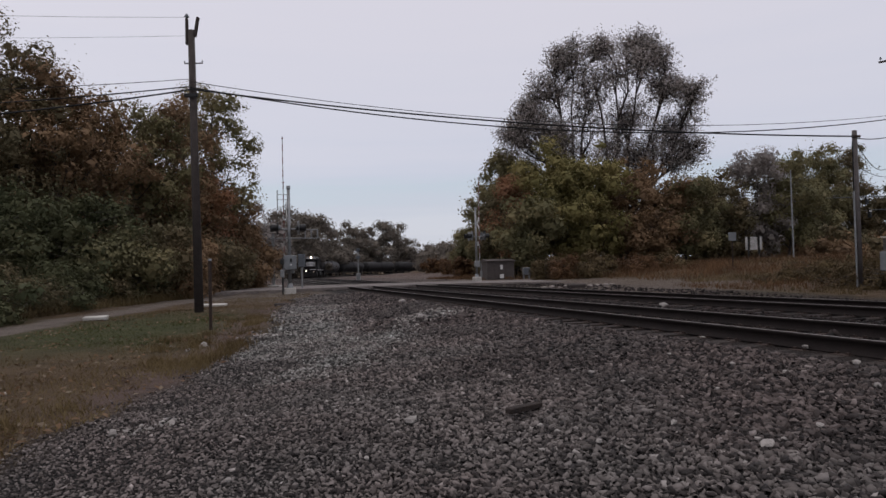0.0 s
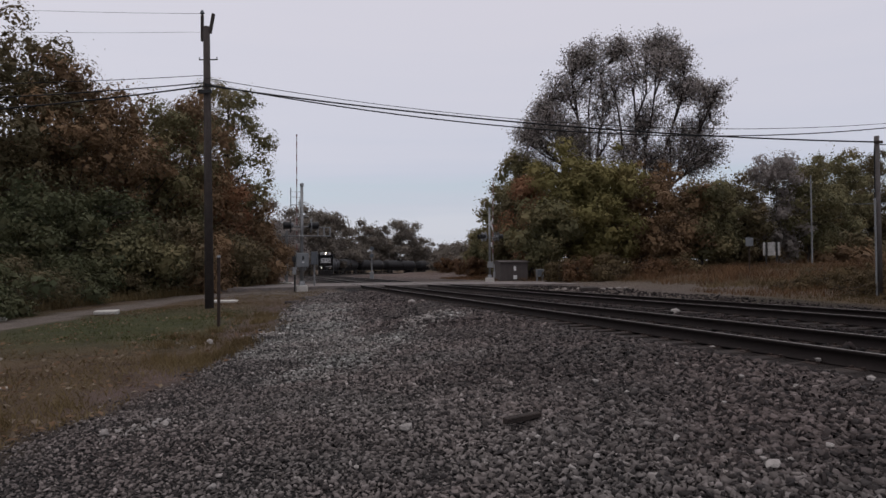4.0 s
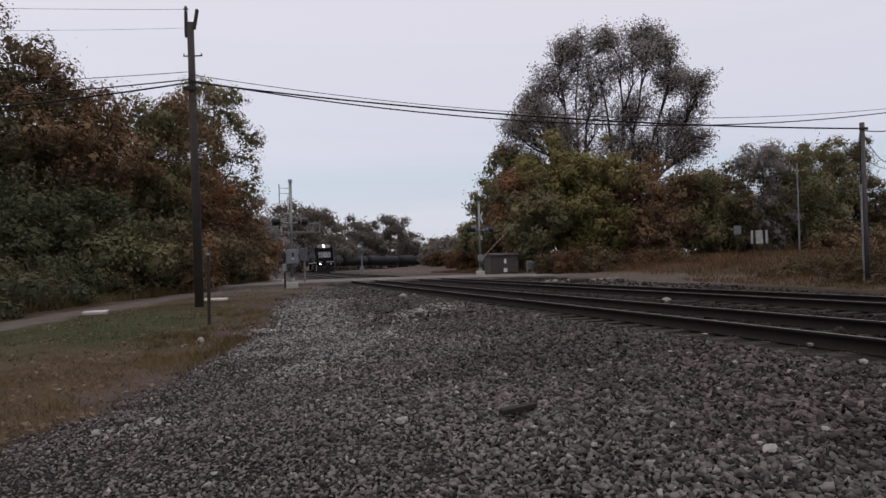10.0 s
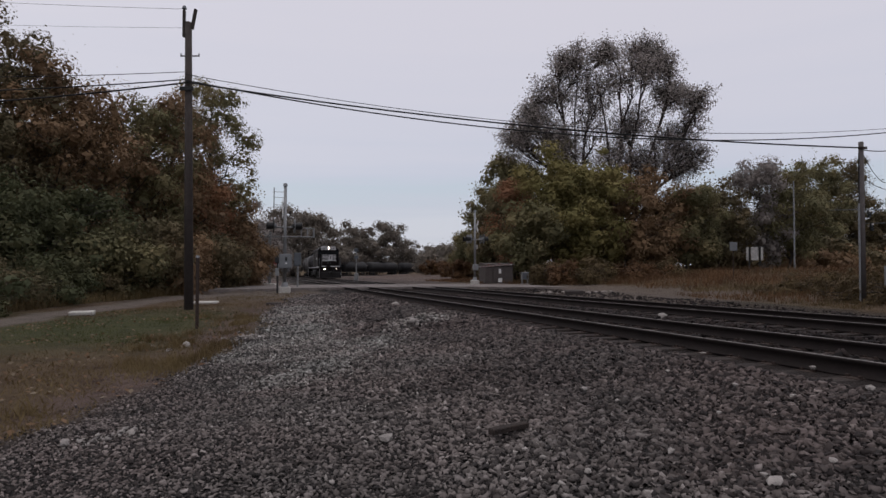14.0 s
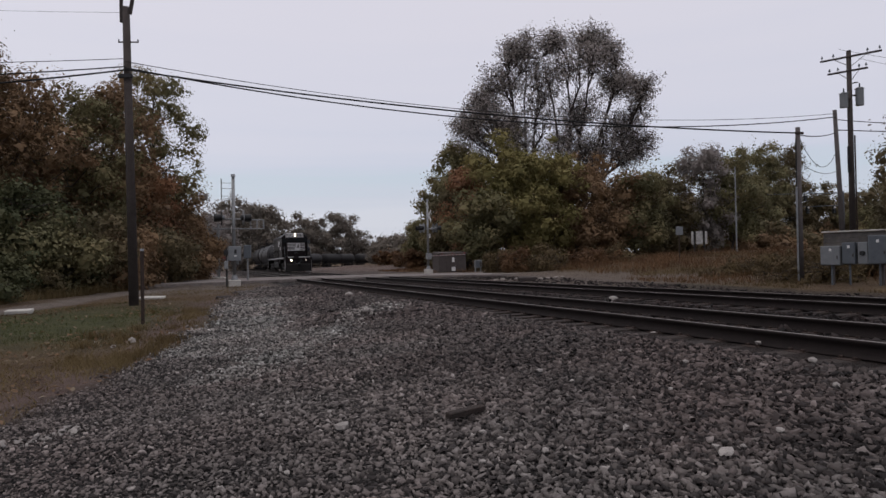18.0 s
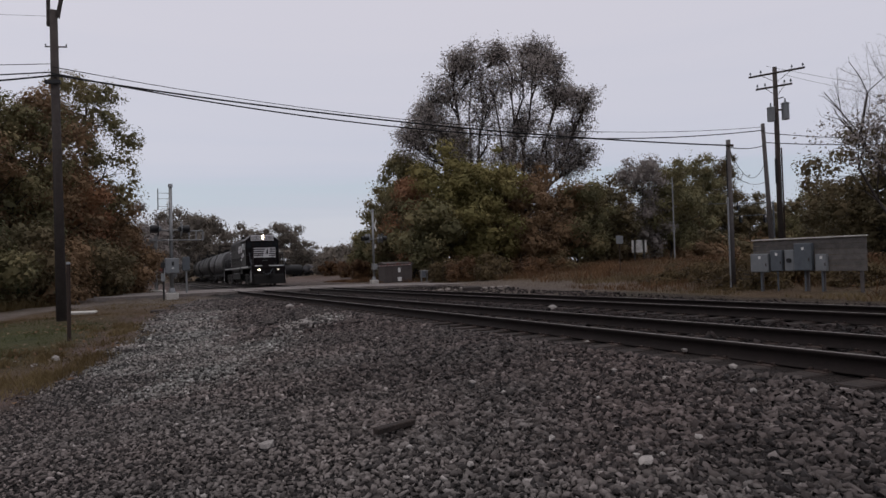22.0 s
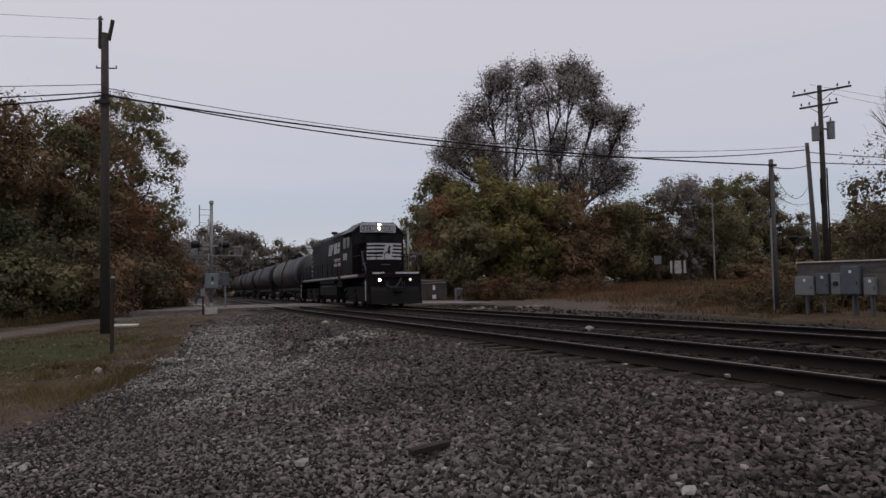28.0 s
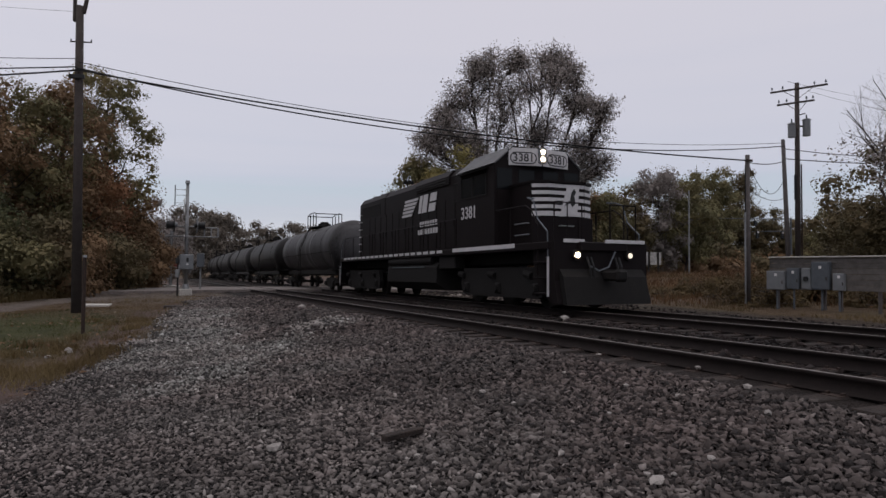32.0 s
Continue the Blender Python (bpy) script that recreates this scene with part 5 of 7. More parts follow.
for x in (0.28, 2.05, 2.62, 3.9):
    bm = B()
    box(bm, (x, 0.1, 1.0), (0.1, 0.1, 2.0), bev=0.008)
    part("post", bm, M_POLE_GREY, board)
for x, z, w, h, dp, mt, nm, lab in ((0.36, 1.12, 0.72, 0.72, 0.2, M_GREYLT, "meter_box", "light grey metal meter box"),
                                   (1.02, 1.2, 0.46, 0.80, 0.18, M_GREYBOX, "switch_box", "dark grey metal switch box"),
                                   (1.52, 1.2, 0.36, 0.80, 0.16, M_GREYLT, "meter_box", "light grey metal meter box"),
                                   (2.05, 1.32, 0.62, 1.02, 0.24, M_GREYBOX, "switch_box", "tall dark grey metal switch box"),
                                   (2.66, 1.10, 0.40, 0.62, 0.16, M_GREYLT, "switch_box", "small grey metal switch box")):
    bm = B()
    box(bm, (x, -0.03 - dp / 2, z), (w, dp, h), bev=0.015)
    bx = part(nm, bm, mt, board, lab)
    bm = B()
    box(bm, (x, -0.035 - dp, z), (w * 0.9, 0.012, h * 0.92), bev=0.004)
    part("door", bm, mt, bx)
    bm = B()
    if nm == "meter_box" and w < 0.5:
        rod(bm, (x, -0.04 - dp, z), (x, -0.12 - dp, z), 0.09, 0.08, 16)
        part("meter_dial", bm, M_BLACK, bx)
    else:
        box(bm, (x + 0.02, -0.046 - dp, z + h * 0.3), (0.09, 0.008, 0.1))
        part("label_plate", bm, M_WHITE, bx)
        bm = B()
        box(bm, (x + w * 0.38, -0.05 - dp, z - h * 0.1), (0.03, 0.03, 0.12), bev=0.006)
        part("latch", bm, M_STEEL, bx)
for x in (0.36, 1.02, 2.05, 2.66):
    bm = B()
    rod(bm, (x, -0.1, 0.0), (x, -0.1, 0.85), 0.035, 0.035, 8)
    part("conduit", bm, M_GREYBOX, board)


# ---- small roadside things ----
def signpost(px, dist, top, w, h, label, material, back=M_GALV, post=M_STEEL):
    x, y, ht = spot(px, dist, top)
    root = thing("road_sign", pose(x, y, gz(x, y) - 0.05, 0, 0, 8), label, "sign")
    bm = B()
    box(bm, (0, 0, ht / 2), (0.06, 0.05, ht), bev=0.006)
    part("post", bm, post, root)
    bm = B()
    box(bm, (0, -0.04, ht - h / 2), (w, 0.012, h), bev=0.004)
    part("sign_plate", bm, material, root)
    return root


signpost(1297, 44, 410, 0.55, 0.58, "grey square sign plate on a dark post in the weeds", M_GREYLT)
bx, by, bh = spot(1335, 60, 419)
bb = thing("notice_board", pose(bx, by, gz(bx, by), 0, 0, -10), "white notice board on dark posts at the wood's edge", "notice board")
for x in (-0.45, 0.45):
    bm = B()
    box(bm, (x, 0, bh / 2), (0.12, 0.1, bh), bev=0.01)
    part("post", bm, M_BLACK, bb)
for x, w in ((0.0, 0.62), (-0.62, 0.2), (0.62, 0.2)):
    bm = B()
    box(bm, (x, -0.03, bh - 0.62), (w, 0.03, 1.2), bev=0.006)
    part("panel", bm, M_BOARD_W, bb)
px_, py_, ph = spot(371, 18.0, 455)
post = thing("bollard_post", pose(px_, py_, gz(px_, py_) - 0.05), "thin weathered metal post with a capped top", "post")
bm = B()
rod(bm, (0, 0, 0), (0, 0, ph - 0.06), 0.045, 0.045, 12)
part("pipe", bm, M_STEEL, post)
bm = B()
rod(bm, (0, 0, ph - 0.06), (0, 0, ph), 0.055, 0.045, 12)
part("cap", bm, M_GALV, post)


def steel_pole(px, dist, top, label):
    x, y, ht = spot(px, dist, top)
    root = thing("steel_pole", pose(x, y, gz(x, y) - 0.05), label, "pole")
    bm = B()
    rod(bm, (0, 0, 0), (0, 0, ht), 0.085, 0.055, 10)
    part("pole", bm, M_GALV, root)
    bm = B()
    rod(bm, (0, 0, ht), (0, 0, ht + 0.08), 0.075, 0.05, 10)
    part("cap", bm, M_GALV, root)
    return root


steel_pole(1405, 62, 302, "plain pale steel pole in front of the thicket")

# traffic signals on a span beyond the weeds
tx, ty = 60.5, 85.0
tl = thing("traffic_signal", pose(tx, ty, gz(tx, ty)), "traffic signal heads hanging from a grey mast arm", "traffic signal")
tz = 7.3 - gz(tx, ty)
bm = B()
rod(bm, (0, 0, 0), (0, 0, tz + 1.9), 0.14, 0.10, 12)
part("pole", bm, M_GREYBOX, tl)
for zz, ln_ in ((tz, 6.0), (tz + 1.7, 11.0)):
    bm = B()
    rod(bm, (0, 0, zz), (-ln_, -0.3, zz - 0.15), 0.07, 0.035, 10)
    part("mast_arm", bm, M_GREYBOX, tl)
for x, z in ((-5.3, tz), (-1.6, tz), (-5.6, tz + 1.7)):
    bm = B()
    box(bm, (x, -0.35, z - 0.6), (0.36, 0.26, 1.05), bev=0.03)
    hd = part("signal_head", bm, M_BLACK, tl)
    for i in range(3):
        bm = B()
        rod(bm, (x, -0.49, z - 0.27 - 0.33 * i), (x, -0.63, z - 0.27 - 0.33 * i), 0.12, 0.13, 12, caps=False)
        rod(bm, (x, -0.49, z - 0.27 - 0.33 * i), (x, -0.50, z - 0.27 - 0.33 * i), 0.11, 0.11, 12)
        part("lens_hood", bm, M_WHITE if i == 0 else M_GREYBOX, hd)
fx, fy, fh = spot(1642, 105, 345)
fp, fz = utility_pole("utility_pole", fx, fy, gz(fx, fy) + fh, 0.2, 0.15, M_POLE, "far utility pole with crossarms behind the trees")
crossarm(fp, fh - 0.4, -1.6, 1.6, 20, (-1.5, -0.9, 0.9, 1.5))
crossarm(fp, fh - 1.6, -1.4, 1.4, 20, (-1.3, 1.3))

# equipment shed and boxes beside the far signal
sx, sy, sh = spot(880, 61, 459)
shed = thing("equipment_shed", pose(sx, sy, gz(sx, sy), 0, 0, 14), "small grey steel signal equipment shed", "shed")
bm = B()
box(bm, (0, 0, sh * 0.45), (2.6, 2.0, sh * 0.9), bev=0.03)
part("body", bm, M_SHED, shed)
bm = B()
prism(bm, ((-1.15, sh * 0.88), (1.15, sh * 0.88), (1.15, sh * 0.92), (0, sh), (-1.15, sh * 0.92)), 0, -1.42, 1.42)
part("roof", bm, M_SHED, shed)
bm = B()
box(bm, (-0.2, -1.02, sh * 0.42), (0.8, 0.04, sh * 0.76), bev=0.01)
dr = part("door", bm, M_SHED, shed)
bm = B()
box(bm, (0.05, -1.05, sh * 0.6), (0.22, 0.02, 0.42))
part("sign_plate", bm, M_WHITE, dr)
bm = B()
box(bm, (0.05, -1.08, sh * 0.16), (0.34, 0.12, 0.36), bev=0.01)
part("junction_box", bm, M_WHITE, shed)
cx_, cy_, chh = spot(931, 58, 473)
cab_ = thing("relay_cabinet", pose(cx_, cy_, gz(cx_, cy_), 0, 0, 10), "small pale steel relay cabinet on legs", "cabinet")
bm = B()
box(bm, (0, 0, chh * 0.65), (0.62, 0.4, chh * 0.62), bev=0.02)
part("body", bm, M_GALV, cab_)
for x in (-0.24, 0.24):
    bm = B()
    box(bm, (x, 0, chh * 0.2), (0.06, 0.3, chh * 0.42))
    part("leg", bm, M_GALV, cab_)
bm = B()
box(bm, (0.0, -0.21, chh * 0.65), (0.5, 0.02, chh * 0.5))
part("door", bm, M_GREYBOX, cab_)


# ---- level crossing: surface, gates and flashing-light masts ----
def road_strip(name, d0, d1, s0, s1, up, material, label):
    bm = B()
    n, k = max(2, int((s1 - s0) / 1.0)), max(2, int(abs(d1 - d0) / 1.2))
    grid = []
    for i in range(n + 1):
        row = []
        for j in range(k + 1):
            d = d0 + (d1 - d0) * j / k
            p, _ = line(s0 + (s1 - s0) * i / n, d)
            fall = 0.012 * max(0, abs(d - 2.1) - 4)
            row.append((bm.verts.new((p.x, p.y, p.z + up - fall)), bm.verts.new((p.x, p.y, p.z + up - fall - 0.3))))
        grid.append(row)
    for i in range(n):
        for j in range(k):
            bm.faces.new((grid[i][j][0], grid[i + 1][j][0], grid[i + 1][j + 1][0], grid[i][j + 1][0]))
    for j in range(k):
        for i in (0, n):
            bm.faces.new((grid[i][j][0], grid[i][j + 1][0], grid[i][j + 1][1], grid[i][j][1]))
    for i in range(n):
        for j in (0, k):
            bm.faces.new((grid[i][j][0], grid[i + 1][j][0], grid[i + 1][j][1], grid[i][j][1]))
    bmesh.ops.recalc_face_normals(bm, faces=bm.faces)
    return tagged(link(name, bm, material), label, "road", kind="structure")


for d0, d1 in ((-11.0, -0.83), (-0.66, 0.66), (0.83, APART - 0.83), (APART - 0.66, APART + 0.66), (APART + 0.83, 13.0)):
    road_strip("road", d0, d1, CROSS_A, CROSS_B, -0.012, M_ASPHALT, "worn grey asphalt road across the tracks")


def flasher(root, x, y, z, facing, hood=True):
    """A round black background with a hooded red lamp, facing +1 or -1 along y."""
    bm = B()
    rod(bm, (x, y, z), (x, y + 0.03 * facing, z), 0.40, 0.40, 20)
    bg = part("flasher_background", bm, M_BLACK if facing > 0 else M_GREYLT, root)
    bm = B()
    rod(bm, (x, y - 0.14 * facing, z), (x, y, z), 0.10, 0.14, 14)
    part("lamp_housing", bm, M_GREYLT if facing > 0 else M_BLACK, bg)
    bm = B()
    rod(bm, (x, y + 0.03 * facing, z), (x, y + 0.05 * facing, z), 0.105, 0.09, 16)
    part("lens", bm, M_REDLAMP, bg)
    bm = B()
    rod(bm, (x, y + 0.02 * facing, z), (x, y + 0.40 * facing, z), 0.17, 0.20, 16, caps=False)
    part("hood", bm, M_BLACK, bg)


def crossing_mast(x, y, turn, tall, label, platform):
    z = gz(x, y)
    root = thing("crossing_signal", pose(x, y, z, 0, 0, turn), label, "crossing signal", "crossing signals")
    bm = B()
    box(bm, (0, 0, 0.16), (0.62, 0.62, 0.4), bev=0.03)
    part("foundation", bm, M_CONC, root)
    bm = B()
    rod(bm, (0, 0, 0.36), (0, 0, 0.62), 0.2, 0.14, 14)
    for a in range(4):
        box(bm, (0.17 * math.cos(a * 1.571 + 0.78), 0.17 * math.sin(a * 1.571 + 0.78), 0.40), (0.05, 0.05, 0.09))
    part("base_casting", bm, M_GALV, root)
    bm = B()
    rod(bm, (0, 0, 0.6), (0, 0, tall), 0.095, 0.085, 14)
    part("mast", bm, M_GALV, root, smooth=True)
    bm = B()
    rod(bm, (0, 0, tall), (0, 0, tall + 0.06), 0.1, 0.05, 14)
    part("mast_cap", bm, M_GALV, root)
    fz = tall * 0.62
    bm = B()
    rod(bm, (0, -0.6, fz), (0, 0.75, fz), 0.035, 0.035, 10)
    part("lamp_bracket", bm, M_GALV, root)
    for sx_ in (-0.38, 0.38):
        flasher(root, sx_, 0.62, fz + 0.06, 1)
        flasher(root, sx_, -0.50, fz + 0.06, -1)
    for a in (45, -45):
        bm = B()
        box(bm, (0, 0.14, tall * 0.80), (1.25, 0.02, 0.2), pose(0, 0, 0, 0, a, 0), bev=0.004)
        part("crossbuck_blade", bm, M_WHITE, root)
    bm = B()
    box(bm, (0, 0.13, tall * 0.52), (0.62, 0.015, 0.36), bev=0.004)
    part("track_sign", bm, M_WHITE, root)
    bm = B()
    rod(bm, (0, 0, tall + 0.05), (0, 0, tall + 0.2), 0.13, 0.1, 14)
    part("bell", bm, M_GALV, root)
    if platform:
        bm = B()
        z0, z1 = tall * 0.53, tall * 0.53 + 0.5
        for xx in (-0.25, 0.25):
            tube(bm, [(xx, 1.05, z0), (xx, -1.6, z0)], 0.032)
            tube(bm, [(xx, -0.55, z1), (xx, -1.6, z1)], 0.026)
            for yy in (-0.9, -1.25, -1.6):
                tube(bm, [(xx, yy, z0), (xx, yy, z1)], 0.024)
        for yy in (1.05, -0.3, -1.6):
            tube(bm, [(-0.25, yy, z0), (0.25, yy, z0)], 0.026)
        part("platform_frame", bm, M_GALV, root)
        bm = B()
        tube(bm, [(0, 0.62, tall * 0.80), (0, 0.62, tall * 0.99)], 0.028)
        for zz in (0.83, 0.90, 0.95):
            tube(bm, [(0, 0.62, tall * zz), (0, 0.08, tall * zz)], 0.014)
        part("ladder_rail", bm, M_GALV, root)
        for i in range(6):
            bm = B()
            box(bm, (0, 0.14, tall * (0.70 + 0.05 * i)), (0.03, 0.16, 0.03))
            part("mast_step", bm, M_GALV, root)
        bm = B()
        box(bm, (-0.34, 0.0, 1.80), (0.32, 0.70, 0.82), bev=0.03)
        bx_ = part("control_box", bm, M_GREYLT, root, "pale grey steel control box on the mast")
        bm = B()
        box(bm, (-0.505, 0.0, 1.80), (0.012, 0.6, 0.7), bev=0.004)
        part("door", bm, M_GREYLT, bx_)
        for zz, hh in ((1.86, 0.22), (1.62, 0.07)):
            bm = B()
            box(bm, (-0.516, -0.04, zz + 0.06), (0.01, 0.12, hh))
            part("label_plate", bm, M_BLACK if hh > 0.1 else M_WHITE, bx_)
    # gate machine
    bm = B()
    box(bm, (0.3, -0.05, 1.45), (0.36, 0.42, 0.52), bev=0.03)
    part("gate_machine", bm, M_GALV, root)
    return root


def gate(sig, pivot_z, long, back):
    """The swinging arm: its own origin on the pivot, x along the arm when it lies level."""
    arm = part("gate_arm", gate_arm_mesh(long), M_ARM, sig, "white gate arm with red stripes")
    n = int(long / 0.8)
    for i in range(n):
        bm = B()
        box(bm, (0.9 + i * (long - 1.0) / n + 0.2, 0, 0), (0.4, 0.05, 0.104 - 0.04 * i / n))
        part("red_stripe", bm, M_RED, arm)
    for x in (long * 0.35, long * 0.65, long - 0.1):
        bm = B()
        rod(bm, (x, 0, 0.06), (x, 0, 0.17), 0.05, 0.045, 10)
        part("arm_lamp", bm, M_REDLAMP, arm)
    bm = B()
    box(bm, (-back, 0.12, 0), (0.5, 0.08, 0.4), bev=0.02)
    box(bm, (-back * 0.5, 0.12, 0), (back, 0.05, 0.08))
    part("counterweight", bm, M_GALV, arm)
    return arm


def gate_arm_mesh(long):
    bm = B()
    prism(bm, ((-0.2, -0.05), (long, -0.03), (long, 0.03), (-0.2, 0.05)), 1, -0.022, 0.022)
    return bm


SLX, SLY = from_view(512.5, 37.5)
SRX, SRY = from_view(843.5, 56.0)
# each mast faces along its road; its gate swings across the lane
sig_l = crossing_mast(SLX, SLY, 106.7, 6.0, "grey steel crossing signal mast with flashers, gate and control box", True)
sig_r = crossing_mast(SRX, SRY, -73.3, 6.1, "grey steel crossing signal mast with flashers and gate", False)
ARM_L, ARM_R = gate(sig_l, 1.45, 7.6, 0.9), gate(sig_r, 1.5, 7.4, 0.9)
ARM_YAW_L, ARM_YAW_R = 0.0, 0.0

# lattice post and small posts by the crossing
lx_, ly_ = from_view(475, 55)
lat = thing("lattice_mast", pose(lx_, ly_, gz(lx_, ly_)), "white lattice steel mast beyond the road", "lattice mast")
for xx in (-0.42, 0.42):
    for yy in (-0.2, 0.2):
        bm = B()
        box(bm, (xx, yy, 2.3), (0.09, 0.09, 4.6))
        part("leg", bm, M_GALV, lat)
for i in range(9):
    bm = B()
    tube(bm, [(-0.42, -0.2, 0.3 + i * 0.5), (0.42, -0.2, 0.3 + i * 0.5)], 0.03)
    tube(bm, [(-0.42, -0.2, 0.3 + i * 0.5), (0.42, -0.2, 0.8 + i * 0.5 if i < 8 else 4.3)], 0.02)
    part("brace", bm, M_GALV, lat)
bm = B()
box(bm, (0, 0, 0.12), (2.0, 1.2, 0.3), bev=0.04)
part("foundation", bm, M_CONC, lat)
bx2, by2 = from_view(500, 36.3)
mk = thing("marker_post", pose(bx2, by2, gz(bx2, by2)), "dark marker post with pale boxes beside the signal", "post")
bm = B()
rod(bm, (0, 0, 0), (0, 0, 2.1), 0.05, 0.045, 10)
part("pipe", bm, M_BLACK, mk)
for zz, hh, mt in ((1.2, 0.42, M_GALV), (1.85, 0.3, M_BLACK)):
    bm = B()
    box(bm, (0, -0.08, zz), (0.2, 0.16, hh), bev=0.02)
    part("box", bm, mt, mk)
bx3, by3 = from_view(534, 43.0)
cb2 = thing("relay_cabinet", pose(bx3, by3, gz(bx3, by3)), "pale relay cabinet on a pipe stand behind the signal", "cabinet")
bm = B()
rod(bm, (0, 0, 0), (0, 0, 1.5), 0.06, 0.06, 10)
part("leg", bm, M_GALV, cb2)
bm = B()
box(bm, (0, 0, 1.85), (0.42, 0.3, 0.85), bev=0.03)
part("body", bm, M_GREYBOX, cb2)
# wayside signal past the crossing
wsx, wsy = from_view(634, 82)
ws = thing("wayside_signal", pose(wsx, wsy, gz(wsx, wsy)), "slim grey wayside railway signal mast", "railway signal")
bm = B()
rod(bm, (0, 0, 0), (0, 0, 4.1), 0.09, 0.07, 10)
part("mast", bm, M_GALV, ws)
bm = B()
box(bm, (0, 0, 0.5), (0.5, 0.4, 1.0), bev=0.03)
part("case", bm, M_GALV, ws)
for zz in (3.0, 3.9):
    bm = B()
    box(bm, (0, -0.12, zz), (0.5, 0.16, 0.42), bev=0.03)
    part("signal_head", bm, M_GREYBOX, ws)


# ---- the train: every vehicle has its origin on the rail under its middle, x ahead ----
def letters(text, size, m, material, parent, name="lettering", depth=0.006):
    cu = bpy.data.curves.new(name, "FONT")
    cu.body, cu.size, cu.extrude, cu.align_x, cu.align_y, cu.resolution_u, cu.offset = text, size, depth, "CENTER", "CENTER", 3, 0.012 * size
    tmp = bpy.data.objects.new(name, cu)
    me = bpy.data.meshes.new_from_object(tmp)
    bpy.data.objects.remove(tmp)
    me.materials.clear()
    me.materials.append(material)
    ob = new(name, me)
    ob.parent = parent
    ob.matrix_basis = m
    return ob


def side_m(x, y, z, side):
    """A pose for lettering on a flank: side -1 is the right flank."""
    return pose(x, y, z, 90, 0, 0 if side < 0 else 180)


WHEELS = []


def wheelset(root, x, r):
    bm = B()
    for yy in (-0.76, 0.76):
        o = 0.06 if yy > 0 else -0.06
        rod(bm, (0, yy - 0.055, 0), (0, yy + 0.055, 0), r, r, 18)
        rod(bm, (0, yy - o * 1.3, 0), (0, yy - o * 0.7, 0), r + 0.028, r + 0.028, 18)
        rod(bm, (0, yy + o * 0.8, 0), (0, yy + o * 1.6, 0), r * 0.35, r * 0.3, 16)
        for a in range(5):
            rod(bm, (r * 0.62 * math.cos(a * 1.2566), yy + o * 0.8, r * 0.62 * math.sin(a * 1.2566)), (r * 0.62 * math.cos(a * 1.2566), yy + o * 1.05, r * 0.62 * math.sin(a * 1.2566)), r * 0.12, r * 0.12, 8)
    rod(bm, (0, -0.95, 0), (0, 0.95, 0), 0.085, 0.085, 12)
    ob = part("wheelset", bm, M_WHEEL, root)
    ob.matrix_basis = pose(x, 0, r)
    return ob


def bogie(root, cx, axles, r, heavy):
    """Side frames, axle boxes and springs round the wheelsets."""
    lo, hi = min(axles) - r * 0.9, max(axles) + r * 0.9
    for side in (-1, 1):
        y = side * (1.12 if heavy else 1.0)
        bm = B()
        if heavy:
            prism(bm, ((lo, r + 0.12), (lo + 0.2, r + 0.60), (hi - 0.2, r + 0.60), (hi, r + 0.12), (hi - 0.12, r - 0.20), (hi - 0.5, r - 0.26), (lo + 0.5, r - 0.26), (lo + 0.12, r - 0.20)), 1, y - 0.08, y + 0.08)
        else:
            prism(bm, ((lo, r), (axles[0] + 0.1, r + 0.3), (axles[1] - 0.1, r + 0.3), (hi, r), (hi - 0.1, r - 0.12), (cx + 0.35, r - 0.22), (cx - 0.35, r - 0.22), (lo + 0.1, r - 0.12)), 1, y - 0.08, y + 0.08)
        sf = part("side_frame", bm, M_UNDER, root)
        for a in axles:
            bm = B()
            box(bm, (a, y + side * 0.06, r), (0.32, 0.18, 0.32), bev=0.04)
            rod(bm, (a, y + side * 0.14, r), (a, y + side * 0.2, r), 0.12, 0.1, 14)
            part("axle_box", bm, M_UNDER, sf)
        bm = B()
        for k in range(3):
            xx = cx + (k - 1) * 0.18
            rod(bm, (xx, y, r - 0.16), (xx, y, r + 0.22), 0.08, 0.08, 10)
        part("springs", bm, M_UNDER, sf)
        if heavy:
            for a in axles:
                bm = B()
                rod(bm, (a - 0.5, y + side * 0.1, r + 0.42), (a - 0.15, y + side * 0.1, r + 0.36), 0.1, 0.1, 12)
                part("brake_cylinder", bm, M_UNDER, sf)
    for a in axles:
        WHEELS.append((wheelset(root, a, r), a, r))


def hand_rail(root, pts, posts, material=M_LOCO, r=0.018):
    bm = B()
    tube(bm, pts, r, 6)
    for a, b in posts:
        rod(bm, a, b, r, r, 6)
    return part("handrail", bm, material, root)


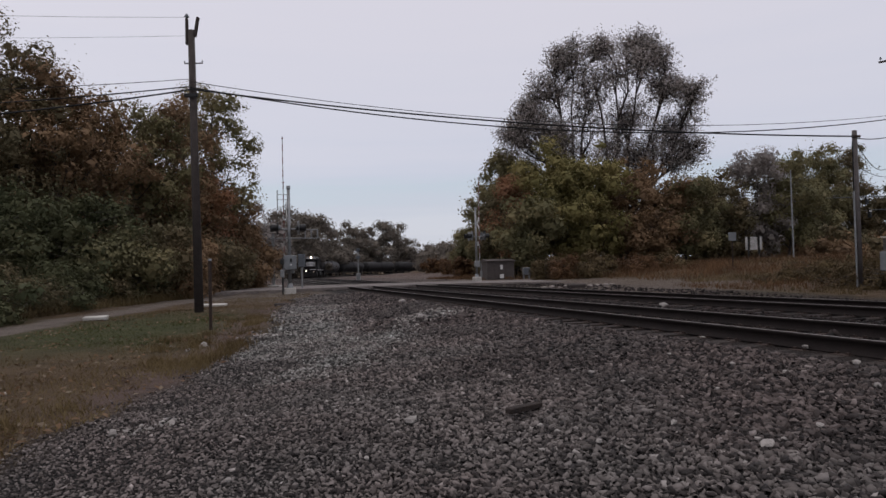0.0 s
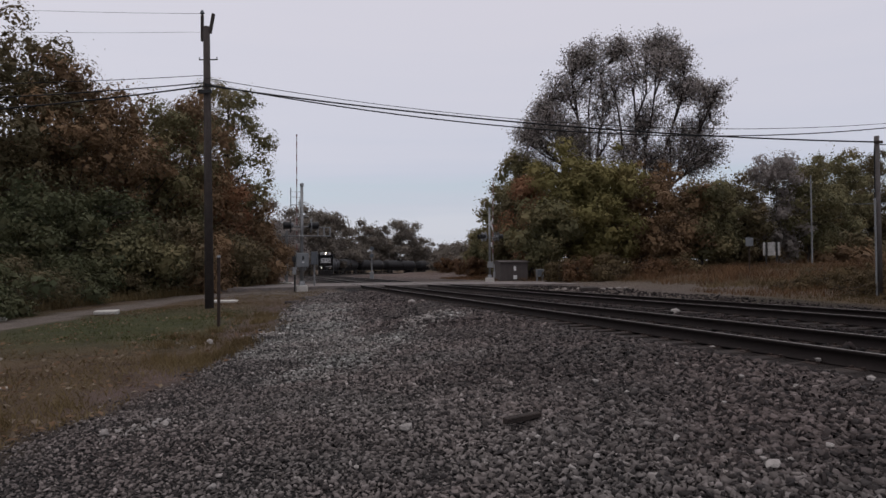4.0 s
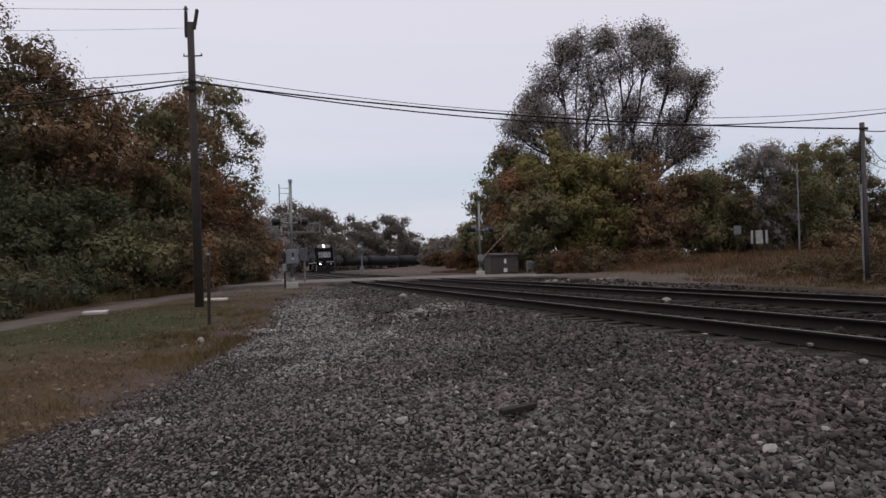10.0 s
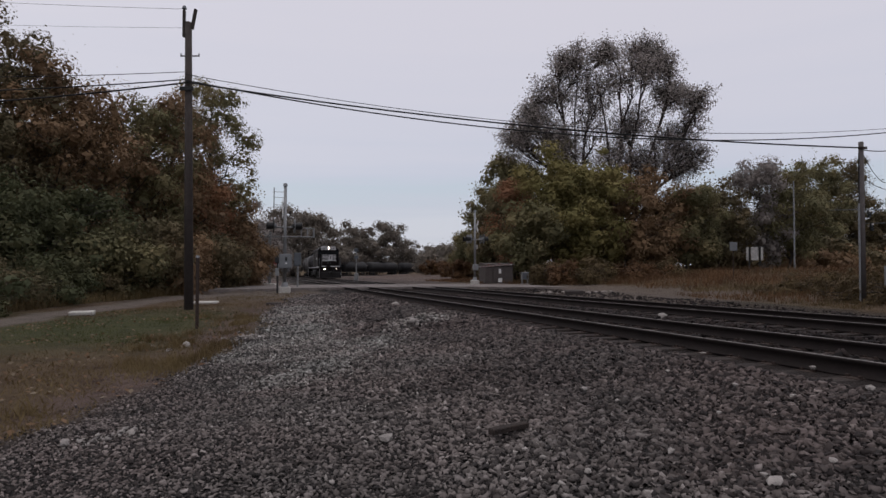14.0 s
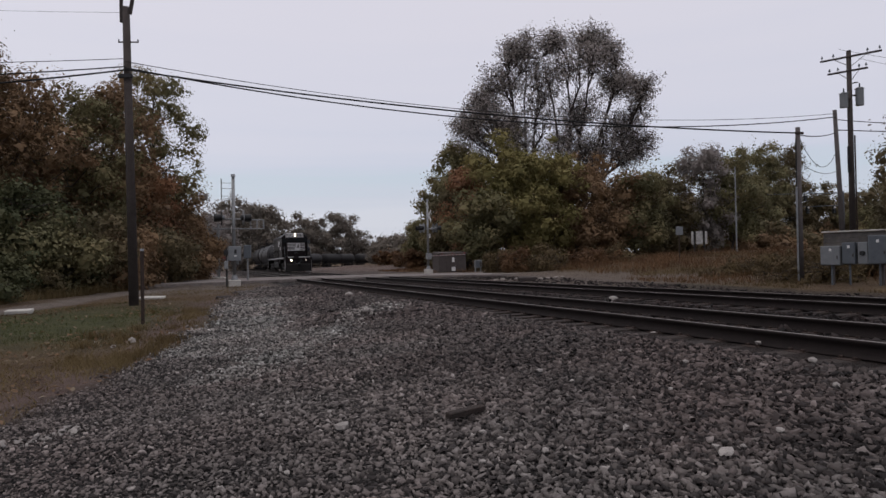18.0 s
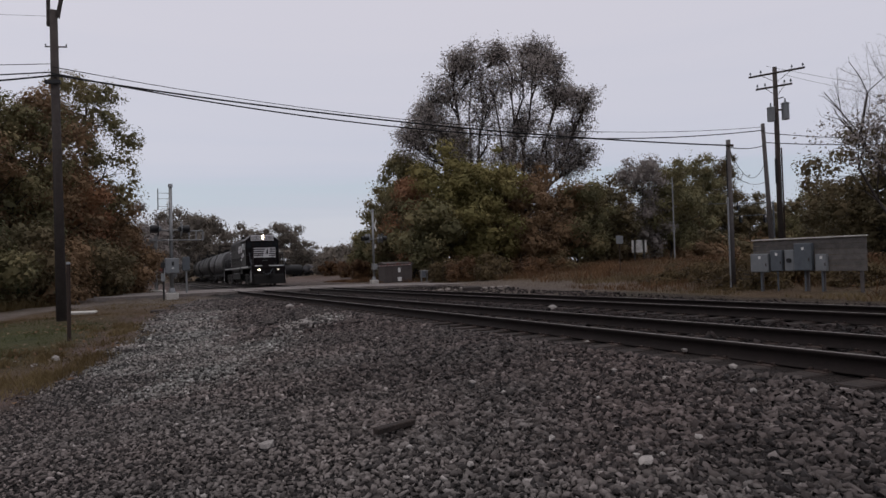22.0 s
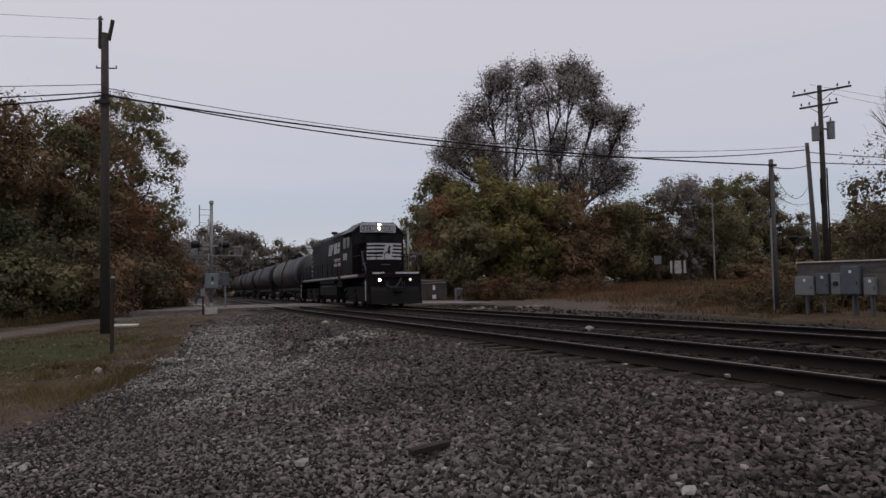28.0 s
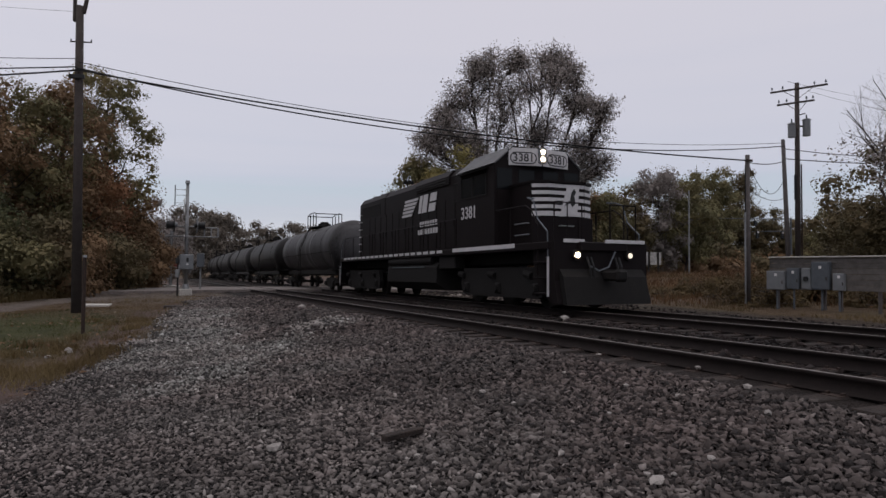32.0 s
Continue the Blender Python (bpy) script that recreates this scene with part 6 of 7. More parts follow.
def engine():
    root = thing("locomotive", pose(0, 0, 0), "black six-axle diesel locomotive with white markings and lit headlights", "locomotive")
    # frame and walkway
    bm = B()
    box(bm, (0, 0, 1.64), (19.5, 3.0, 0.20), bev=0.02)
    uf = part("underframe", bm, M_LOCO, root)
    for side in (-1, 1):
        n = 21
        for i in range(n):
            bm = B()
            if i < n - 1:
                box(bm, (-8.75 + i * 0.62, side * 1.503, 1.68), (0.44, 0.012, 0.10))
            else:
                box(bm, (6.1, side * 1.503, 1.69), (4.0, 0.012, 0.12))
            part("sill_stripe", bm, M_LWHITE, uf)
    # long hood with doors, grilles and roof gear
    bm = B()
    prism(bm, ((-0.90, 1.74), (-0.90, 4.36), (-0.72, 4.60), (0.72, 4.60), (0.90, 4.36), (0.90, 1.74)), 0, -8.2, 4.5)
    lh = part("long_hood", bm, M_LOCO, root)
    bm = B()
    prism(bm, ((-0.915, 3.55), (-0.915, 4.38), (-0.74, 4.615), (0.74, 4.615), (0.915, 4.38), (0.915, 3.55)), 0, -8.0, -4.4)
    part("radiator_section", bm, M_LOCO, lh)
    bm = B()
    prism(bm, ((-0.96, 4.12), (-0.96, 4.40), (-0.78, 4.63), (0.78, 4.63), (0.96, 4.40), (0.96, 4.12)), 0, -0.6, 2.6)
    part("dynamic_brake_blister", bm, M_LOCO, lh)
    bm = B()
    box(bm, (-1.8, 0, 4.645), (12.6, 1.2, 0.03), bev=0.01)
    part("roof_skin", bm, M_LOCO_ROOF, lh)
    for x, r in ((-7.2, 0.55), (-6.0, 0.55), (-4.9, 0.5), (0.2, 0.5), (1.6, 0.5)):
        bm = B()
        rod(bm, (x, 0, 4.62), (x, 0, 4.74), r, r * 0.95, 22)
        fan = part("roof_fan", bm, M_LOCO_ROOF, lh)
        bm = B()
        for k in range(4):
            box(bm, (x, 0, 4.75), (r * 1.9, 0.03, 0.02), pose(0, 0, 0, 0, 0, 45 * k))
        part("fan_guard", bm, M_UNDER, fan)
    bm = B()
    box(bm, (-2.4, 0, 4.70), (0.9, 0.5, 0.2), bev=0.04)
    part("exhaust_stack", bm, M_UNDER, lh)
    bm = B()
    rod(bm, (-3.3, -0.25, 4.60), (-3.3, -0.25, 4.90), 0.03, 0.03, 8)
    for k, l in ((-0.14, 0.36), (0.0, 0.46), (0.14, 0.32)):
        rod(bm, (-3.3 - l / 2, -0.25 + k, 4.95), (-3.3 + l / 2, -0.25 + k, 4.95), 0.03, 0.10, 12)
    part("air_horn", bm, M_UNDER, lh)
    for side in (-1, 1):
        for i in range(14):
            bm = B()
            w = 0.62
            box(bm, (-6.9 + i * 0.8, side * 0.905, 2.72), (w, 0.022, 1.72), bev=0.006)
            hd = part("hood_door", bm, M_LOCO, lh)
            bm = B()
            box(bm, (-6.9 + i * 0.8 + 0.24, side * 0.925, 2.7), (0.03, 0.02, 0.2))
            part("latch", bm, M_UNDER, hd)
        for x0, x1, z0, z1 in ((-7.7, -5.0, 3.65, 4.2), (2.9, 4.2, 3.4, 4.1), (-0.4, 2.4, 4.16, 4.36)):
            bm = B()
            y = side * (0.925 if x1 < -4 else 0.965 if x1 < 2.5 else 0.91)
            n = int((z1 - z0) / 0.07)
            for i in range(n):
                box(bm, ((x0 + x1) / 2, y, z0 + (i + 0.5) * (z1 - z0) / n), (x1 - x0, 0.03, 0.035), pose(0, 0, 0, 25 * side, 0, 0))
            part("grille", bm, M_UNDER, lh)
        # flank emblem: slanted bars and two block shapes, with two rows of small bars under it
        for i in range(5):
            bm = B()
            z = 3.90 - i * 0.145
            q = -side
            x0, x1 = -2.75 + 0.08 * (4 - i) + 0.5, -0.95 - 0.16 * i + 0.5
            prism(bm, ((x0 + 0.08, z - 0.05), (x1 + 0.0, z - 0.05), (x1 + 0.12, z + 0.05), (x0 + 0.14, z + 0.05)), 1, side * 0.918, side * 0.932)
            part("emblem_bar", bm, M_LWHITE, lh)
        for shape in (((-0.35, 3.3), (-0.08, 3.3), (0.12, 3.98), (-0.16, 3.98)), ((0.0, 3.3), (0.46, 3.3), (0.66, 3.98), (0.22, 3.98)),
                      ((0.66, 3.3), (1.28, 3.3), (1.38, 3.60), (0.75, 3.60)), ((0.80, 3.68), (1.42, 3.68), (1.50, 3.98), (0.90, 3.98))):
            bm = B()
            prism(bm, shape, 1, side * 0.918, side * 0.934)
            part("emblem_block", bm, M_LWHITE, lh)
        for row, z in ((7, 2.86), (8, 2.56)):
            for i in range(row):
                bm = B()
                box(bm, (-0.30 + i * 0.25 + (0.2 if row == 7 else 0.0), side * 0.924, z), (0.17, 0.012, 0.2))
                part("marking_bar", bm, M_LWHITE, lh)
        if side < 0:
            letters("3381", 0.54, side_m(5.28, side * 1.512, 2.82, side), M_LWHITE, root)
    for side in (-1, 1):
        for k in range(6):
            bm = B()
            tube(bm, [(-8.16, side * 0.90, 2.05 + k * 0.36), (-8.16, side * 0.97, 2.05 + k * 0.36), (-7.82, side * 0.97, 2.05 + k * 0.36), (-7.82, side * 0.90, 2.05 + k * 0.36)], 0.016)
            part("grab_iron", bm, M_LWHITE, lh, "white-painted grab iron")
    # cab
    bm = B()
    prism(bm, ((-1.5, 1.74), (-1.5, 4.12), (-0.88, 4.70), (0.88, 4.70), (1.5, 4.12), (1.5, 1.74)), 0, 4.5, 6.95)
    cb = part("cab", bm, M_LOCO, root)
    for side in (-1, 1):
        # paler sheet over the slope, standing in for reflected sky
        bm = B()
        prism(bm, ((side * 1.50, 4.150), (side * 1.56, 4.150), (side * 0.86, 4.735), (side * 0.86, 4.700)), 0, 4.45, 7.0)
        part("roof_slope", bm, M_LOCO_ROOF, cb)
        for x0, x1 in ((4.75, 5.55), (5.65, 6.45)):
            bm = B()
            box(bm, ((x0 + x1) / 2, side * 1.503, 3.62), (x1 - x0, 0.014, 0.62), bev=0.005)
            wd = part("side_window", bm, M_GLASS, cb)
            bm = B()
            for zz in (3.29, 3.95):
                box(bm, ((x0 + x1) / 2, side * 1.51, zz), (x1 - x0 + 0.08, 0.02, 0.05))
            for xx in (x0, x1):
                box(bm, (xx, side * 1.51, 3.62), (0.05, 0.02, 0.7))
            part("window_frame", bm, M_UNDER, wd)
        bm = B()
        box(bm, (5.6, side * 1.6, 4.06), (1.9, 0.22, 0.03), pose(0, 0, 0, -14 * side, 0, 0))
        part("sun_visor", bm, M_UNDER, cb)
        bm = B()
        box(bm, (6.96, side * 1.17, 3.72), (0.014, 0.5, 0.62), bev=0.005)
        part("windscreen", bm, M_GLASS, cb)
        bm = B()
        box(bm, (6.962, side * 0.42, 3.80), (0.014, 0.55, 0.42), bev=0.005)
        part("windscreen", bm, M_GLASS, cb)
        bm = B()
        box(bm, (6.965, side * 1.17, 2.6), (0.02, 0.5, 1.55), bev=0.005)
        part("cab_door", bm, M_LOCO, cb)
    bm = B()
    prism(bm, ((6.95, -1.06), (6.96, -1.06), (7.16, 0.0), (6.96, 1.06), (6.95, 1.06)), 2, 4.12, 4.66)
    part("number_housing", bm, M_LOCO, cb)
    for side in (-1, 1):
        turn = side * 10.7
        face = pose(7.06, side * 0.53, 4.39, 0, 0, turn)
        bm = B()
        box(bm, (0, 0, 0), (0.014, 1.04, 0.52), bev=0.004)
        nb = part("number_board", bm, M_LWHITE, cb, "white number board with black digits")
        nb.matrix_basis = face @ pose(0.012, 0, 0)
        for nm, w, h, out, mt in (("number_frame", 0.84, 0.36, 0.010, M_BLACK), ("number_plate_face", 0.77, 0.29, 0.015, M_LWHITE)):
            bm = B()
            o = h / 2
            arc = [(w / 2 - o + o * math.cos(q * 0.3927 - 1.5708), o * math.sin(q * 0.3927 - 1.5708)) for q in range(9)]
            prism(bm, arc + [(-u, -v) for u, v in arc], 0, out - 0.004, out + 0.004)
            fr = part(nm, bm, mt, nb)
            fr.matrix_basis = pose(0, side * 0.06, -0.04)
        letters("3381", 0.34, pose(0.021, side * 0.06, -0.04, 90, 0, 90), M_BLACK, nb)
    bm = B()
    box(bm, (7.17, 0, 4.44), (0.07, 0.28, 0.50), bev=0.05)
    hh = part("headlight_casing", bm, M_GREYLT, cb)
    for z in (4.33, 4.55):
        bm = B()
        rod(bm, (7.20, 0, z), (7.23, 0, z), 0.072, 0.062, 18)
        part("headlight", bm, M_LIGHT, hh, "lit round headlight")
    bm = B()
    rod(bm, (5.4, 0.3, 4.70), (5.4, 0.3, 4.86), 0.14, 0.1, 14)
    part("roof_beacon", bm, M_UNDER, cb)
    # short hood with its striped face
    bm = B()
    prism(bm, ((6.95, -0.98), (8.15, -0.98), (8.40, -0.60), (8.40, 0.60), (8.15, 0.98), (6.95, 0.98)), 2, 1.74, 3.46)
    nose = part("short_hood", bm, M_LOCO, root)
    bm = B()
    prism(bm, ((6.9, -1.02), (8.18, -1.02), (8.46, -0.62), (8.46, 0.62), (8.18, 1.02), (6.9, 1.02)), 2, 3.46, 3.52)
    part("hood_lip", bm, M_LOCO, nose)
    for i in range(5):
        z = 3.38 - i * 0.195
        bm = B()
        box(bm, (8.408, -0.02, z), (0.012, 1.20, 0.10 if i < 4 else 0.13))
        part("face_stripe", bm, M_LWHITE, nose)
        for side in (-1, 1):
            bm = B()
            a = math.atan2(0.38, 0.25)
            cxx, cyy = 8.275, side * 0.79
            box(bm, (cxx + 0.008, cyy + 0.006 * side, z), (0.012, 0.46, 0.10 if i < 4 else 0.13), pose(0, 0, 0, 0, 0, side * math.degrees(math.pi / 2 - a)))
            part("face_stripe", bm, M_LWHITE, nose)
    bm = B()
    prism(bm, ((-0.24, 2.52), (0.34, 2.56), (0.42, 3.43), (0.02, 3.43)), 0, 8.414, 8.424)
    em = part("face_emblem", bm, M_LWHITE, nose)
    bm = B()
    prism(bm, ((-0.10, 2.80), (0.0, 2.94), (0.10, 2.98), (0.14, 3.20), (0.24, 3.32), (0.30, 3.22), (0.24, 3.12), (0.28, 2.90), (0.18, 2.80), (0.10, 2.90), (0.0, 2.86)), 0, 8.426, 8.434)
    part("emblem_mark", bm, M_BLACK, em)
    bm = B()
    prism(bm, ((-0.36, 2.96), (-0.14, 2.96), (-0.14, 2.88), (-0.36, 2.86)), 0, 8.426, 8.434)
    part("emblem_mark", bm, M_BLACK, em)
    bm = B()
    box(bm, (8.42, 0.62, 2.15), (0.02, 0.5, 0.68), bev=0.01)
    part("nose_door", bm, M_LOCO, nose)
    for side in (-1, 1):
        for z in (2.02, 2.34):
            bm = B()
            tube(bm, [(7.35, side * 0.97, z), (7.35, side * 1.05, z), (8.0, side * 1.05, z), (8.0, side * 0.97, z)], 0.018)
            part("grab_iron", bm, M_GREYLT, nose)
    bm = B()
    tube(bm, [(8.40, -0.25, 2.26), (8.47, -0.25, 2.26), (8.47, 0.2, 2.26), (8.40, 0.2, 2.26)], 0.018)
    part("grab_iron", bm, M_GREYLT, nose)
    # pilot, steps and coupler
    bm = B()
    prism(bm, ((9.6, 1.74), (9.95, 1.74), (9.95, 0.75), (10.12, 0.18), (9.95, 0.14), (9.6, 0.30)), 1, -1.46, 1.46)
    pl = part("pilot", bm, M_LOCO, root)
    for side in (-1, 1):
        bm = B()
        prism(bm, ((8.75, 1.56), (9.6, 1.56), (9.6, 0.35), (9.2, 0.35), (8.9, 0.9)), 1, side * 1.30, side * 1.34)
        part("step_well", bm, M_LOCO, pl)
        bm = B()
        box(bm, (3.4, side * 1.2, 1.32), (1.3, 0.4, 0.45), bev=0.03)
        part("battery_box", bm, M_UNDER, uf)
    bm = B()
    box(bm, (0, 0, 1.38), (18.4, 1.5, 0.34), bev=0.03)
    part("centre_sill", bm, M_UNDER, root)
    bm = B()
    prism(bm, ((9.95, 0.14), (10.28, 0.16), (10.12, 0.85), (9.95, 1.05)), 1, -1.3, 1.3)
    part("snow_plough", bm, M_UNDER, pl)
    bm = B()
    box(bm, (9.96, 0, 1.62), (0.2, 1.5, 0.24), bev=0.03)
    part("anticlimber", bm, M_LOCO, pl)
    for y0, y1 in ((-1.18, -0.55), (0.02, 1.30)):
        bm = B()
        box(bm, (10.065 if abs(y0 + y1) < 1.6 else 9.965, (y0 + y1) / 2, 1.76), (0.02, y1 - y0, 0.09))
        part("deck_stripe", bm, M_LWHITE, pl)
    bm = B()
    box(bm, (10.3, 0, 0.88), (0.7, 0.22, 0.26), bev=0.05)
    box(bm, (10.62, 0.06, 0.88), (0.22, 0.34, 0.32), bev=0.07)
    part("coupler", bm, M_UNDER, pl)
    for y, mt in ((-0.83, M_DITCH), (0.83, M_DITCH_DIM)):
        bm = B()
        rod(bm, (9.95, y, 1.40), (10.06, y, 1.40), 0.13, 0.13, 18)
        dl = part("ditch_light", bm, M_UNDER, pl)
        bm = B()
        rod(bm, (10.06, y, 1.40), (10.085, y, 1.40), 0.072, 0.06, 18)
        part("lens", bm, mt, dl)
    for y in (-0.5, -0.38, 0.38, 0.5):
        bm = B()
        tube(bm, [(10.0, y, 1.35), (10.12, y, 1.1), (10.1, y * 0.9, 0.75)], 0.028, 6)
        part("air_hose", bm, M_CABLE, pl)
    bm = B()
    tube(bm, [(10.0, -0.45, 1.15), (10.1, -0.2, 1.0), (10.1, 0.1, 1.1), (10.05, 0.35, 1.5)], 0.022, 6)
    part("uncoupling_lever", bm, M_GREYBOX, pl)
    for side in (-1, 1):
        for end in (1, -1):
            for k in range(3):
                bm = B()
                box(bm, (end * 9.45, side * 1.42, 0.42 + k * 0.40), (0.55, 0.28, 0.04), bev=0.006)
                part("step", bm, M_LOCO, pl if end > 0 else uf)
            bm = B()
            box(bm, (end * 9.74, side * 1.5, 0.85), (0.03, 0.05, 1.0))
            part("step_edge", bm, M_LWHITE, pl if end > 0 else uf)
        y = side * 1.46
        posts = [((x, y, 1.74), (x, y, 2.72)) for x in (-9.0, -7.5, -6.0, -4.5, -3.0, -1.5, 0.0, 1.5, 3.0, 4.3)]
        hand_rail(root, [(-9.0, y, 2.72), (4.3, y, 2.72)], posts)
        hand_rail(root, [(9.7, y, 0.95), (9.66, y, 2.0), (9.2, y, 2.35), (9.0, y, 2.85), (8.7, y, 2.95), (8.62, side * 1.2, 2.95)], [], M_GREYBOX, 0.020)
        hand_rail(root, [(9.2, y, 0.9), (9.2, y, 2.2), (8.9, y, 2.6), (8.6, y, 2.75), (7.0, y, 2.75)], [((7.8, y, 1.74), (7.8, y, 2.75))], M_LOCO, 0.02)
        hand_rail(root, [(-9.7, y, 0.95), (-9.66, y, 2.1), (-9.3, y, 2.55), (-9.0, y, 2.72)], [], M_GREYBOX, 0.020)
    hand_rail(root, [(9.72, -1.3, 2.75), (9.72, -0.45, 2.75)], [((9.72, yy, 1.74), (9.72, yy, 2.75)) for yy in (-1.3, -0.9, -0.45)])
    hand_rail(root, [(9.72, 0.45, 2.75), (9.72, 1.3, 2.75)], [((9.72, yy, 1.74), (9.72, yy, 2.75)) for yy in (0.45, 0.9, 1.3)])
    # tank, air reservoirs, bogies
    bm = B()
    prism(bm, ((-1.3, 1.35), (-1.42, 1.15), (-1.42, 0.62), (-1.0, 0.34), (1.0, 0.34), (1.42, 0.62), (1.42, 1.15), (1.3, 1.35)), 0, -2.5, 2.6)
    ft = part("fuel_tank", bm, M_UNDER, root)
    for side in (-1, 1):
        bm = B()
        rod(bm, (-2.3, side * 1.33, 1.42), (2.2, side * 1.33, 1.42), 0.15, 0.15, 14)
        part("air_reservoir", bm, M_UNDER, ft)
        bm = B()
        box(bm, (-0.2, side * 1.43, 1.18), (3.4, 0.02, 0.035))
        part("trim_line", bm, M_GREYBOX, ft)
    for cx in (6.65, -6.65):
        bogie(root, cx, (cx - 2.05, cx, cx + 2.05), 0.51, True)
    bm = B()
    box(bm, (-9.85, 0, 0.95), (0.25, 2.9, 1.3), bev=0.03)
    part("rear_pilot", bm, M_LOCO, root)
    bm = B()
    box(bm, (-10.2, 0, 0.88), (0.7, 0.24, 0.28), bev=0.05)
    part("coupler", bm, M_STEEL, root)
    return root


def tank_car(material, label, bands):
    root = thing("tank_car", pose(0, 0, 0), label, "tank car", "tank cars of the train")
    R_, n = 1.48, 40
    prof = [(-8.25, 0.0), (-8.22, 0.5), (-8.08, 0.95), (-7.85, 1.25), (-7.55, 1.42), (-7.25, 1.475), (-6.9, R_), (-3.5, R_), (0, R_), (3.5, R_), (6.9, R_), (7.25, 1.475), (7.55, 1.42), (7.85, 1.25), (8.08, 0.95), (8.22, 0.5), (8.25, 0.0)]
    ang = np.arange(n) * 2 * np.pi / n
    v = np.array([[(x, max(r, 0.01) * math.cos(a), 2.52 + max(r, 0.01) * math.sin(a)) for a in ang] for x, r in prof]).reshape(-1, 3)
    f = np.array([(i * n + j, i * n + (j + 1) % n, (i + 1) * n + (j + 1) % n, (i + 1) * n + j) for i in range(len(prof) - 1) for j in range(n)])
    tk = mesh_np("tank", v, f, material, root, True)
    for x in bands:
        ring = np.array([[(x + o, rr * math.cos(a), 2.52 + rr * math.sin(a)) for a in ang] for o, rr in ((-0.05, R_ + 0.002), (-0.045, R_ + 0.016), (0.045, R_ + 0.016), (0.05, R_ + 0.002))]).reshape(-1, 3)
        mesh_np("weld_band", ring, np.array([(i * n + j, i * n + (j + 1) % n, (i + 1) * n + (j + 1) % n, (i + 1) * n + j) for i in range(3) for j in range(n)]), material, root)
    bm = B()
    box(bm, (0, 0, 1.02), (17.4, 0.5, 0.34), bev=0.03)
    part("centre_sill", bm, M_UNDER, root)
    for side in (-1, 1):
        for xx in (-7.0, 7.0):
            bm = B()
            box(bm, (xx, side * 0.9, 1.25), (1.5, 0.7, 0.06))
            part("end_platform", bm, M_UNDER, root)
        # beam added along each side to keep light out from under the tank
        bm = B()
        box(bm, (0, side * 1.0, 1.06), (14.6, 0.08, 0.26), bev=0.01)
        part("light_block_beam", bm, M_UNDER, root)
        bm = B()
        for xx in (-0.25, 0.25):
            tube(bm, [(xx, side * 1.62, 0.8), (xx, side * 1.62, 2.6), (xx, side * 1.15, 3.7), (xx, side * 0.85, 4.05)], 0.025)
        for i in range(9):
            z = 1.0 + i * 0.3
            yy = 1.62 if z < 2.6 else 1.62 - (z - 2.6) * 0.43
            tube(bm, [(-0.25, side * yy, z), (0.25, side * yy, z)], 0.016)
        part("ladder", bm, M_UNDER, root)
        bm = B()
        tube(bm, [(-8.2, side * 1.4, 1.3), (-7.4, side * 1.45, 2.2), (7.4, side * 1.45, 2.2), (8.2, side * 1.4, 1.3)], 0.02)
        part("safety_rail", bm, M_UNDER, root)
    bm = B()
    rod(bm, (0, 0, 3.95), (0, 0, 4.28), 0.45, 0.42, 20)
    dm = part("manway", bm, M_TANK, root)
    bm = B()
    rod(bm, (0.0, 0, 4.28), (0.0, 0, 4.40), 0.3, 0.26, 16)
    rod(bm, (0.65, 0, 3.95), (0.65, 0, 4.35), 0.12, 0.1, 12)
    part("valve_cover", bm, M_UNDER, dm)
    bm = B()
    box(bm, (0, 0, 4.03), (2.6, 1.7, 0.04))
    part("dome_platform", bm, M_UNDER, root)
    bm = B()
    for yy in (-0.85, 0.85):
        for xx in (-1.25, -0.45, 0.45, 1.25):
            tube(bm, [(xx, yy, 4.0), (xx, yy, 4.85)], 0.03)
        tube(bm, [(-1.25, yy, 4.85), (-0.6, yy, 4.95), (0.6, yy, 4.95), (1.25, yy, 4.85)], 0.03)
    for xx in (-1.25, 1.25):
        tube(bm, [(xx, -0.85, 4.85), (xx, 0.85, 4.85)], 0.03)
    part("dome_railing", bm, M_UNDER, root)
    for cx in (6.1, -6.1):
        bogie(root, cx, (cx - 0.87, cx + 0.87), 0.42, False)
    for e in (-1, 1):
        bm = B()
        box(bm, (e * 8.85, 0, 0.9), (0.7, 0.22, 0.26), bev=0.04)
        part("coupler", bm, M_STEEL, root)
        bm = B()
        rod(bm, (e * 8.3, 0.7, 1.6), (e * 8.36, 0.7, 1.6), 0.26, 0.26, 16)
        part("hand_brake_wheel", bm, M_UNDER, root)
    return root


def streaked(material):
    """Pale runs down the flanks, from the dome outwards."""
    nd, ln = material.node_tree.nodes, material.node_tree.links
    b = nd["Principled BSDF"]
    base = b.inputs["Base Color"].links[0].from_socket
    co = nd.new("ShaderNodeTexCoord")
    mp = nd.new("ShaderNodeMapping")
    mp.inputs["Scale"].default_value = (1.1, 0.12, 0.12)
    ln.new(co.outputs["Object"], mp.inputs[0])
    n = nd.new("ShaderNodeTexNoise")
    n.inputs["Scale"].default_value, n.inputs["Detail"].default_value = 1.3, 4
    ln.new(mp.outputs[0], n.inputs["Vector"])
    r = nd.new("ShaderNodeMapRange")
    r.inputs[1].default_value, r.inputs[2].default_value = 0.5, 0.68
    ln.new(n.outputs["Fac"], r.inputs[0])
    mx = nd.new("ShaderNodeMix")
    mx.data_type = "RGBA"
    ln.new(r.outputs[0], mx.inputs[0])
    ln.new(base, mx.inputs[6])
    mx.inputs[7].default_value = (0.085, 0.083, 0.088, 1)
    ln.new(mx.outputs[2], b.inputs["Base Color"])


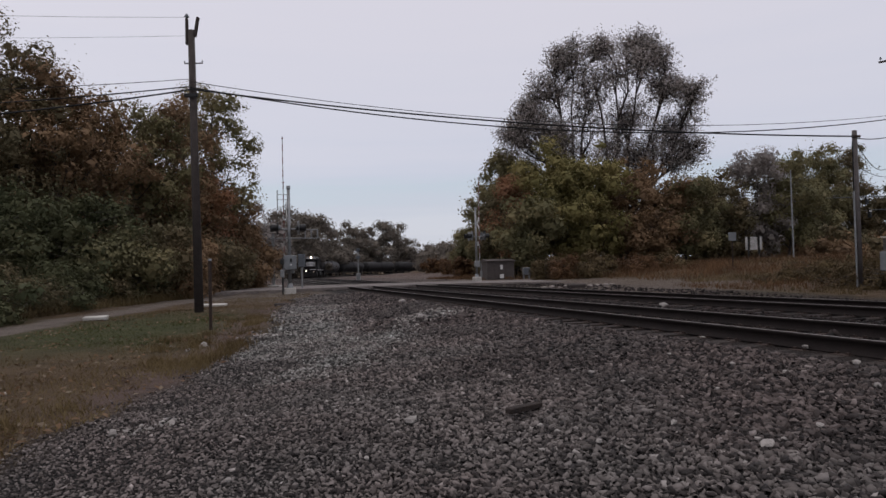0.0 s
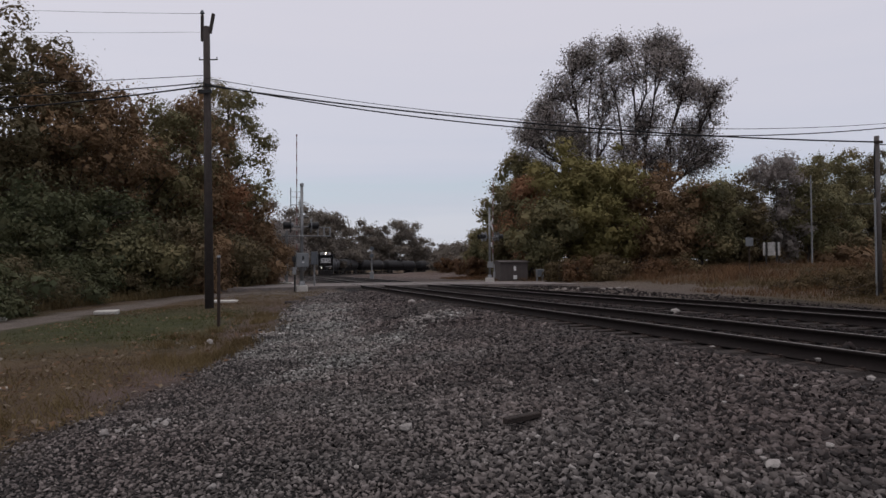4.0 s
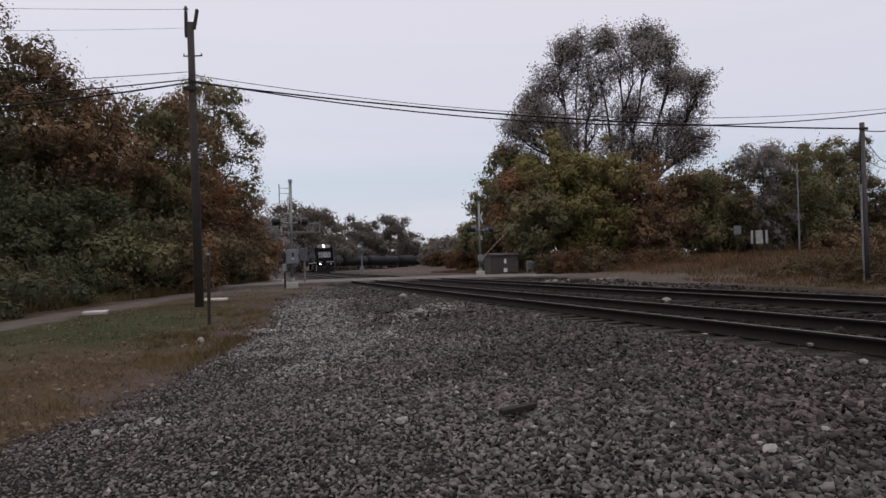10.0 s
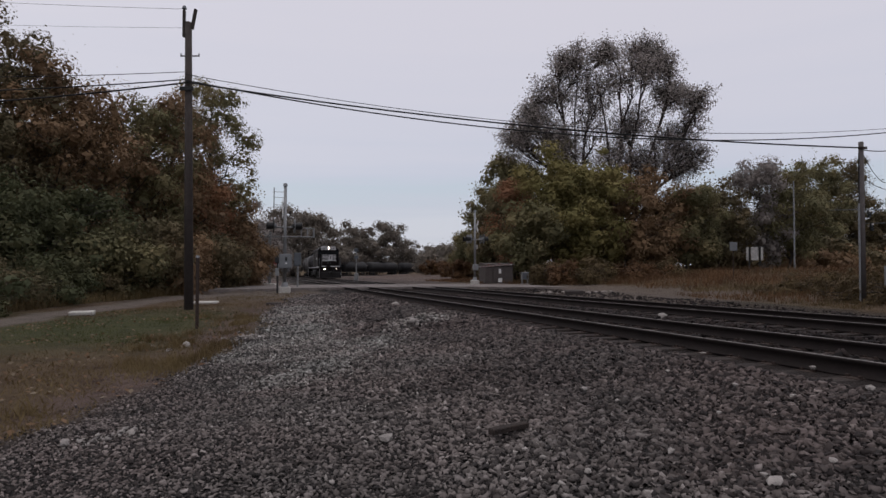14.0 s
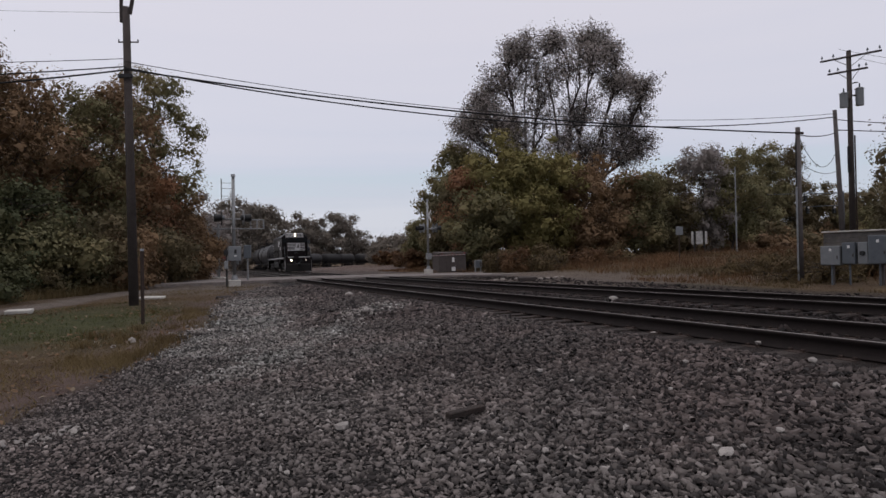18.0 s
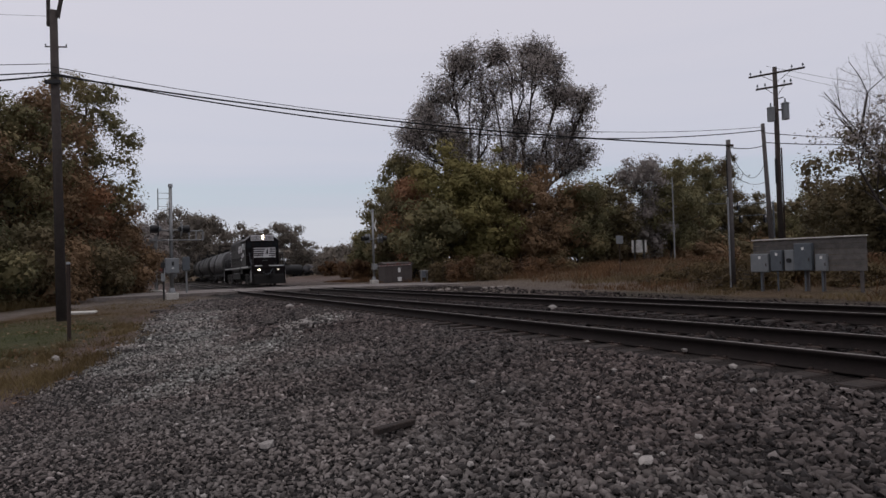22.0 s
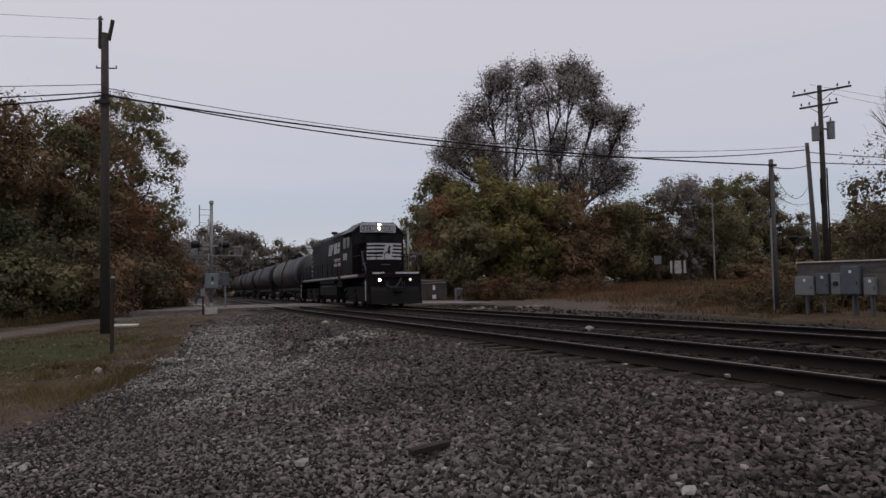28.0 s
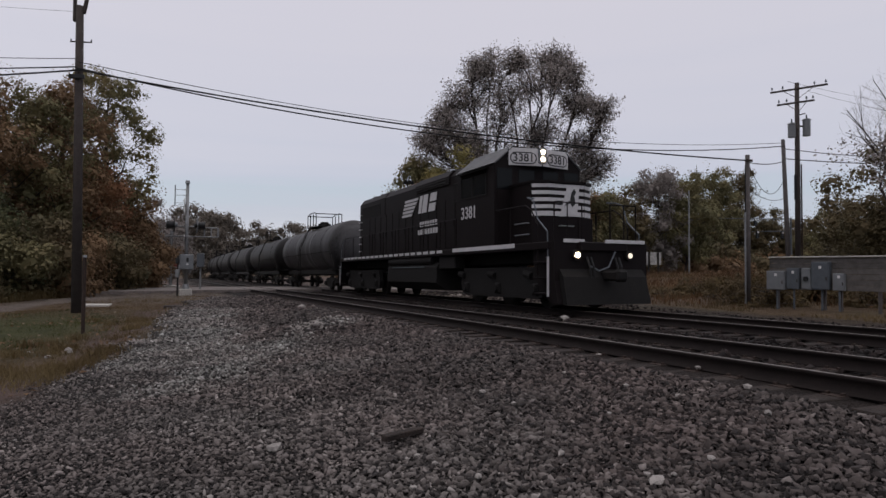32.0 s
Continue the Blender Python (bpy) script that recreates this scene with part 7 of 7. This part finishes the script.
streaked(M_TANK_GREY)
loco = engine()
car_a = tank_car(M_TANK_GREY, "dusty grey-black railway tank car with a railed dome", (-5.2, -2.6, 2.6, 5.2))
spin = list(WHEELS)
WHEELS.clear()
car_b = tank_car(M_TANK, "black railway tank car with a railed dome", (-5.2, 5.2))
cars = [car_a, car_b]
for i in range(11):
    cars.append(copy_thing(car_a if i == 6 else car_b, Matrix()))

# engine's front along the line: seconds, metres back
RUN = np.polyfit((0, 9, 13, 19, 23, 28, 32), (131.7, 98.38, 82.64, 58.11, 41.68, 18.56, 0.0), 3)


def on_line(sm, half):
    """The pose of a vehicle whose middle is sm back, standing on two bogies half a length apart."""
    a, _ = line(sm - half)
    b, _ = line(sm + half)
    m = (a + b) / 2
    d = a - b
    return pose(m.x, m.y, m.z, 0, -math.degrees(math.atan2(d.z, math.hypot(d.x, d.y))), math.degrees(math.atan2(d.y, d.x)))


# ---- dry grass, weeds and brush ----
def blades(name, x, y, h, w, seed, material, label, lean=0.35):
    rng = np.random.RandomState(seed)
    n = len(x)
    z = ground_z(x, y) - 0.02
    a = rng.rand(n) * 2 * np.pi
    side = np.stack([np.cos(a), np.sin(a), 0 * a], 1) * (w * (0.6 + 0.8 * rng.rand(n)))[:, None] * 0.5
    tip = np.stack([rng.normal(size=n) * lean * h, rng.normal(size=n) * lean * h, h], 1)
    p = np.stack([x, y, z], 1)
    mid = p + tip * np.array([0.35, 0.35, 0.6])
    v = np.stack([p - side, p + side, mid + side * 0.7, mid - side * 0.7, p + tip], 1).reshape(-1, 3)
    b = np.arange(n)[:, None] * 5
    f = np.concatenate([b + np.array([0, 1, 2]), b + np.array([0, 2, 3]), b + np.array([3, 2, 4])])
    return tagged(mesh_np(name, v, f, material), label, "grass", kind="stuff")


def lawn():
    rng = np.random.RandomState(41)
    n = 140000
    y = 4.5 + 32 * rng.rand(n) ** 1.5
    x = rng.uniform(-19, -3.2, n)
    s, d = near_line(x, y)
    g = gravel_mask(x, y)
    lane = road_gap(x, y)
    keep = (g < 0.5) & (lane > 1.5) & (x > -0.72 * y - 4) & (x > -14.5) & ~((s > CROSS_A - 1) & (d < 14)) & (rng.rand(n) < 0.45 + 0.55 * fbm(x, y, 50, 1.3))
    x, y = x[keep], y[keep]
    green = np.hypot((x + 9.0) / 3.8, (y - 19.5) / 5.4) + 0.4 * fbm(x, y, 51, 1.2) < 1
    h = 0.04 + 0.09 * rng.rand(len(x)) ** 2
    blades("grass", x[~green], y[~green], h[~green], 0.015, 42, M_GRASS_DRY, "short dry tan grass", 0.8)
    blades("grass", x[green], y[green], h[green] * 0.9, 0.015, 43, M_GRASS_GREEN, "short green grass beside the lane", 0.6)
    # fallen leaves, and tussocks along the gravel's edge
    n = 5200
    ly = 4.8 + 20 * rng.rand(n) ** 1.4
    lx = rng.uniform(-12, -3.2, n)
    k = (gravel_mask(lx, ly) < 0.6) & (road_gap(lx, ly) > 1.2) & (rng.rand(n) < 0.35 + 0.9 * fbm(lx, ly, 56, 1.6))
    c = np.stack([lx[k], ly[k], ground_z(lx[k], ly[k]) + 0.03], 1)
    for sel, mt, lab in ((rng.rand(k.sum()) < 0.7, M_LITTER, "scattered brown fallen leaves on the dry grass"), (None, M_LITTER_PALE, "scattered pale fallen leaves on the dry grass")):
        if sel is None:
            sel = ~last
        last = sel
        v, f = leaf_cards(c[sel], 0.05 + 0.06 * rng.rand(sel.sum()), rng, np.tile((0.0, 0.0, 1.0), (sel.sum(), 1)))
        tagged(mesh_np("fallen_leaves", v, f, mt), lab, "leaves", kind="stuff")
    tx_, ty_ = [], []
    for i in range(46):
        cy = 5.5 + 16 * rng.rand()
        cx = np.interp(cy, EDGE_Y, EDGE_X) - 0.25 - 1.9 * rng.rand() ** 1.8
        m = rng.randint(50, 170)
        tx_.append(cx + rng.normal(size=m) * 0.13)
        ty_.append(cy + rng.normal(size=m) * 0.16)
    tx_, ty_ = np.concatenate(tx_), np.concatenate(ty_)
    blades("grass", tx_, ty_, 0.08 + 0.16 * rng.rand(len(tx_)), 0.012, 58, M_GRASS_DRY, "tussocks of dry tan grass beside the gravel", 0.55)
    # tall straw along the wood's edge
    n = 26000
    t = rng.rand(n)
    yy = 8 + 42 * t
    xx = np.interp(yy, [p[1] for p in ROAD] + [60], [p[0] for p in ROAD] + [-16]) - 2.0 - 2.6 * rng.rand(n) ** 1.4 - np.clip((yy - 34) * 0.25, 0, 4)
    s, d = near_line(xx, yy)
    k = (rng.rand(n) < 0.6 + 0.6 * fbm(xx, yy, 52, 2.0)) & (road_gap(xx, yy) > 1.8) & ~((s > CROSS_A - 1) & (s < CROSS_B + 1) & (d < 15))
    k &= xx > np.interp(yy, [p[1] for p in ROAD] + [60], [p[0] for p in ROAD] + [-16]) - 3.2 - np.clip((yy - 30) * 0.2, 0, 4)
    tan = k & (rng.rand(n) < 0.25 + 0.75 * smooth(26, 34, yy))
    dull = k & ~tan & (rng.rand(n) < 0.6)
    blades("grass", xx[tan], yy[tan], 0.12 + 0.5 * rng.rand(tan.sum()) ** 1.5, 0.03, 44, M_GRASS_DRY, "pale straw along the wood's edge", 0.45)
    blades("weeds", xx[dull], yy[dull], 0.1 + 0.4 * rng.rand(dull.sum()) ** 1.5, 0.03, 49, M_WEED_TAN, "dull brown weeds along the wood's edge", 0.5)


def weeds():
    rng = np.random.RandomState(45)
    n = 95000
    s = rng.uniform(-26, 62, n)
    d = -9.2 - 24 * rng.rand(n) ** 1.3
    th = np.interp(s, S, TH)
    x, y = np.interp(s, S, TX) + d * np.sin(th), np.interp(s, S, TY) - d * np.cos(th)
    lot = (s > 14) & (s < 42) & (d > -12.6 - 1.6 * fbm(x, y, 54, 3.0))
    board_gap = (np.hypot(x - 16.8, y - 22.2) < 2.2)
    k = ~lot & ~board_gap & (y > 4) & (rng.rand(n) < 0.55 + 0.6 * fbm(x, y, 53, 2.4))
    x, y, d = x[k], y[k], d[k]
    tall = 0.24 + 0.34 * np.clip((-d - 9.5) / 6, 0, 1)
    h = tall * (0.5 + 0.7 * rng.rand(len(x)))
    rust = fbm(x, y, 55, 5.0) + 0.25 * rng.normal(size=len(x)) > 0.0
    blades("weeds", x[rust], y[rust], h[rust], 0.03, 46, M_GRASS_RUST, "tall rust-brown weeds on the bank", 0.55)
    blades("weeds", x[~rust], y[~rust], h[~rust] * 0.7, 0.03, 47, M_WEED_TAN, "dry tan weeds on the bank", 0.6)


lawn()
weeds()
for i, (px, dist, top, wide) in enumerate(((965, 54, 458, 3.0), (1000, 52, 450, 3.5), (1060, 50, 455, 3.5), (1130, 52, 452, 3.5), (1190, 54, 455, 3.0), (770, 120, 462, 6), (800, 100, 462, 5), (825, 85, 462, 4))):
    x, y, h = spot(px, dist, top)
    tree(x, y, max(h, 1.0), wide, 2600, 0.14 if dist < 60 else 0.3, M_GRASS_RUST if i % 2 or dist > 60 else M_WEED_TAN, 200 + i, 0.02, "low brown brush on the bank", 20, 6, 0.35, category="shrub", name="shrub")

# low dry bushes among the weeds
rng_k = np.random.RandomState(48)
for i in range(34):
    s_, d_ = rng_k.uniform(-12, 12), -10.2 - 9 * rng_k.rand() ** 1.2
    p_, _ = line(s_, d_)
    if math.hypot(p_.x - 16.8, p_.y - 22.2) < 3.2:
        continue
    tree(p_.x, p_.y, 0.55 + 0.5 * rng_k.rand(), 1.8 + 1.6 * rng_k.rand(), 1500, 0.085, M_GRASS_RUST if s_ < 1.5 else M_WEED_TAN, 250 + i, 0.02,
         "low rust-brown bush on the bank" if s_ < 1.5 else "low tan bush on the bank", 16, 5, 0.2, category="shrub", name="shrub")


# ---- ties: those near the eye one by one, the rest of the line in one piece ----
def tie_bmesh():
    bm = B()
    box(bm, (0, 0, -0.245), (0.23, 2.6, 0.15), bev=0.012)
    return bm


for tk, off in TRACKS:
    bm = tie_bmesh()
    me = bpy.data.meshes.new("tie")
    bm.to_mesh(me)
    bm.free()
    me.materials.append(M_TIE)
    pl_bm = B()
    for sd in (-1, 1):
        box(pl_bm, (0, sd * GAUGE / 2, -0.171), (0.2, 0.36, 0.014))
        for a, b in ((-0.07, -0.11), (0.07, 0.11), (0.07, -0.11), (-0.07, 0.11)):
            box(pl_bm, (a, sd * GAUGE / 2 + b, -0.155), (0.03, 0.035, 0.03))
    pm = bpy.data.meshes.new("tie_plate")
    pl_bm.to_mesh(pm)
    pl_bm.free()
    pm.materials.append(M_STEEL)
    rng = random.Random(int(off * 10) + 5)
    s = -22.0
    while s < CROSS_A:
        p, th = line(s, off)
        tie = new("tie", me)
        tie.parent = tk
        tie.matrix_basis = pose(p.x, p.y, p.z + rng.uniform(-0.012, 0.004), 0, 0, math.degrees(th) + rng.uniform(-1.2, 1.2))
        if s < 18:
            tp = new("tie_plate", pm)
            tp.parent = tie
        s += 0.545 + rng.uniform(-0.015, 0.015)
    v, f, n = [], [], 0
    s = CROSS_B
    c8 = np.array([[x, y, z] for x in (-0.115, 0.115) for y in (-1.3, 1.3) for z in (-0.32, -0.172)])
    while s < 200:
        p, th = line(s, off)
        r = np.array([[math.cos(th), -math.sin(th), 0], [math.sin(th), math.cos(th), 0], [0, 0, 1]])
        v.append(c8 @ r.T + np.array(p))
        f.append(CUBE + n)
        n += 8
        s += 0.545
    rest = mesh_np("tie_row", np.concatenate(v), np.concatenate(f), M_TIE, tk)
    tagged(rest, kind="stuff")


# ---- what moves: the train, its nearest wheels, the gate arms ----
def motions():
    times = [i * 1.0 for i in range(33)]
    for k, car in enumerate([loco] + cars):
        back = 9.95 if k == 0 else 29.55 + 18.45 * (k - 1)
        walk(car, [(t, on_line(float(np.polyval(RUN, t)) + back, 6.6)) for t in times])
    run0 = float(np.polyval(RUN, 0))
    for ob, x, r in spin:
        walk(ob, [(i * 0.1, pose(x, 0, r, 0, math.degrees((run0 - float(np.polyval(RUN, i * 0.1))) / r), 0)) for i in range(321)])
    swing = ((0, 88.5), (4.6, 88.5), (5.6, 80), (7, 60), (8, 44), (9, 29), (10, 19), (11, 12.5), (13, 5.5), (14.5, 0.5), (32, 0.5))
    for arm, yaw, z in ((ARM_L, ARM_YAW_L, 1.45), (ARM_R, ARM_YAW_R, 1.5)):
        walk(arm, [(t, pose(0, 0, z, 0, 0, yaw) @ pose(0.0, 0.28, 0, 0, -a, 0)) for t, a in swing])


motions()
